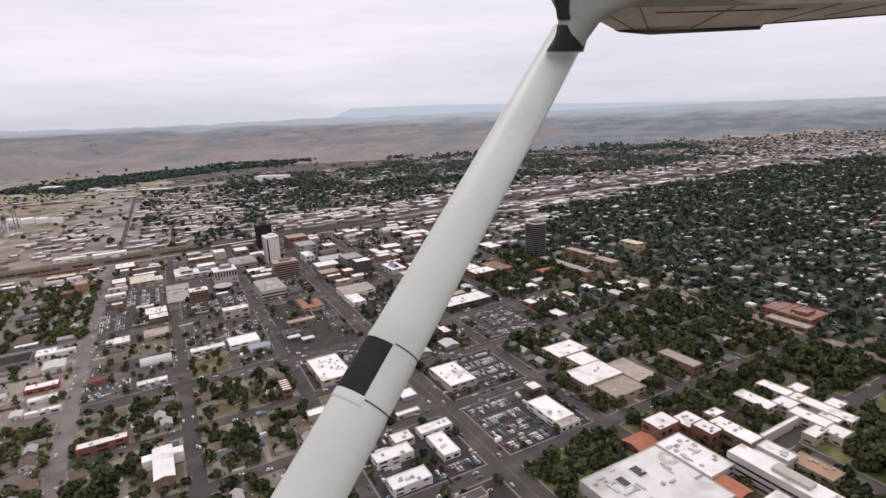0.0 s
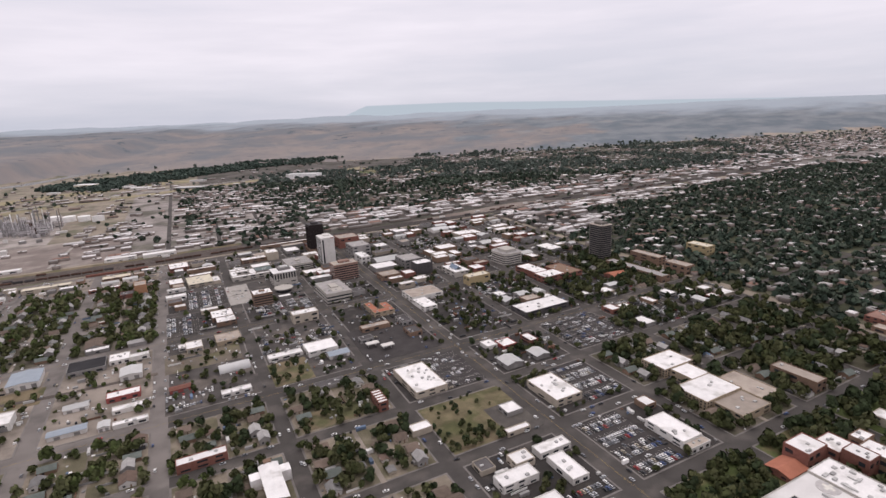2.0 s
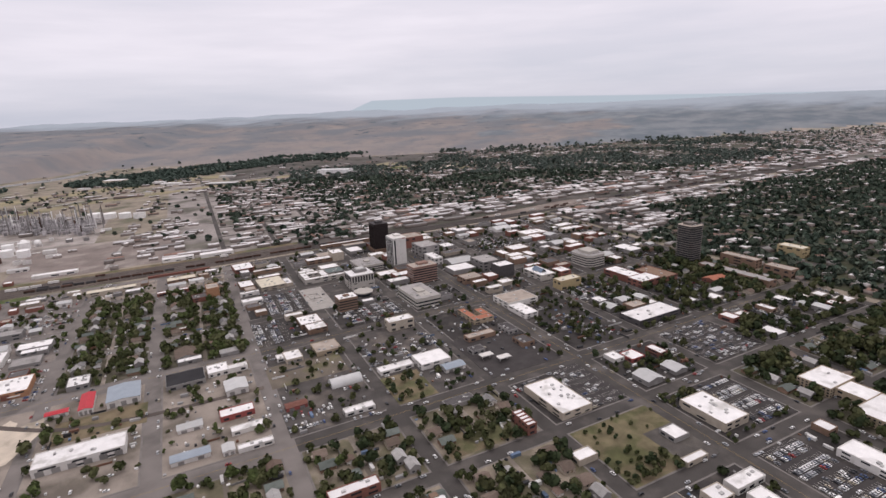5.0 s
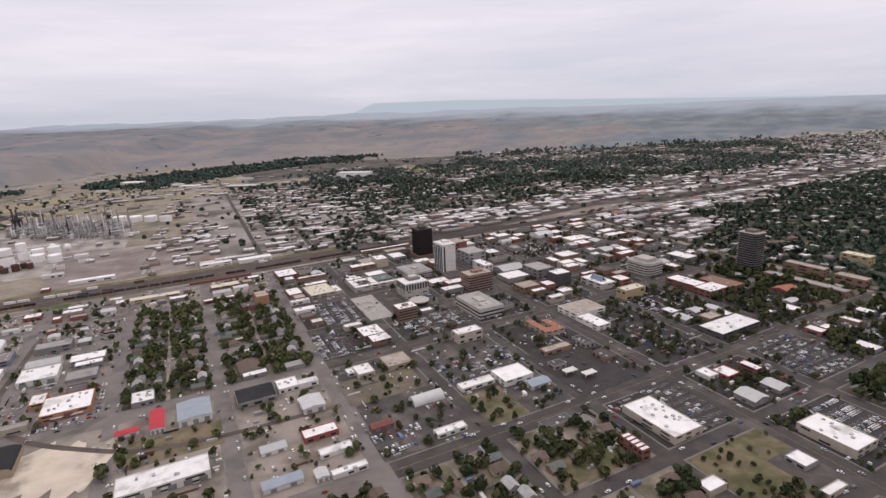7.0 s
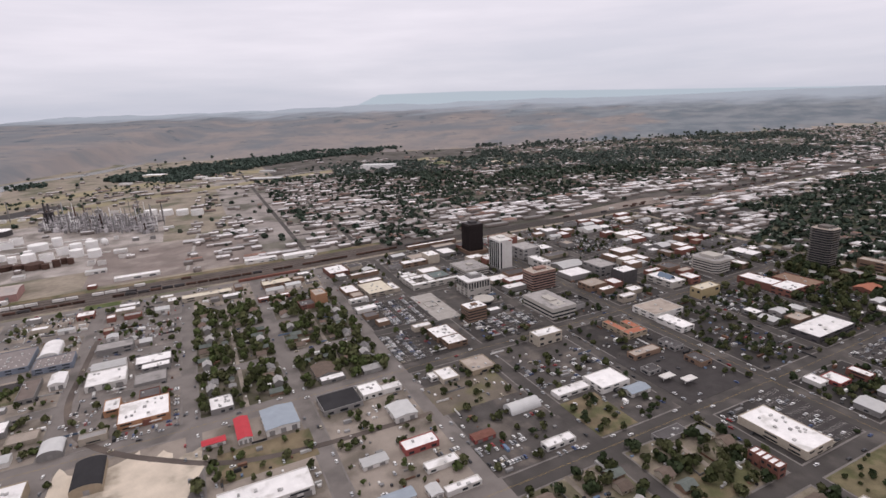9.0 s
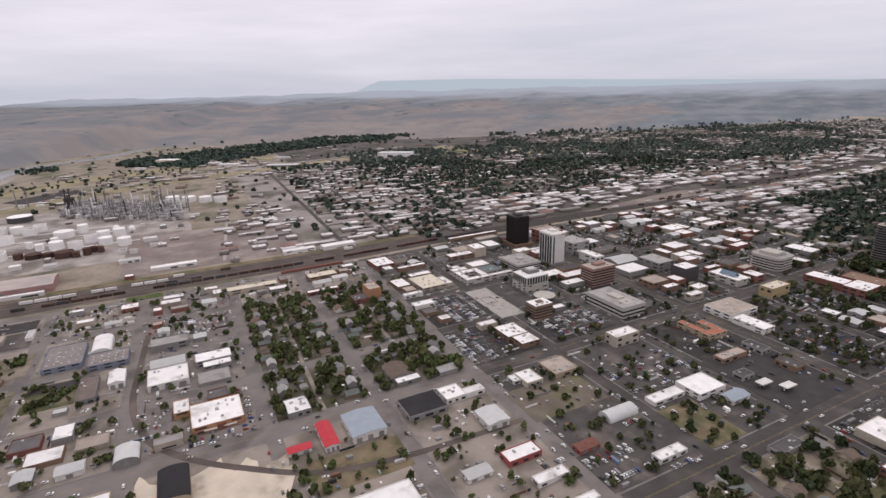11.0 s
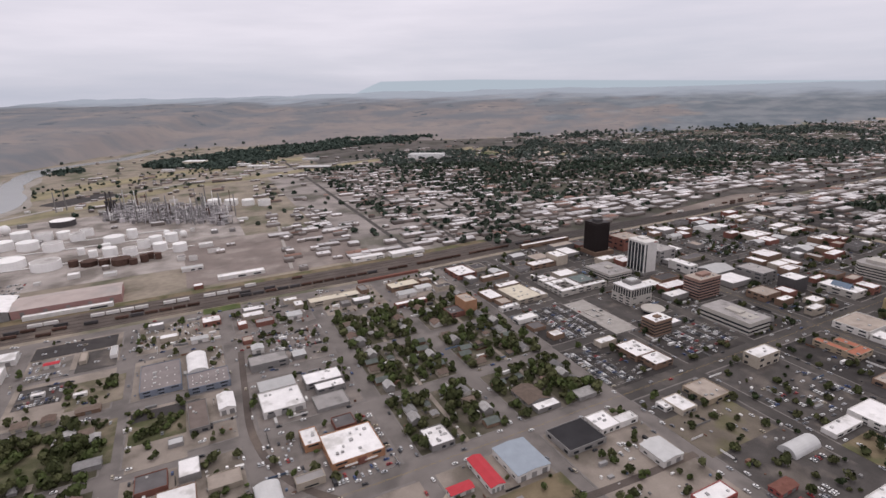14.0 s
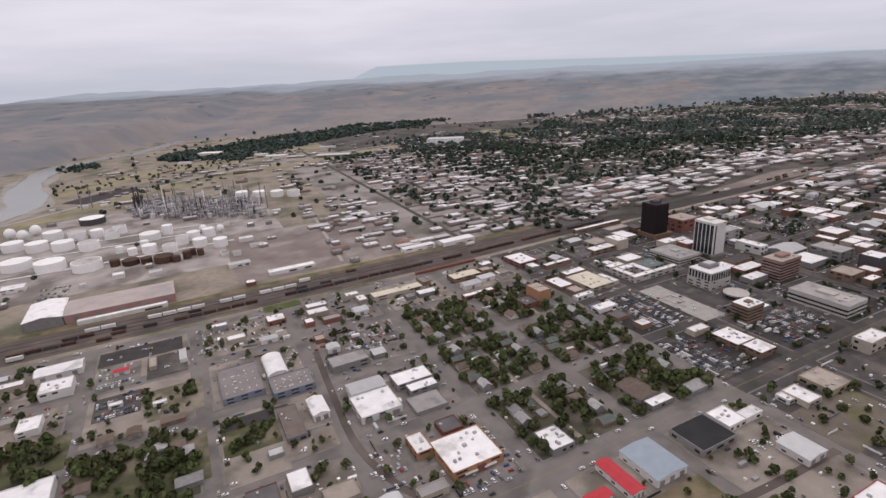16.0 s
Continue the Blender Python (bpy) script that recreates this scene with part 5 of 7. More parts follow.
BARE = [(-14, 757, 50, 842), (192, 262, 230, 326), (224, 347, 262, 404), (136, 424, 172, 490), (282, 425, 350, 490), (22, 690, 88, 732), (-82, 682, -46, 745), (-56, 766, -14, 838), (92, 505, 150, 570), (-345, 520, -258, 660), (143, 343, 172, 381), (-533, 932, -459, 1004), (-529, 883, -495, 918)]
NO_SHOPS = BARE + [(98, 343, 172, 407), (-535, 770, -446, 1005), (-441, 757, -402, 833), (-590, 834, -538, 882)]


def add_tree(x, y, size, far=False):
    if any(a < x < c and b < y < d for a, b, c, d in BARE):
        return
    if x < 560 and y < 1020 and (any(abs(x - q) < half(q) for q in XS) or any(abs(y - q) < half(q) for q in YS)):
        return
    if not far and (x > 270 and y < 700):
        size *= 1.3
    (FAR_TREES if far else TREES).append((x, y, size))


# ---- cars ----
def car_meshes():
    v, f = [], []
    prof = [(-2.1, 0.35), (-2.15, 0.75), (-1.95, 0.92), (0.75, 0.95), (1.9, 0.82), (2.1, 0.6), (2.1, 0.35)]
    for s in (-0.86, 0.86):
        v += [(x, s, z) for x, z in prof]
    n = len(prof)
    f += [tuple(range(n)), tuple(range(2 * n - 1, n - 1, -1))]
    f += [(i, n + i, n + (i + 1) % n, (i + 1) % n) for i in range(n)]
    cab = [(-1.75, 0.92), (-1.35, 1.42), (0.15, 1.45), (0.95, 0.94)]
    c, g = [], []
    for s, q in ((-0.78, -0.62), (0.78, 0.62)):
        c += [(x, s if z < 1 else q, z) for x, z in cab]
    g += [(0, 1, 2, 3), (7, 6, 5, 4), (0, 4, 5, 1), (2, 6, 7, 3), (1, 5, 6, 2)]
    roof = [(-1.33, -0.6, 1.43), (0.13, -0.6, 1.46), (0.13, 0.6, 1.46), (-1.33, 0.6, 1.43)]
    return v, f, c, g, roof


CAR_V, CAR_F, CAB_V, CAB_F, ROOF_V = car_meshes()
CAR_BODY = {}
bm = bmesh.new()
bmesh.ops.create_cone(bm, cap_ends=True, segments=10, radius1=0.33, radius2=0.33, depth=0.22, matrix=Matrix.Rotation(math.pi / 2, 4, "X"))
WHEEL = bpy.data.meshes.new("wheel")
bm.to_mesh(WHEEL)
bm.free()
WHEEL.materials.append(RUBBER)
CABIN = mesh_of("windows", CAB_V, CAB_F)
CABIN.materials.append(GLASS)
COLOUR_NAMES = ("white", "silver", "grey", "black", "red", "blue", "beige")
COLOUR_ODDS = (0.34, 0.22, 0.16, 0.14, 0.05, 0.05, 0.04)
CARS = []
car_rng = random.Random(5)


def add_car(x, y, turn):
    CARS.append((x, y, turn + car_rng.uniform(-3, 3), car_rng.choices(range(7), COLOUR_ODDS)[0]))


def car_park(x0, y0, x1, y1, fill=0.75, along="x"):
    """Rows of parked cars, nose to nose, with aisles."""
    run, cross = ((x0, x1), (y0, y1)) if along == "x" else ((y0, y1), (x0, x1))
    c = cross[0] + 2.4
    k = 0
    while c < cross[1] - 2:
        p = run[0] + 1.5
        while p < run[1] - 1:
            if car_rng.random() < fill:
                x, y = (p, c) if along == "x" else (c, p)
                if free(x - 1, y - 1, x + 1, y + 1, 1.6):
                    add_car(x, y, 90 if along == "x" else 0)
            p += 2.6
        c += 5.2 if k % 2 == 0 else 11.5
        k += 1


for x0, y0, x1, y1, fill, along in (
        (192, 262, 230, 326, 0.82, "x"), (224, 347, 262, 404, 0.75, "x"), (136, 424, 172, 490, 0.3, "y"), (98, 474, 134, 488, 0.3, "x"),
        (282, 425, 350, 490, 0.4, "y"), (22, 690, 88, 732, 0.7, "y"), (-82, 682, -46, 745, 0.7, "y"), (-56, 766, -14, 838, 0.65, "y"),
        (-282, 680, -272, 750, 0.3, "y"), (-316, 680, -285, 690, 0.6, "x"), (-228, 680, -188, 748, 0.05, "x"), (134, 262, 170, 276, 0.7, "x"),
        (-440, 908, -405, 925, 0.1, "x"), (-528, 884, -496, 917, 0.75, "x"), (-530, 932, -499, 970, 0.6, "x"), (4, 580, 84, 628, 0.3, "y"), (385, 545, 440, 600, 0.6, "y"),
        (-130, 618, -96, 632, 0.35, "x"), (-110, 545, -90, 560, 0.4, "x"), (-30, 548, -12, 560, 0.7, "x"), (-36, 505, -14, 511, 0.7, "x"),
        (280, 600, 340, 650, 0.55, "y"), (210, 520, 262, 590, 0.3, "y"), (-450, 950, -385, 1005, 0.45, "x"), (-330, 880, -270, 925, 0.4, "x"),
        (400, 425, 440, 490, 0.6, "y"), (-360, 700, -330, 750, 0.25, "x"), (-620, 1180, -585, 1240, 0.5, "x"), (300, 850, 350, 925, 0.5, "y"),
        (-84, 514, -44, 543, 0.6, "x"), (290, 360, 350, 405, 0.6, "y"), (370, 345, 440, 405, 0.6, "y")):
    car_park(x0, y0, x1, y1, fill, along)

# ---- filling the blocks: houses, shops, yard trees and kerbside cars ----
HOUSE_KINDS = []
for k, (w, d, e, r) in enumerate(((8, 11, 3.0, 5.4), (9, 9, 3.0, 5.6), (7.5, 10, 4.6, 7.2), (11, 8, 3.0, 5.2), (10, 12, 3.2, 5.8))):
    HOUSE_KINDS.append((w, d, gable_walls(w, d, e, r), gable_mesh(w, d, e, r)))
HOUSE_WALLS = [WHITE_WALL, BEIGE, GREY_WALL, BRICK_BROWN, WHITE_WALL]
HOUSE_LABELS = ["white gabled house with a grey shingle roof", "beige bungalow with a brown shingle roof", "tall grey gabled house with a pale roof", "brown brick house with a dark greenish roof", "white house with a rust-coloured roof"]
for k, (_, _, walls, roof) in enumerate(HOUSE_KINDS):
    walls.materials.append(HOUSE_WALLS[k])
    roof.materials.append(SHINGLE[(0, 1, 2, 3, 4)[k]])
fill_rng = random.Random(11)
HOUSES = 0
MORE_HOUSES = []


def house(x, y, k):
    global HOUSES
    w, d, walls, roof = HOUSE_KINDS[k]
    if HOUSES >= 300 or x > 365:
        if free(x - w / 2, y - d / 2, x + w / 2, y + d / 2, 1.0):
            RECTS.append((x - w / 2, y - d / 2, x + w / 2, y + d / 2))
            MORE_HOUSES.append((x, y, k))
        return
    if not free(x - w / 2, y - d / 2, x + w / 2, y + d / 2, 1.0):
        return
    RECTS.append((x - w / 2, y - d / 2, x + w / 2, y + d / 2))
    t = thing("house", x, y, HOUSE_LABELS[k], "house", "houses of the town")
    t.location[2] = 0.17
    link("wall", walls, None, t)
    link("roof", roof, None, t)
    if y < 520:
        block("window", -w * 0.2, -d / 2 - 0.03, 1.0, 1.6, 0.12, 1.3, GLASS, t)
        block("door", w * 0.2, -d / 2 - 0.03, 0, 1.0, 0.12, 2.1, BRICK_BROWN, t)
    if HOUSES % 3 == 0 and y < 520:
        block("porch", -w / 2 - 0.8, 0, 0, 1.8, 3.2, 2.4, walls.materials[0], t)
    HOUSES += 1


for x0, y0, x1, y1, z in BLOCKS:
    if (x0 + x1) / 2 < -640 and (y0 + y1) / 2 < 700 or (x0 < -400 and y1 < 560) or (x0 > 400 and y1 < 170):
        continue
    if z == "homes":
        mid = (x0 + x1) / 2
        slab("alley", mid - 1.8, y0, mid + 1.8, y1, 0.1, 0.19, DIRT, "narrow dirt alley between back yards", "alley")
        y = y0 + 8
        while y < y1 - 6:
            for cx in (x0 + 11, x1 - 11):
                if fill_rng.random() < 0.9:
                    house(cx + fill_rng.uniform(-4, 4), y + fill_rng.uniform(-2.5, 2.5), fill_rng.randrange(5))
            for cx in (mid - 8, mid + 8):
                if fill_rng.random() < 0.3:
                    w = fill_rng.uniform(4, 6)
                    if free(cx - w / 2, y - 3, cx + w / 2, y + 3, 1):
                        gabled_building(cx - w / 2, y - 3, cx + w / 2, y + 3, 2.4, HOUSE_WALLS[fill_rng.randrange(3)], SHINGLE[fill_rng.randrange(5)], "small back yard garage with a pitched roof", "garage", "garage", 0, "back yard garages")
            y += fill_rng.uniform(13.5, 17)
        for _ in range(int((x1 - x0) * (y1 - y0) / 50)):
            x, y = fill_rng.uniform(x0 + 1, x1 - 1), fill_rng.uniform(y0 + 1, y1 - 1)
            if free(x - 1, y - 1, x + 1, y + 1, 0.5) and abs(x - mid) > 3:
                add_tree(x, y, fill_rng.choice((1.9, 2.6, 3.3, 3.9, 4.6, 5.4)) * fill_rng.uniform(0.85, 1.1))
    elif z == "trade":
        for _ in range(110 if x0 > -80 and y0 > 680 else 60):
            core = (x0 + x1) / 2 > 90 and y0 > 680 or (x0 + x1) / 2 > -80 and y0 > 840
            w, d = (fill_rng.uniform(12, 38), fill_rng.uniform(11, 28)) if core else (fill_rng.uniform(9, 24), fill_rng.uniform(8, 20))
            x, y = fill_rng.uniform(x0 + 2, x1 - 2 - w), fill_rng.uniform(y0 + 2, max(y0 + 3, y1 - 2 - d))
            built = sum(max(0, min(x1, c) - max(x0, a)) * max(0, min(y1, e) - max(y0, b)) for a, b, c, e in RECTS) / ((x1 - x0) * (y1 - y0))
            limit = 0.8 if core else 0.33
            if built > limit or not free(x, y, x + w, y + d, 0.7 if core else 4) or any(x - 1 < cx < x + w + 1 and y - 1 < cy < y + d + 1 for cx, cy, _, _ in CARS):
                continue
            if x < -255 and x + w > -345 and y + d > 515 and y < 622:
                continue
            if any(x < c and x + w > a and y < e and y + d > b for a, b, c, e in NO_SHOPS):
                continue
            if x0 > -360 and 500 < y0 < 560 and x1 < 275:
                continue
            tall = fill_rng.uniform(4, 6) if y0 < 660 or x0 < 80 else fill_rng.uniform(4.5, 8.5)
            pick = fill_rng.random()
            if pick < (0.6 if core else 0.52):
                flat_building(x, y, x + w, y + d, tall, fill_rng.choice((BEIGE, BRICK, BRICK_BROWN, GREY_WALL)), WHITE_ROOF, "low shop building with a white flat roof", "shop", "shop", 1, group="shops of the town")
            elif pick < 0.86:
                flat_building(x, y, x + w, y + d, tall, fill_rng.choice((BRICK, BRICK_BROWN, GREY_WALL, BEIGE)), fill_rng.choice((GREY_ROOF, DARK_ROOF, TAN_ROOF)), "low building with a gravel flat roof", "building", "low_building", 1, group="gravel-roofed buildings")
            else:
                gabled_building(x, y, x + w, y + d, min(tall, 5), fill_rng.choice((WHITE_WALL, GREY_WALL)), METAL_ROOF, "metal shed with a pale pitched roof", "shed", "shed", 1, "metal sheds")
        for _ in range(int((x1 - x0) * (y1 - y0) / (110 if x0 > 170 else 150))):
            x, y = fill_rng.uniform(x0 + 1, x1 - 1), fill_rng.uniform(y0 + 1, y1 - 1)
            if free(x - 1, y - 1, x + 1, y + 1, 1) and not (-345 < x < -256 and 508 < y < 662):
                if fill_rng.random() < (0.3 if x0 > 170 else 0.3):
                    add_car(x, y, fill_rng.choice((0, 90)))
                else:
                    add_tree(x, y, fill_rng.uniform(1.6, 4.2))
    else:
        for _ in range(int((x1 - x0) * (y1 - y0) / (60 if z == "park" else 420))):
            x, y = fill_rng.uniform(x0 + 1, x1 - 1), fill_rng.uniform(y0 + 1, y1 - 1)
            if free(x - 2, y - 2, x + 2, y + 2, 1.5):
                add_tree(x, y, fill_rng.uniform(2.2, 5.0) if z == "park" else fill_rng.uniform(1.2, 2.4))
# houses past the near ones, joined by kind
for k, (w, d, walls, roof) in enumerate(HOUSE_KINDS):
    for base, name in ((walls, "more_house_walls"), (roof, "more_house_roofs")):
        v, f = [], []
        for x, y, kk in MORE_HOUSES:
            if kk == k:
                gx, gy = plot(x, y)
                n = len(v)
                v += [(p.co.x + gx, p.co.y + gy, p.co.z + 0.15) for p in base.vertices]
                f += [tuple(n + i for i in p.vertices) for p in base.polygons]
        if v:
            tagged(link(name, mesh_of(name, v, f), base.materials[0]), "many small houses farther into town", "houses", kind="stuff")

# yard clutter: bins, pallets, trailers, fence runs and sheds too small to pick apart
JUNK = {"pale": ([], [], (0.62, 0.61, 0.60)), "grey": ([], [], (0.24, 0.235, 0.235)), "rust": ([], [], (0.16, 0.09, 0.065)), "dark": ([], [], (0.045, 0.045, 0.048)), "blue": ([], [], (0.13, 0.18, 0.27))}
junk_rng = random.Random(77)
for x0, y0, x1, y1, z in BLOCKS:
    for _ in range({"trade": 46, "homes": 40, "field": 8, "park": 4}[z]):
        x, y = junk_rng.uniform(x0 + 2, x1 - 2), junk_rng.uniform(y0 + 2, y1 - 2)
        long_one = junk_rng.random() < 0.22
        w, d, h = (junk_rng.uniform(4, 9), junk_rng.uniform(1.6, 2.6), junk_rng.uniform(1.6, 2.8)) if long_one else (junk_rng.uniform(0.6, 2.6), junk_rng.uniform(0.6, 2.2), junk_rng.uniform(0.4, 1.8))
        if junk_rng.random() < 0.16:
            w, d, h = junk_rng.uniform(8, 20), 0.2, 1.6
        if junk_rng.random() < 0.4:
            w, d = d, w
        if free(x - w / 2, y - d / 2, x + w / 2, y + d / 2, 0.4) and not any(a < x < c and b < y < e for a, b, c, e in NO_SHOPS):
            v, f, _ = JUNK[junk_rng.choices(list(JUNK), (0.4, 0.25, 0.12, 0.15, 0.08))[0]]
            gx, gy = plot(x, y)
            box_faces(v, f, gx - w / 2, gy - d / 2, 0, gx + w / 2, gy + d / 2, 0.17 + h)
for kind, (v, f, c) in JUNK.items():
    tagged(link("yard_clutter", mesh_of("yard_clutter", v, f), mat("clutter_" + kind, c, vary=0.15, per_island=0.35)), "%s bins, trailers and fences in yards" % kind, "clutter", kind="stuff")

# painted stall lines of the larger car parks
v, f = [], []
for x0, y0, x1, y1 in ((192, 262, 230, 326), (224, 347, 262, 404), (136, 424, 172, 490), (282, 425, 350, 490), (22, 690, 88, 732), (-82, 682, -46, 745), (-56, 766, -14, 838)):
    y = y0 + 2.4
    while y < y1 - 2:
        x = x0 + 0.2
        while x < x1:
            gx, gy = plot(x, y)
            box_faces(v, f, gx - 0.07, gy - 2.3, 0.1, gx + 0.07, gy + 2.3, 0.225)
            x += 2.6
        y += 8.4
tagged(link("stall_lines", mesh_of("stall_lines", v, f), PAINT), "thin painted lines of car park stalls", "road marking", kind="stuff")

# kerbside cars and traffic
for y in YS:
    for x in np.arange(-600, 540, 9.0):
        for side in (-1, 1):
            if fill_rng.random() < 0.16 and all(abs(x - q) > 10 for q in XS):
                add_car(float(x), y + side * (half(y) - 1.6), 0)
            if fill_rng.random() < 0.05:
                add_car(float(x) + 3, y + side * 2.4, 0)
for x in XS:
    for y in np.arange(180, 1010, 9.0):
        for side in (-1, 1):
            if fill_rng.random() < 0.2 and all(abs(y - q) > 12 for q in YS):
                add_car(x + side * (half(x) - 1.6), float(y), 90)
            if fill_rng.random() < (0.12 if x == 180 else 0.03):
                add_car(x + side * 2.6, float(y) + 2, 90)
# leafy places that stand out
for x0, y0, x1, y1, n, lo, hi in (
        (190, 206, 262, 246, 60, 2.5, 4.5), (262, 226, 350, 248, 30, 2.5, 5), (350, 150, 378, 250, 40, 2.5, 5), (188, 398, 222, 410, 14, 2, 3.2),
        (190, 340, 196, 400, 14, 1.6, 2.6), (268, 262, 282, 330, 14, 2.2, 3.5), (380, 300, 440, 330, 24, 2.5, 4.5), (400, 205, 450, 250, 26, 2.5, 5),
        (-112, 690, -90, 750, 14, 2.2, 4), (-262, 700, -250, 750, 10, 2, 3.6), (205, 440, 262, 460, 16, 2.2, 3.6), (-445, 795, -405, 835, 14, 2, 3.6),
        (410, 500, 490, 560, 26, 2.5, 4.2), (20, 750, 60, 757, 10, 2, 3.2), (265, 545, 350, 596, 26, 2.4, 4), (350, 415, 400, 500, 30, 2.4, 4.6),
        (290, 720, 340, 790, 26, 2.4, 4), (186, 415, 270, 497, 26, 1.8, 3.2), (276, 330, 360, 415, 40, 2.2, 4.2), (366, 330, 450, 497, 60, 2.2, 4.4), (276, 500, 360, 600, 26, 2, 3.8), (366, 500, 540, 680, 190, 2.2, 4.6), (366, 680, 560, 800, 60, 2.2, 4.2), (360, 253, 450, 330, 40, 2.4, 4.6), (450, 180, 560, 500, 220, 2.4, 5.0), (276, 253, 450, 335, 70, 2.2, 4.4), (276, 415, 450, 497, 60, 2.2, 4.2), (180, 597, 360, 668, 30, 1.8, 3.4), (96, 345, 132, 406, 16, 1.6, 3.0), (380, 100, 560, 180, 90, 2.4, 5), (190, 500, 270, 660, 26, 1.8, 3.2), (92, 330, 176, 345, 10, 1.8, 3.4), (-8, 500, 90, 508, 8, 1.8, 3), (120, 660, 165, 668, 8, 1.5, 2.4), (80, 845, 120, 868, 10, 2, 3.4), (-258, 678, -94, 926, 44, 2.4, 4.4), (-585, 838, -541, 879, 38, 3, 5.2), (-531, 796, -498, 832, 22, 3, 5.2), (-486, 784, -464, 822, 15, 3, 5.2), (-458, 855, -450, 905, 9, 2.8, 4.4), (-490, 865, -460, 905, 8, 1.6, 2.6), (-533, 845, -494, 866, 9, 2, 3.4), (-438, 788, -408, 816, 7, 2.4, 3.8), (-438, 772, -414, 788, 3, 2, 3), (98, 345, 140, 358, 16, 2, 3.6), (-612, 690, -548, 748, 34, 3, 5.4), (-534, 690, -458, 748, 22, 3, 5), (-440, 700, -380, 752, 14, 2.6, 4.4), (140, 690, 176, 700, 6, 2, 3), (20, 745, 50, 757, 8, 2.4, 3.6), (84, 800, 130, 838, 16, 2.4, 4)):
    for _ in range(n):
        x, y = fill_rng.uniform(x0, x1), fill_rng.uniform(y0, y1)
        if free(x - 1, y - 1, x + 1, y + 1, 0.8):
            add_tree(x, y, fill_rng.uniform(lo, hi))

TREES.append((-262, 592, 6.2))

# ---- tank farm ----
GRAVEL = mat("tank_farm_gravel", (0.335, 0.303, 0.285), vary=0.28, scale=0.03, stain=(0.175, 0.155, 0.14), stain_at=0.53)
STRAW = mat("straw_grass", (0.27, 0.235, 0.15), vary=0.22, scale=0.02, stain=(0.17, 0.16, 0.1), stain_at=0.56)
def tank(x, y, r, h, dome=0.0, material=TANK_WHITE, top=None, name="storage_tank", label="white cylindrical storage tank of welded steel"):
    t = thing(name, x, y, label, "tank", "tanks of the refinery")
    RECTS.append((x - r, y - r, x + r, y + r))
    r, h = r * 1.06, h * 1.06
    bm = bmesh.new()
    bmesh.ops.create_cone(bm, cap_ends=True, segments=28, radius1=r, radius2=r, depth=h, matrix=Matrix.Translation((0, 0, h / 2)))
    part("wall", bm, material, t)
    bm = bmesh.new()
    if dome:
        bmesh.ops.create_cone(bm, cap_ends=True, segments=28, radius1=r * 0.98, radius2=r * 0.2, depth=dome, matrix=Matrix.Translation((0, 0, h + dome / 2)))
        part("roof", bm, top or material, t)
    else:
        bmesh.ops.create_cone(bm, cap_ends=True, segments=28, radius1=r * 0.93, radius2=r * 0.93, depth=0.3, matrix=Matrix.Translation((0, 0, h + 0.05)))
        part("floating_roof", bm, mat("dull_grey_tank_roof", (0.46, 0.44, 0.43), vary=0.15, scale=0.1, stain=(0.28, 0.26, 0.25)) if material == TANK_WHITE else RUST, t, "dull floating tank roof")
    bm = bmesh.new()
    bmesh.ops.create_cone(bm, segments=28, radius1=r * 1.01, radius2=r * 1.01, depth=0.5, matrix=Matrix.Translation((0, 0, h * 0.55)))
    part("wind_girder", bm, material, t)


for x, y, r, h, dome in ((-667, 1361, 19, 12, 4), (-622, 1330, 18.5, 12, 4), (-574, 1298, 18.5, 12, 0), (-693, 1473, 15, 13, 1.5), (-657, 1448, 15, 13, 1.5),
                         (-620, 1429, 15, 13, 1.5), (-582, 1402, 14, 13, 0), (-645, 1508, 14, 13, 1.5), (-607, 1480, 13, 13, 0), (-579, 1478, 10, 12, 1.2),
                         (-556, 1455, 11, 12, 0), (-545, 1478, 10, 12, 0), (-498, 1402, 15, 11, 1), (-472, 1419, 8, 15, 1), (-435, 1357, 9.5, 13, 1.2),
                         (-412, 1362, 9.5, 13, 1.2), (-428, 1313, 10, 12, 1), (-400, 1295, 10, 12, 1), (-469, 1310, 10, 12, 0), (-497, 1326, 10, 12, 1),
                         (-452, 1343, 9, 12, 0), (-520, 1330, 6, 10, 1), (-538, 1352, 5, 10, 1), (-505, 1362, 6, 10, 1),
                         (-330, 1620, 14, 12, 1), (-298, 1600, 14, 12, 1), (-266, 1580, 13, 12, 1), (-236, 1560, 13, 12, 0), (-470, 1600, 12, 12, 0)):
    tank(x, y, r, h, dome)
tank(-596, 1585, 21, 11, 1.6, DARK_WALL, TANK_WHITE, "storage_tank", "dark walled storage tank with a pale roof")
for x, y, r, h in ((-540, 1290, 7, 9), (-520, 1284, 12, 7), (-500, 1276, 8, 8), (-478, 1268, 14, 9), (-462, 1258, 6, 8), (-448, 1262, 6, 11), (-440, 1275, 5, 9), (-430, 1268, 5, 9)):
    tank(x, y, r * 0.9, h, 0.6, RUST, None, "rusty_tank", "rust-brown steel tank in a walled yard")
for x, y in ((-713, 1556), (-690, 1529), (-677, 1556), (-419, 1392), (-394, 1374)):
    t = thing("gas_sphere", x, y, "white spherical gas tank on legs", "tank", "gas spheres")
    bm = bmesh.new()
    bmesh.ops.create_uvsphere(bm, u_segments=20, v_segments=12, radius=9 if x < -600 else 6, matrix=Matrix.Translation((0, 0, 10.5 if x < -600 else 7.5)))
    for p in bm.faces:
        p.smooth = True
    part("sphere", bm, TANK_WHITE, t)
    for k in range(6):
        a = k * math.pi / 3
        block("leg", 6 * math.cos(a), 6 * math.sin(a), 0, 0.6, 0.6, 8, TANK_WHITE, t)

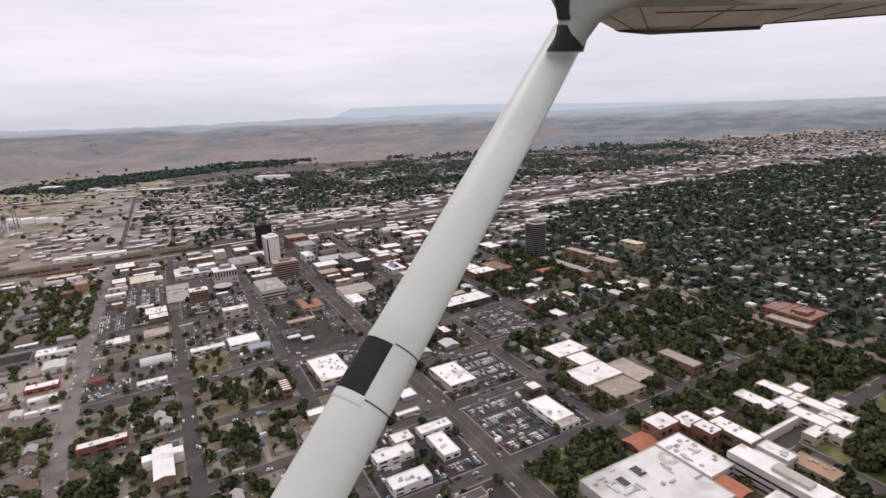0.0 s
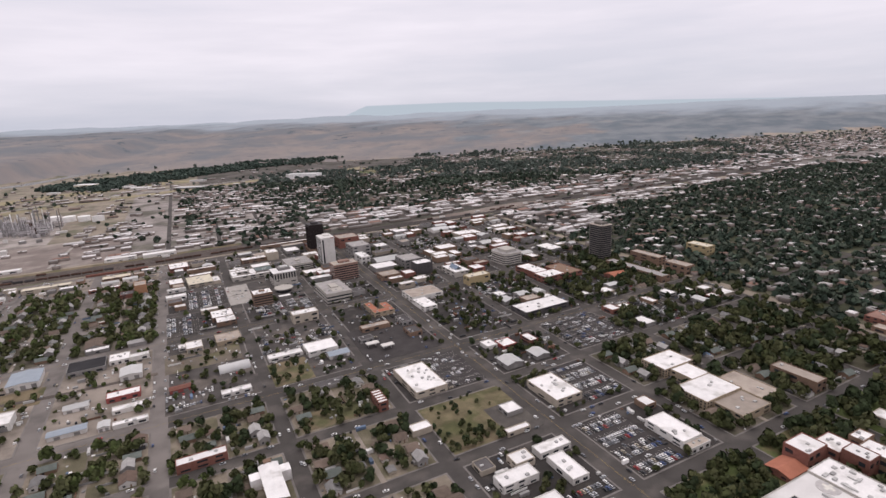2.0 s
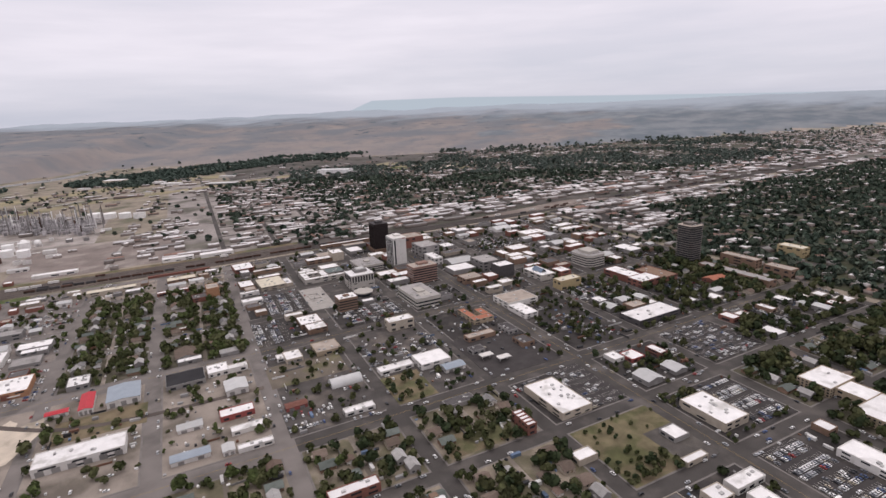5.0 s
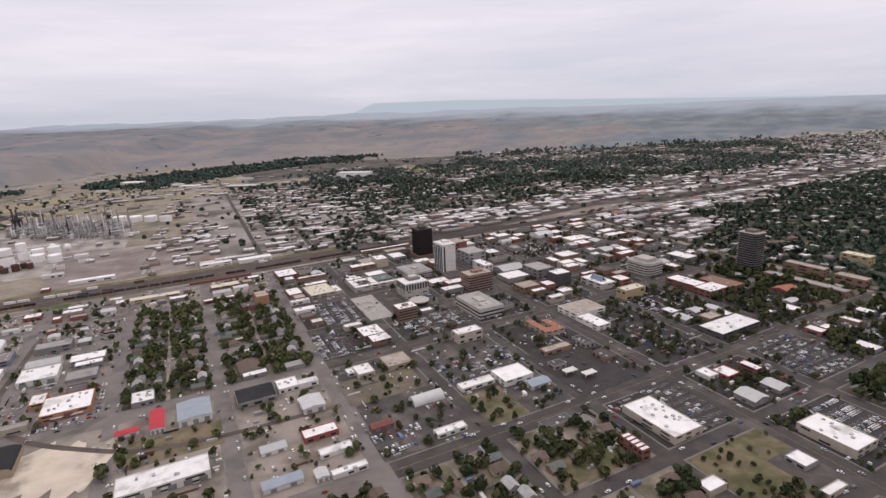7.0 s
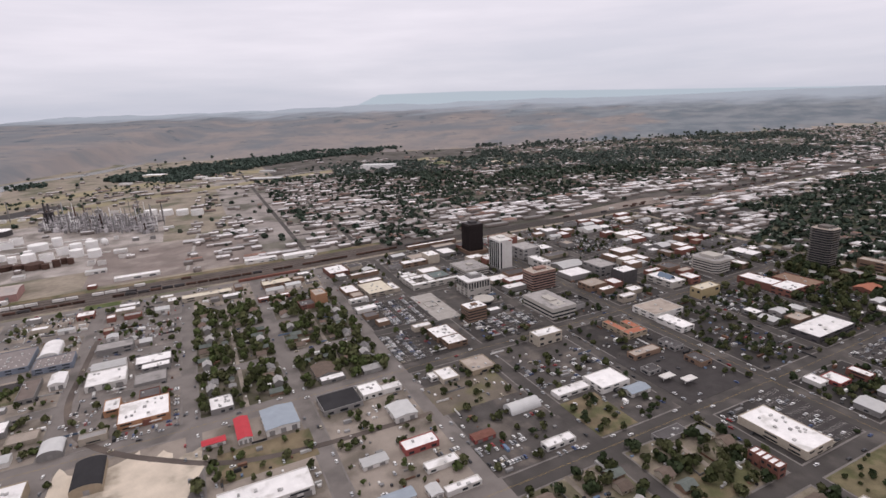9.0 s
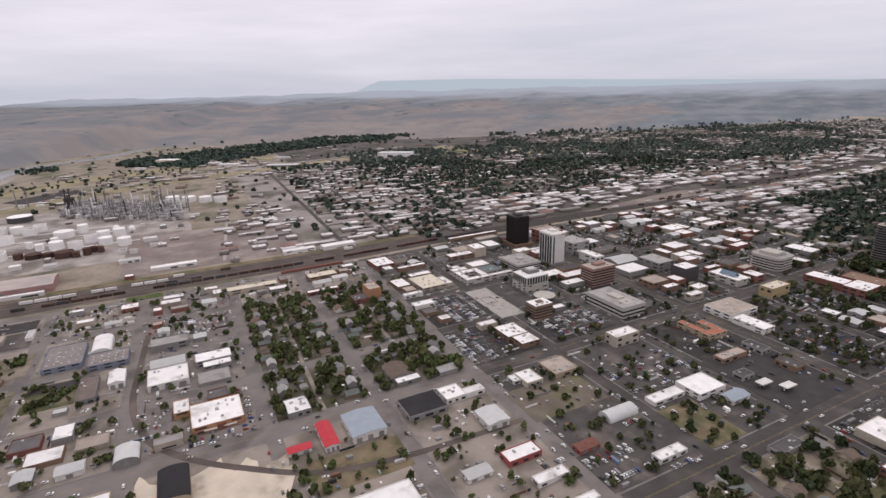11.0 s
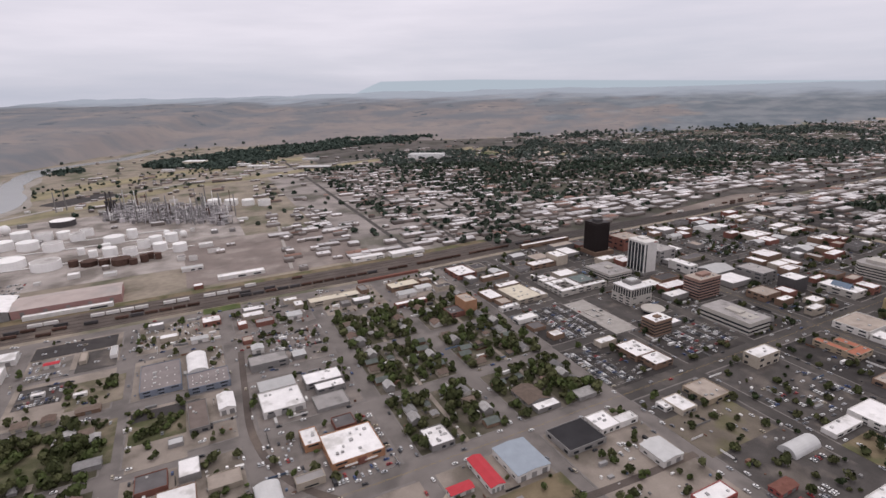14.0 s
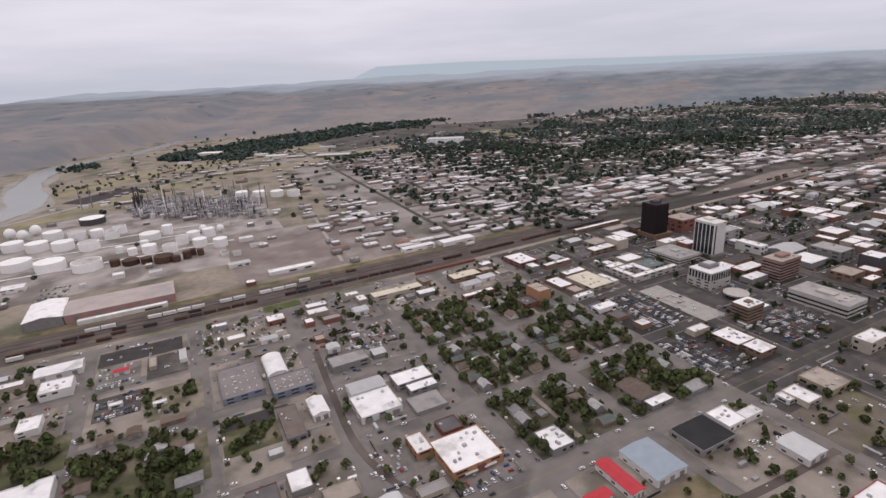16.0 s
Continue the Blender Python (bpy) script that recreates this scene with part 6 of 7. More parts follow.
# ---- refinery ----
ref_rng = random.Random(21)
col_mesh = []
for k in range(5):
    bm = bmesh.new()
    bmesh.ops.create_cone(bm, cap_ends=True, segments=10, radius1=1, radius2=0.9, depth=1, matrix=Matrix.Translation((0, 0, 0.5)))
    for q in range(3):
        bmesh.ops.create_cone(bm, cap_ends=True, segments=10, radius1=1.5, radius2=1.5, depth=0.02, matrix=Matrix.Translation((0, 0, 0.3 + 0.22 * q + 0.03 * k)))
    me = bpy.data.meshes.new("column")
    bm.to_mesh(me)
    bm.free()
    me.materials.append((PIPE, GREY_WALL, UNIT, TANK_WHITE, RUST)[k])
    col_mesh.append(me)


def ref_place():
    u, w = ref_rng.random(), ref_rng.random()
    return -530 + 200 * u + ref_rng.uniform(-10, 10) + 20 * w, 1575 - 150 * u + 120 * w


for k in range(110):
    x, y = ref_place()
    c = link("process_column", col_mesh[ref_rng.choice((0, 0, 0, 1, 2, 3, 4))], None)
    r = ref_rng.uniform(0.6, 1.5)
    c.location, c.scale = (*plot(x, y), 0), (r, r, ref_rng.choice((12, 15, 19, 24, 32, 42)) * ref_rng.uniform(0.8, 1.2))
    tagged(c, "slender grey steel process column with platforms", "column", "columns of the refinery")
for k in range(72):
    x, y = ref_place()
    w, d, h = ref_rng.uniform(7, 20), ref_rng.uniform(6, 15), ref_rng.uniform(6, 19)
    rk = thing("pipe_rack", x, y, "open steel frame of pipes and decks", "pipe rack", "racks of the refinery")
    v, f = [], []
    for sx in (-1, 0, 1):
        for sy in (-1, 1):
            box_faces(v, f, sx * w / 2 - 0.25, sy * d / 2 - 0.25, 0, sx * w / 2 + 0.25, sy * d / 2 + 0.25, h)
    link("frame", mesh_of("frame", v, f), ref_rng.choice((PIPE, PIPE, RUST, UNIT)), rk)
    for q in range(2):
        block("deck", 0, 0, h * (q + 1) / 2 - 0.4, w + 0.6, d + 0.6, 0.4, PIPE, rk)
    for q in range(1):
        block("vessel", ref_rng.uniform(-2, 2), ref_rng.uniform(-2, 2), h * q / 3, w * 0.5, 2, 2.4, ref_rng.choice((TANK_WHITE, PIPE, RUST)), rk)
v, f = [], []
for k in range(900):
    x, y = ref_place()
    gx, gy = plot(x, y)
    kind = ref_rng.random()
    if kind < 0.45:
        r, h = ref_rng.uniform(0.25, 0.7), ref_rng.uniform(6, 26)
        box_faces(v, f, gx - r, gy - r, 0, gx + r, gy + r, h)
    elif kind < 0.85:
        z, n = ref_rng.uniform(2, 14), ref_rng.uniform(5, 16)
        dx, dy = (n, 0.4) if ref_rng.random() < 0.5 else (0.4, n)
        box_faces(v, f, gx - dx, gy - dy, z, gx + dx, gy + dy, z + ref_rng.uniform(0.4, 1.2))
    else:
        w, d, h = ref_rng.uniform(2, 5), ref_rng.uniform(2, 5), ref_rng.uniform(3, 9)
        box_faces(v, f, gx - w, gy - d, 0, gx + w, gy + d, h)
tagged(link("pipework", mesh_of("pipework", v, f), mat("lilac_grey_steel", (0.4, 0.382, 0.39), rough=0.5, vary=0.2, per_island=0.55)), "tangled grey steel pipework of the refinery", "pipework", kind="stuff")
ck = thing("coker_structure", -521, 1640, "dark rusty coke drum structure with derricks", "refinery unit")
SOOT = mat("sooty_steel", (0.075, 0.068, 0.07), vary=0.25, scale=0.2)
for q in (-7, 0, 7):
    block("drum", q, 0, 0, 5.4, 9, 30, SOOT, ck)
for q in (8, 18, 29):
    block("drum_deck", 0, 0, q, 22, 15, 0.8, SOOT, ck)
for q in (-6, 2):
    block("derrick", q, 0, 29.8, 3, 3, 20, SOOT, ck)
for x, y, h in ((-628, 1720, 46), (-612, 1735, 50), (-348, 1560, 52), (-365, 1480, 48), (-430, 1500, 44), (-470, 1530, 42), (-300, 1490, 46)):
    c = link("chimney_stack", col_mesh[1], None)
    c.location, c.scale = (*plot(x, y), 0), (1.2, 1.2, h)
    tagged(c, "tall pale steel chimney stack", "chimney", "stacks of the refinery")
for k in range(40):
    x, y = ref_rng.uniform(-700, -300), ref_rng.uniform(1210, 1750)
    w, d = ref_rng.uniform(6, 22), ref_rng.uniform(5, 14)
    if free(x, y, x + w, y + d, 3):
        flat_building(x, y, x + w, y + d, ref_rng.uniform(3, 7), ref_rng.choice((WHITE_WALL, GREY_WALL)), ref_rng.choice((WHITE_ROOF, METAL_ROOF, GREY_ROOF)), "plain refinery shed with a flat roof", "shed", "refinery_shed", 0, False, "sheds of the refinery")
for x0, y0, x1, y1 in ((-700, 1310, -380, 1312), (-700, 1394, -420, 1396), (-640, 1440, -420, 1442)):
    slab("pipeline", x0, y0, x1, y1, 0.6, 1.6, TANK_WHITE, "long pale pipeline between tanks", "pipeline", kind="")
slab("ground_patch", -720, 1200, -300, 1640, -0.2, 0.12, GRAVEL, "bare gravel ground of the tank farm", "ground")
ribbon("ground_patch", smooth_line([(-900, 1480), (-700, 1660), (-450, 1850), (-150, 1950), (200, 2050)]), [60] * 33, 0.2, STRAW, "belt of dry grass beyond the refinery", "ground")
ribbon("ground_patch", smooth_line([(-760, 1900), (-560, 2060), (-300, 2160), (0, 2230)]), [110] * 25, 0.21, STRAW, "belt of dry grass towards the river", "ground")
ribbon("far_road", smooth_line([(-900, 1560), (-640, 1760), (-400, 1935), (-120, 2030), (300, 2110)]), [12] * 33, 0.3, CONCRETE, "pale far-off road", "road")
ribbon("ground_patch", smooth_line([(-655, 1800), (-600, 1850), (-540, 1890)]), [60, 70, 80, 80, 80, 80, 80, 80, 80, 80, 80, 80, 80, 80, 70, 60, 40], 0.33, DARKLOT, "dark coal yard near the river", "ground")
ribbon("far_road", [(-262, 1120), (-250, 1260), (-235, 1420)], [5, 5, 5], 0.32, CONCRETE, "narrow pale road across an empty yard", "road")
slab("ground_patch", -395, 1110, -150, 1330, -0.2, 0.13, mat("mauve_brown_dirt", (0.205, 0.172, 0.158), vary=0.25, scale=0.03, stain=(0.28, 0.245, 0.225), stain_at=0.57), "wide empty gravel yard", "ground")
slab("ground_patch", -380, 1012, -340, 1028, -0.2, 0.28, LAWN, "bright green strip of lawn", "ground")

# ---- trains ----
tr_rng = random.Random(31)


def rail_car(x, y, kind):
    colour, label, h = {"box": (WHITE_WALL, "white freight box wagon", 4.2), "coal": (RUST, "dark open freight wagon", 3.2), "tank": (DARK_WALL, "black tank wagon", 3.6)}[kind]
    t = thing("rail_wagon", x, y, label + " standing on the track", "rail wagon", "wagons in the rail yard", 0.45)
    block("body", 0, 0, 0.7, 13.5, 2.8, h - 0.7, colour, t)
    for q in (-4.6, 4.6):
        block("bogie", q, 0, 0, 2.4, 1.9, 0.7, RUBBER, t)


for y, x0, x1, kinds, odds in ((1036, -1000, -500, ("coal", "box"), 0.2), (1046, -900, 150, ("coal", "coal", "coal", "tank"), 0.8), (1056, -900, -300, ("coal", "tank"), 0.3), (1066, -560, -330, ("box",), 0.8), (1076, -760, 30, ("coal", "box", "tank"), 0.12), (1046, 500, 1200, ("coal", "tank"), 0.35), (1056, 400, 1300, ("coal", "box"), 0.3)):
    x = x0
    while x < x1:
        if tr_rng.random() < odds:
            rail_car(x, y, tr_rng.choice(kinds))
        x += 14.6

# ---- the far town: streets, roofs and trees to the foot of the hills ----
far_rng = random.Random(41)


def in_wedge(x, y):
    """The bare triangle of ground where the tracks part."""
    x, y = plot(x, y)
    return 400 < x < 850 and 1095 < y < min(1123 + (x - 415) * 0.172, 1181 + (850 - x) * 0.75) + 12


def density(x, y):
    """Chance of a tree and of a building in a cell."""
    f, l = lie(x, y)
    wild = noise.noise(Vector((x / 160, y / 160, 1)))
    if y < 1018 and x < 556 and x > -640 or 1018 <= y <= (1100 if x < 40 else 1068) or in_wedge(x, y):
        return 0, 0
    if x < -640 and y > 1300:
        return 0.01, 0.0
    if x < -640 or y < 90:
        return 0.15, 0.25
    if l > 1120 + 120 * wild and f > 1780 + 260 * wild:
        return 0.2 + 0.4 * wild, 0.6
    if y < 1018:
        if y > 780 + 60 * wild and x < 740 or y > 915 and x < 1050 or y > 975 and x < 1900:
            return 0.2, 0.75
        return 0.86 + 0.3 * wild, 0.42
    if x < -140 and y < 1750:
        return (0.1, 0.5 if y < 1480 else 0.2) if x > -250 + 50 * wild else (0.02, 0.03)
    if x < -60 and y < 2250:
        return 0.03 + 0.18 * wild, 0.12
    if -140 <= x < 120 + 120 * wild and y < 1900:
        return 0.4 + 0.5 * wild, 0.55
    if x > 250 and y < 1190 + 60 * wild:
        return 0.12, 0.55
    if y < 1260 + 90 * wild:
        return 0.45 + 0.5 * wild, 0.7
    if x < 330 + 100 * wild and y < 1950:
        return 0.62 + 0.5 * wild, 0.55
    if f < 2050 + 250 * wild and x > 190:
        return 0.6 + 0.6 * wild, 0.5
    if l < -300:
        return 0.04, 0.03
    if f < 2450:
        return 0.36 + 0.9 * wild, 0.36
    return 0.42 + 1.2 * wild, 0.12


FAR_ROOFS = {"white": ([], []), "grey": ([], []), "brown": ([], [])}
step = 17.5
for i in range(-72, 214):
    for j in range(-12, 208):
        x, y = i * step + far_rng.uniform(-8, 8), 90 + j * step + far_rng.uniform(-8, 8)
        f, l = lie(x, y)
        if f < -50 or f > 3200 or l < -1500 - 0.2 * f and f > 1900 or abs(l + 300) > 0.95 * f + 500:
            continue
        if ground_z(*plot(x, y)) > 10:
            continue
        pt, pb = density(x, y)
        if not free(x - 2, y - 2, x + 2, y + 2, 2):
            continue
        on_street = (x % 90 < 9) or (y % 88 < 8)
        if far_rng.random() < pb and not on_street:
            corridor = x > 250 and 930 < y < 1260
            big = far_rng.random() < (0.7 if corridor else 0.12 if x < -260 and y > 1018 else 0.5 if x < 320 and y > 1018 else 0.42 if pt < 0.4 else 0.06)
            w, d = (far_rng.uniform(16, 38), far_rng.uniform(9, 18)) if big else (far_rng.uniform(8, 15), far_rng.uniform(7, 12))
            if corridor and big:
                w, d = w * 1.35, d * 1.2
            h = far_rng.uniform(3.5, 6.5)
            kind = far_rng.choices(("white", "grey", "brown"), (0.6, 0.27, 0.13) if pt < 0.4 else (0.45, 0.35, 0.2))[0]
            v, q = FAR_ROOFS[kind]
            gx, gy = plot(x, y)
            box_faces(v, q, gx - w / 2, gy - d / 2, -2, gx + w / 2, gy + d / 2, h)
            if far_rng.random() < 0.5:
                box_faces(v, q, gx - w * 0.2, gy - d * 0.2, h - 0.1, gx - w * 0.2 + 2.5, gy - d * 0.2 + 2, h + 1.0)
        for _ in range(3 if pt > 0.5 else 1):
            if far_rng.random() < pt and not (on_street and far_rng.random() < 0.8):
                add_tree(x + far_rng.uniform(-9, 9), y + far_rng.uniform(-9, 9), far_rng.uniform(3.2, 6.6) * (1.0 if f < 1600 else 1.25), True)
for kind, (v, q) in FAR_ROOFS.items():
    m = {"white": mat("far_white_roofs", (0.63, 0.61, 0.615), vary=0.1, per_island=0.28, bump=0), "grey": mat("far_grey_roofs", (0.30, 0.285, 0.28), vary=0.1, per_island=0.4, bump=0), "brown": mat("far_brown_roofs", (0.21, 0.13, 0.105), vary=0.1, per_island=0.35, bump=0)}[kind]
    me = fast_mesh("distant_buildings", np.array(v), np.array(q))
    me.materials.append(m)
    me.materials.append(mat("far_walls", (0.2, 0.172, 0.158), vary=0.15, per_island=0.4, bump=0))
    me.polygons.foreach_set("material_index", np.array([0 if i % 6 == 1 else 1 for i in range(len(q))], np.int32))
    tagged(link("distant_buildings", me, None), "low far-off town buildings with %s roofs" % kind, "buildings", kind="stuff")
for x in range(-90, 1900, 90):
    slab("far_street", x, 1100, x + 8, 2250, -0.2, 0.14, ASPHALT, "grey far-off town street", "road")
for y in range(1144, 2250, 88):
    slab("far_street", -90, y, 1900, y + 8, -0.2, 0.15, ASPHALT, "grey far-off town street", "road")
for x in range(630, 1900, 90):
    slab("far_street", x, 100, x + 8, 1018, -0.2, 0.14, ASPHALT, "grey far-off town street", "road")
for y in range(88, 1000, 88):
    slab("far_street", 600, y, 1900, y + 8, -0.2, 0.15, ASPHALT, "grey far-off town street", "road")

PALEYARD = mat("pale_far_yards", (0.215, 0.195, 0.185), vary=0.3, scale=0.01, stain=(0.12, 0.115, 0.1), stain_at=0.56)
ribbon("ground_patch", [unplot(x, y) for x, y in ((1780, 960), (2080, 1100), (2450, 1250), (2850, 1400), (3250, 1560))], [90, 330, 480, 560, 520], 0.45, PALEYARD, "pale grey yards at the edge of town", "ground")
# a great white hall, a sports field and a sand heap before the hills
fh = new("white_hall")
fh.location, fh.rotation_euler[2] = (433, 2192, 0), math.atan2(-74, 102)
tagged(fh, "great long white-walled hall with a flat roof", "hall")
block("wall", 0, 0, 0, 126, 56, 17, WHITE_ROOF, fh)
block("roof", 0, 0, 17, 127, 57, 0.8, METAL_ROOF, fh)
for k in range(7):
    block("wall_seam", -54 + 18 * k, -28.1, 0, 0.8, 0.3, 16.6, UNIT, fh)
block("annex", 78, -6, 0, 28, 30, 9, GREY_WALL, fh)
sh = new("sand_heap")
sh.location = (850, 2040, 0)
tagged(sh, "pale heap of quarried sand on a field", "sand heap")
bm = bmesh.new()
bmesh.ops.create_cone(bm, cap_ends=True, segments=24, radius1=42, radius2=9, depth=10, matrix=Matrix.Translation((0, 0, 5)) @ Matrix.Diagonal((1, 0.7, 1, 1)))
for p in bm.verts:
    p.co += Vector(noise.noise_vector(p.co / 14)) * 4
part("heap", bm, SAND, sh)
ribbon("ground_patch", [unplot(700, 2420), unplot(790, 2260), unplot(860, 2120), unplot(930, 2000)], [120, 170, 160, 110], 0.35, STRAW, "tan and olive playing fields before the hills", "ground")
ribbon("ground_patch", [unplot(560, 2330), unplot(640, 2230), unplot(700, 2140)], [60, 100, 80], 0.4, LAWN, "mown green playing field", "ground")
for x, y, w, d, h, walls in ((-331, 2540, 76, 40, 14, CREAM_ROOF), (-180, 2390, 44, 20, 8, WHITE_WALL), (-140, 2320, 70, 26, 7, WHITE_WALL), (20, 2190, 110, 36, 6, GREY_WALL), (60, 2420, 60, 24, 6, WHITE_WALL), (-420, 2410, 40, 18, 6, WHITE_WALL), (-210, 2120, 26, 16, 6, CREAM_ROOF)):
    fb = new("valley_shed")
    fb.location, fb.rotation_euler[2] = (x, y, 0), radians(-30)
    tagged(fb, "pale flat-roofed shed on dry grass near the river", "shed", "sheds near the river")
    block("wall", 0, 0, 0, w, d, h, walls, fb)
    block("roof", 0, 0, h, w + 0.6, d + 0.6, 0.4, WHITE_ROOF if h > 6 else METAL_ROOF, fb)

# cottonwoods by the river, scrub on the slopes
RIVER_TREES = []
BELT = ((-480, 2570, -455, 2650), (-400, 2480, -370, 2720), (-261, 2350, -150, 2900), (-110, 2480, 60, 3020), (108, 2680, 260, 3060), (430, 2840, 520, 3110), (820, 2900, 900, 3140))
for n in range(4600):
    q = len(BELT) - 1
    t = far_rng.random() * q
    k = int(t)
    near, deep = t - k, far_rng.random()
    if deep > 0.55 and far_rng.random() < 0.25:
        continue
    ax, ay, bx, by = [u + (v - u) * near for u, v in zip(BELT[k], BELT[k + 1])]
    x, y = ax + (bx - ax) * deep + far_rng.gauss(0, 14), ay + (by - ay) * deep + far_rng.gauss(0, 14)
    if noise.noise(Vector((x / 75, y / 75, 7))) < -0.28 or math.hypot(x + 330, y - 2540) < 62:
        continue
    if ground_z(x, y) < 14:
        RIVER_TREES.append((*unplot(x, y), far_rng.uniform(5, 10)))
for _ in range(70):
    x, y = -735 + far_rng.gauss(0, 32), 2590 + far_rng.gauss(0, 40)
    RIVER_TREES.append((*unplot(x, y), far_rng.uniform(4, 7)))
for _ in range(110):
    t = far_rng.random()
    x, y = -790 + 620 * t + far_rng.gauss(0, 30), 2080 + 330 * t + far_rng.gauss(0, 70)
    FAR_TREES.append((*unplot(x, y), far_rng.uniform(2.5, 5)))


def forest(name, places, kinds, material, label):
    vs, fs, base = [], [], 0
    for n, (x, y, s) in enumerate(places):
        v, f = kinds[n % len(kinds)]
        x, y = plot(x, y)
        a = (n * 2.4) % 6.28
        c, si = math.cos(a) * s, math.sin(a) * s
        w = np.empty_like(v)
        w[:, 0], w[:, 1], w[:, 2] = v[:, 0] * c - v[:, 1] * si + x, v[:, 0] * si + v[:, 1] * c + y, v[:, 2] * s * 0.95 + ground_z(x, y) + 0.1 * s
        vs.append(w)
        fs.append(f + base)
        base += len(v)
    if vs:
        tagged(link(name, fast_mesh(name, np.concatenate(vs), np.concatenate(fs)), material), label, "trees", kind="stuff")


WET = [plot(*p) for p in RIVER]
FAR_TREES = [p for p in FAR_TREES if p[1] < 1500 or p[0] > -300 or min(math.hypot(plot(p[0], p[1])[0] - a, plot(p[0], p[1])[1] - b) for a, b in WET) > 52]
# far leaf colours are lightened and blued, haze put into the colour
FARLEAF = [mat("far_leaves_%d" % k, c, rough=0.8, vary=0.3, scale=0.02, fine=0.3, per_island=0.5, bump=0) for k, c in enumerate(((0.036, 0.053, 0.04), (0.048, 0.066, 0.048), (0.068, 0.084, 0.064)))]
TREES.sort(key=lambda p: lie(p[0], p[1])[0])
for n, (x, y, s) in enumerate(TREES[:285]):
    # western trees get the lighter crowns, extra light put into leaf colour
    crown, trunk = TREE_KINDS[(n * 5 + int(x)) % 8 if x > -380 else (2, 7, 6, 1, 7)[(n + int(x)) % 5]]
    t = thing("tree", x, y, "leafy green broad-crowned town tree", "tree", "trees of the near blocks", 0.1, (n * 77) % 360)
    t.scale = (s, s, s * 0.95)
    link("trunk", trunk, None, t)
    link("crown", crown, None, t)
rest = [p for p in TREES[285:] if p[0] > -60]
# trees to the west, drawn with lighter, lit leaf colours
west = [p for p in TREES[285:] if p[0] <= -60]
for k in range(3):
    forest("street_trees", rest[k::3], LOW_KINDS, LEAF[k], "many leafy street and yard trees")
    forest("street_trees", west[k::3], LOW_KINDS, (LEAF[1], WESTLIT, LEAF[2])[k], "lighter green street and yard trees")
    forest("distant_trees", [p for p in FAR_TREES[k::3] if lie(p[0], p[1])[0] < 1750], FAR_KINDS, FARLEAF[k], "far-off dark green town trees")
# deepest trees: paler, bluer leaf colour standing in for haze
HAZELEAF = mat("hazed_blue_green_leaves", (0.078, 0.098, 0.085), rough=0.8, vary=0.25, scale=0.02, fine=0.3, per_island=0.3, bump=0)
forest("distant_trees", [p for p in FAR_TREES if lie(p[0], p[1])[0] >= 1750], FAR_KINDS, HAZELEAF, "blue-green trees towards the hills, paled for haze")
# river belt leaves shifted towards pale blue, distance haze painted in
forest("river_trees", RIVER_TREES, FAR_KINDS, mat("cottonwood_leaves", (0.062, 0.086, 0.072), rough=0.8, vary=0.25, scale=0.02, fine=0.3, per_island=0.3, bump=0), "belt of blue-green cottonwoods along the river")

# ---- the cars ----
CARS.sort(key=lambda p: lie(p[0], p[1])[0])
for k in range(7):
    v, f = list(CAR_V), list(CAR_F)
    n = len(v)
    v += ROOF_V
    f.append((n, n + 1, n + 2, n + 3))
    me = mesh_of("body", v, f)
    me.materials.append(CARPAINT[k])
    CAR_BODY[k] = me
for x, y, a, k in CARS[:48]:
    t = thing("car", x, y, "%s car standing on asphalt" % COLOUR_NAMES[k], "car", "cars about the town", 0.18, a)
    link("body", CAR_BODY[k], None, t)
    link("windows", CABIN, None, t)
    for wx in (-1.3, 1.3):
        for wy in (-0.78, 0.78):
            w = link("wheel", WHEEL, None, t)
            w.location = (wx, wy, 0.33)
for k in range(7):
    v, f, cv, cf = [], [], [], []
    for x, y, a, kk in CARS[48:]:
        if kk != k:
            continue
        m = pose(*plot(x, y), 0.18, 0, 0, a)
        n = len(v)
        v += [m @ Vector(p) for p in CAR_V + ROOF_V]
        f += [tuple(n + i for i in q) for q in CAR_F] + [tuple(n + len(CAR_V) + i for i in (0, 1, 2, 3))]
        n = len(cv)
        cv += [m @ Vector(p) for p in CAB_V]
        cf += [tuple(n + i for i in q) for q in CAB_F]
    tagged(link("parked_cars", mesh_of("parked_cars", v, f), CARPAINT[k]), "many far parked %s cars" % COLOUR_NAMES[k], "cars", kind="stuff")
    tagged(link("parked_car_windows", mesh_of("parked_car_windows", cv, cf), GLASS), "dark windows of far parked cars", "cars", kind="stuff")


# ---- the aircraft's wing and strut, placed and shaped to fit the camera's view at the start ----
PAINTED = mat("pale_aircraft_paint", (0.47, 0.50, 0.475), rough=0.35, vary=0.05, scale=3, fine=40, stain=(0.40, 0.43, 0.40), stain_at=0.6, spec=0.5, bump=0.02)
TAPE = mat("black_tape", (0.018, 0.018, 0.02), rough=0.6, vary=0.25, scale=12, fine=90)
GRIME = mat("oily_black_grime", (0.012, 0.011, 0.01), rough=0.5, vary=0.3, scale=20, fine=120)
SEAM = mat("dark_seam", (0.09, 0.095, 0.09), rough=0.5, vary=0.1, scale=20, fine=90)
NOSE = pose(0, 0, EYE, TILT, LEAN, TURN) @ pose(0, 0, 0, 90 + ROWS[0][5], ROWS[0][6], ROWS[0][4])
CABIN_AT = Vector(ROWS[0][1:4]) * METRES
CABIN_AT = (pose(0, 0, EYE, TILT, LEAN, TURN) @ CABIN_AT)
plane = new("aircraft_wing")
plane.location = CABIN_AT
plane.rotation_mode = "QUATERNION"
plane.rotation_quaternion = NOSE.to_quaternion()
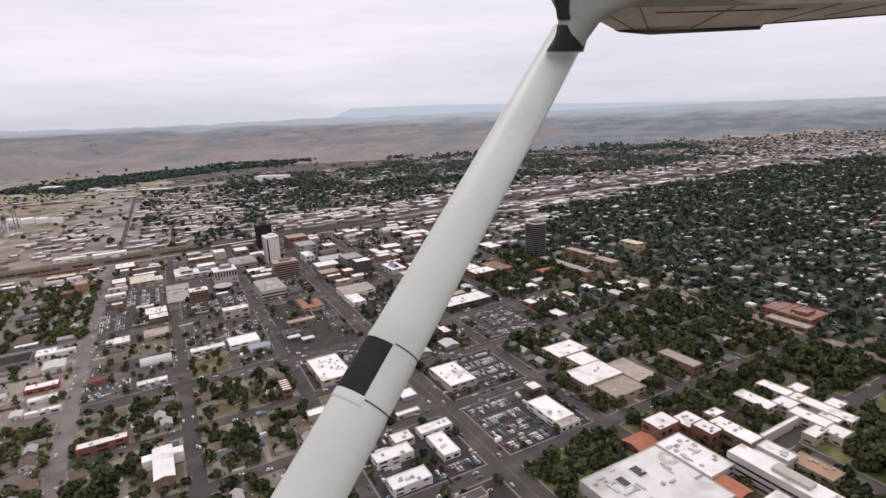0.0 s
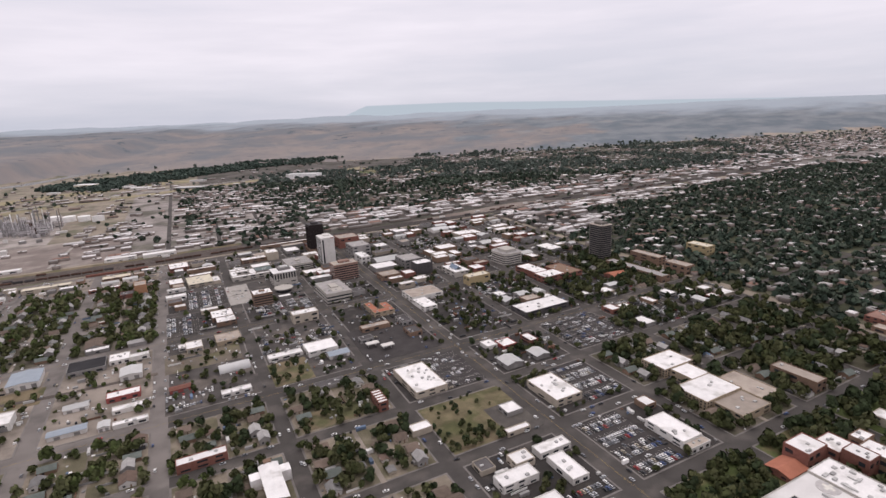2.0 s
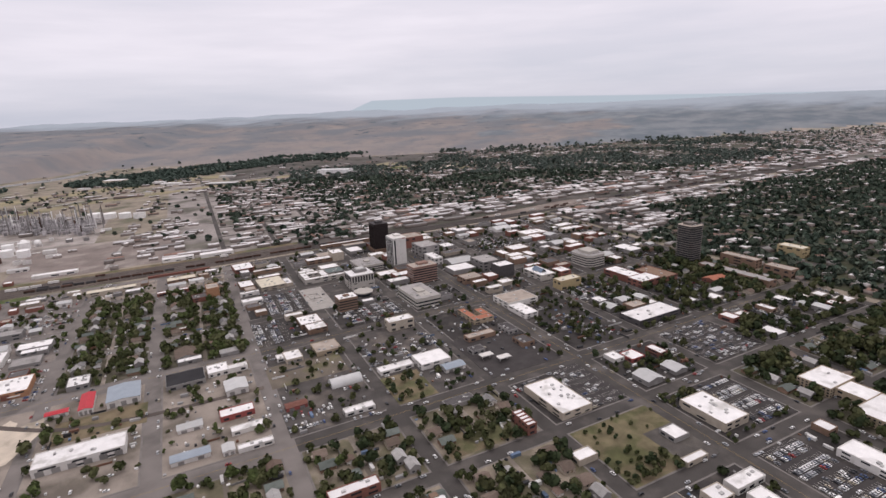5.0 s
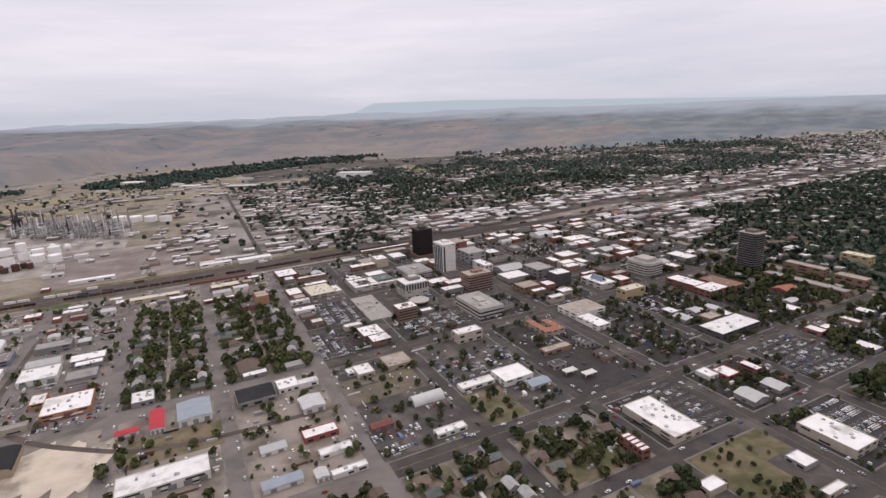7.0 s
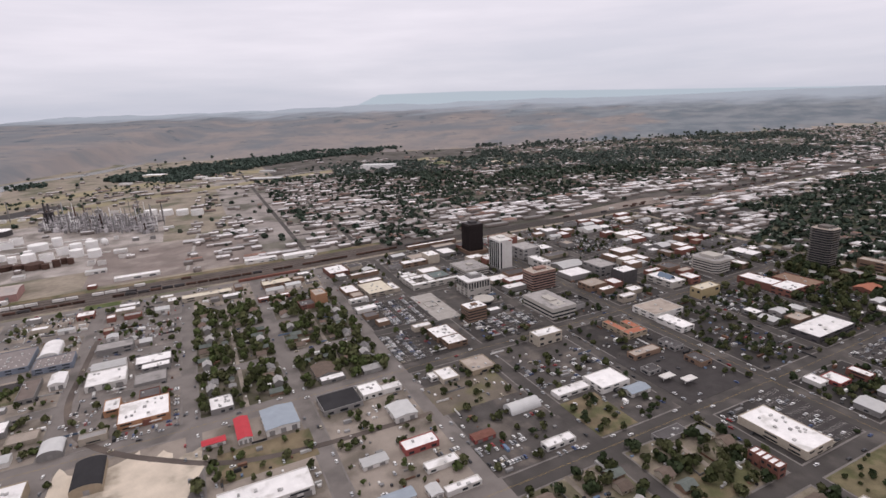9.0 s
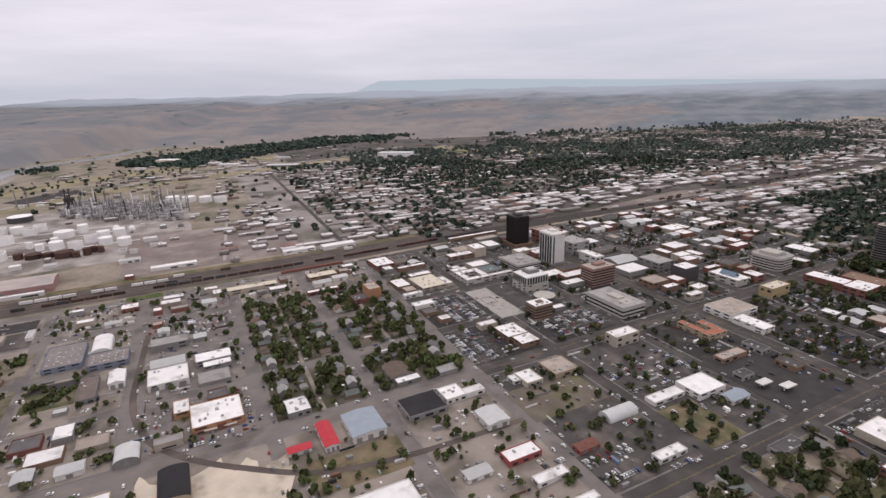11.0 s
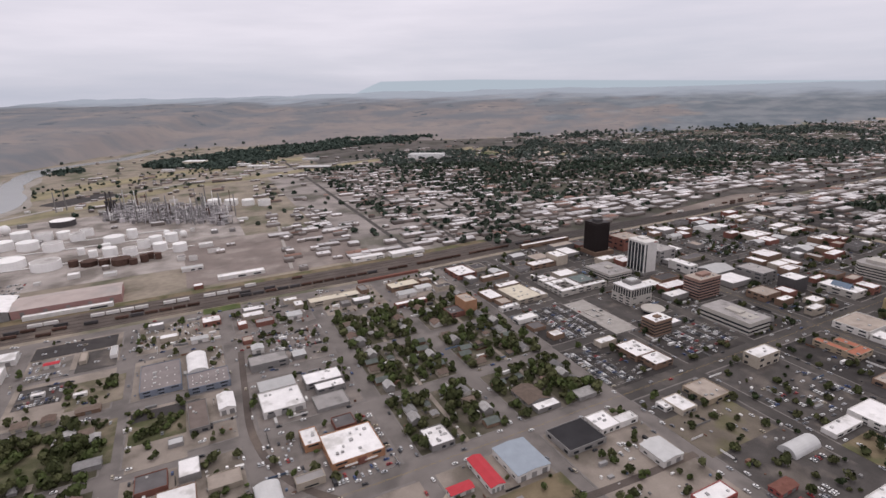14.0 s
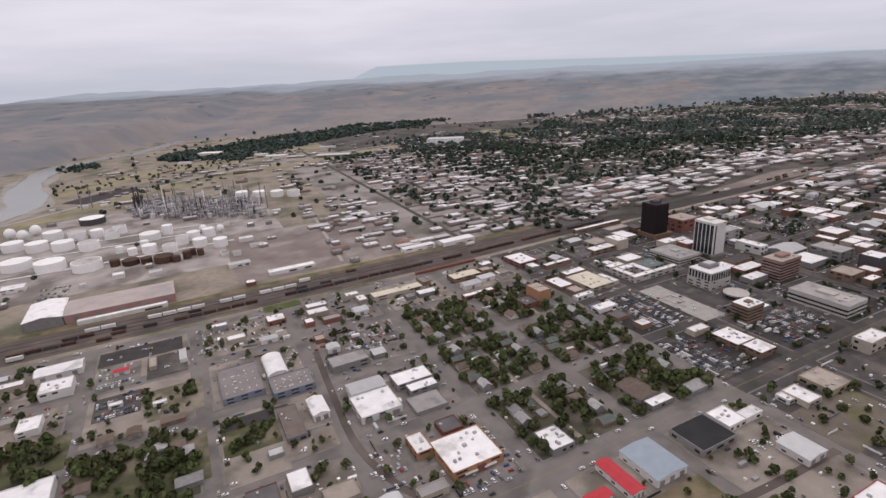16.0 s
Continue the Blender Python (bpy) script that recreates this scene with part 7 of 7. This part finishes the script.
tagged(plane, "pale grey light aircraft wing with its bracing strut", "aircraft wing")
# the strut: an oval tube from the cabin's foot up to the wing
FOOT, HEAD = Vector((-0.5276, -0.97, -1.42)), Vector((0.665, 1.13, -3.0))
AXIS = (HEAD - FOOT).normalized()
ACROSS = AXIS.cross(Vector((0, 0, 1))).normalized()
DEEP = ACROSS.cross(AXIS).normalized()


def tube(a, b, ra, rb, lo=0.0, hi=2 * math.pi, swell=1.0, rings=10, steps=40, lean=0.0):
    """A skin round the strut's axis between the shares a and b of its length, from angle lo to hi."""
    v, f = [], []
    for i in range(rings + 1):
        c = FOOT.lerp(HEAD, a + (b - a) * i / rings)
        r = ra + (rb - ra) * (i / rings) ** 2
        c = c + ACROSS * (lean * (i / rings) ** 2)
        for k in range(steps + 1):
            q = lo + (hi - lo) * k / steps
            v.append(c + ACROSS * (math.cos(q) * 0.101 * r) + DEEP * (math.sin(q) * 0.058 * r * swell))
    n = steps + 1
    for i in range(rings):
        for k in range(steps):
            f.append((i * n + k, i * n + k + 1, (i + 1) * n + k + 1, (i + 1) * n + k))
    me = mesh_of("skin", v, f)
    for p in me.polygons:
        p.use_smooth = True
    return me


link("strut", tube(-0.25, 1.05, 1, 1), PAINTED, plane)
link("tape_patch", tube(0.2198, 0.2917, 1.012, 1.012, math.pi * 0.52, math.pi * 1.02), TAPE, plane, "patch of black tape")
link("tape_end", tube(0.209, 0.2205, 1.03, 1.02, math.pi * 0.5, math.pi * 1.06), PAINTED, plane)
link("tape_end", tube(0.291, 0.299, 1.02, 1.02, math.pi * 0.5, math.pi * 1.03), PAINTED, plane)
for a in (0.2165, 0.292):
    link("clamp_band", tube(a, a + 0.0022, 1.008, 1.008, -0.1, math.pi * 0.55, rings=2), SEAM, plane, "thin dark clamp band")
    c = FOOT.lerp(HEAD, a) + ACROSS * 0.108
    bm = bmesh.new()
    bmesh.ops.create_icosphere(bm, subdivisions=2, radius=0.017, matrix=Matrix.Translation(c))
    part("clamp_bolt", bm, GRIME, plane, "dark clamp bolt")
# the fairing that spreads from the strut's head into the wing, its grime, and the wing's underside
LENS = 0.5 / math.tan(radians(79.5) / 2)
# darker copy of the aircraft paint, shade under the wing put into it
UNDERSHADE = mat("shaded_aircraft_paint", (0.2, 0.205, 0.185), rough=0.5, vary=0.12, scale=6, fine=60, spec=0.3, bump=0.02)
CREAM = mat("weathered_cream_paint", (0.5, 0.47, 0.43), rough=0.6, vary=0.14, scale=3, fine=25, stain=(0.36, 0.335, 0.31), stain_at=0.56, spec=0.25, bump=0.02)


def ahead_at(u, v, d):
    """A place d metres ahead of the camera at the start: u to the right and v up, as shares of the view's width."""
    return Vector((u * d / LENS, v * d / LENS, -d))


def flare(rows, d, bulge, lift=0.0, steps=18):
    """A bowed skin between the left and right edges given row by row."""
    v, f = [], []
    for left, right, high, l0, r0 in rows:
        for k in range(steps + 1):
            u = left + (right - left) * k / steps
            q = max(-1.0, min(1.0, 2 * (u - l0) / (r0 - l0) - 1))
            v.append(ahead_at(u, high, d - lift - bulge * math.sqrt(max(0.0, 1 - q * q))))
    n = steps + 1
    for i in range(len(rows) - 1):
        for k in range(steps):
            f.append((i * n + k, i * n + k + 1, (i + 1) * n + k + 1, (i + 1) * n + k))
    me = mesh_of("skin", v, f)
    for p in me.polygons:
        p.use_smooth = True
    return me


EDGE = ((0.1160, 0.1585, 0.222), (0.1240, 0.1625, 0.236), (0.1285, 0.1675, 0.243), (0.1300, 0.1770, 0.256), (0.1285, 0.1985, 0.2685), (0.1220, 0.2330, 0.281), (0.1120, 0.2700, 0.300), (0.1000, 0.3100, 0.330))
link("fairing", flare([(l, r, h, l, r) for l, r, h in EDGE], 2.86, 0.09), UNDERSHADE, plane, "shaded flared fairing under the wing")
link("grime", flare([(0.1165, 0.1580, 0.2235, 0.1160, 0.1585), (0.1200, 0.1590, 0.2290, 0.120, 0.160), (0.1240, 0.1530, 0.2350, 0.1235, 0.162), (0.1275, 0.1450, 0.2430, 0.127, 0.1665), (0.1290, 0.1400, 0.2530, 0.130, 0.175)], 2.86, 0.09, 0.006), GRIME, plane, "black oily stain")
link("grime", flare([(0.1290, 0.1440, 0.2590, 0.1290, 0.182), (0.1275, 0.1420, 0.2690, 0.1275, 0.2), (0.1250, 0.1430, 0.2830, 0.122, 0.235)], 2.86, 0.09, 0.006), GRIME, plane, "black oily stain")


def plate(corners, thick):
    """A plate seen from below: its underside's corners, and a second face above it."""
    low = [ahead_at(*c) for c in corners]
    n = len(low)
    high = [p + Vector((0, thick, 0)) for p in low]
    return mesh_of("plate", low + high, [tuple(reversed(range(n))), tuple(range(n, 2 * n))] + [(i, (i + 1) % n, n + (i + 1) % n, n + i) for i in range(n)])


link("wing_panel", plate(((0.176, 0.257, 3.5), (0.198, 0.2455, 3.9), (0.233, 0.2425, 4.0), (0.358, 0.2485, 4.2), (0.3625, 0.2535, 4.2), (0.505, 0.2645, 4.4), (0.6, 0.272, 4.5), (0.6, 0.37, 3.0), (0.19, 0.33, 3.0)), 0.05), CREAM, plane, "weathered cream underside")
# added plate in darker paint, in place of shade at the wing root
link("leading_band", plate(((0.165, 0.31, 2.7), (0.208, 0.2725, 2.95), (0.36, 0.2755, 3.0), (0.6, 0.283, 3.1), (0.6, 0.4, 2.9), (0.18, 0.38, 2.7)), 0.03), UNDERSHADE, plane, "grey plate standing in for wing root shade")
link("trailing_edge", plate(((0.194, 0.2462, 3.86), (0.2, 0.2447, 3.86), (0.233, 0.2417, 3.96), (0.3585, 0.2477, 4.16), (0.3585, 0.2505, 4.16), (0.233, 0.2450, 3.96)), 0.01), SEAM, plane, "dark trailing edge")
link("trailing_edge", plate(((0.3625, 0.2533, 4.17), (0.505, 0.2642, 4.37), (0.6, 0.2716, 4.47), (0.6, 0.2735, 4.47), (0.505, 0.2662, 4.37), (0.3625, 0.2552, 4.17)), 0.01), SEAM, plane, "dark trailing edge")
for a, b in (((0.2215, 0.272), (0.232, 0.2445)), ((0.18, 0.2665), (0.215, 0.247)), ((0.33, 0.2745), (0.277, 0.2475)), ((0.45, 0.277), (0.372, 0.256)), ((0.505, 0.2775), (0.43, 0.263))):
    (u0, v0), (u1, v1) = a, b
    link("panel_seam", plate(((u0, v0, 3.1), (u1, v1, 3.8), (u1 + 0.0016, v1, 3.8), (u0 + 0.0016, v0, 3.1)), 0.004), SEAM, plane)
link("panel_seam", plate(((0.24, 0.2665, 3.25), (0.4, 0.2712, 3.35), (0.4, 0.2704, 3.35), (0.24, 0.2657, 3.25)), 0.004), SEAM, plane)
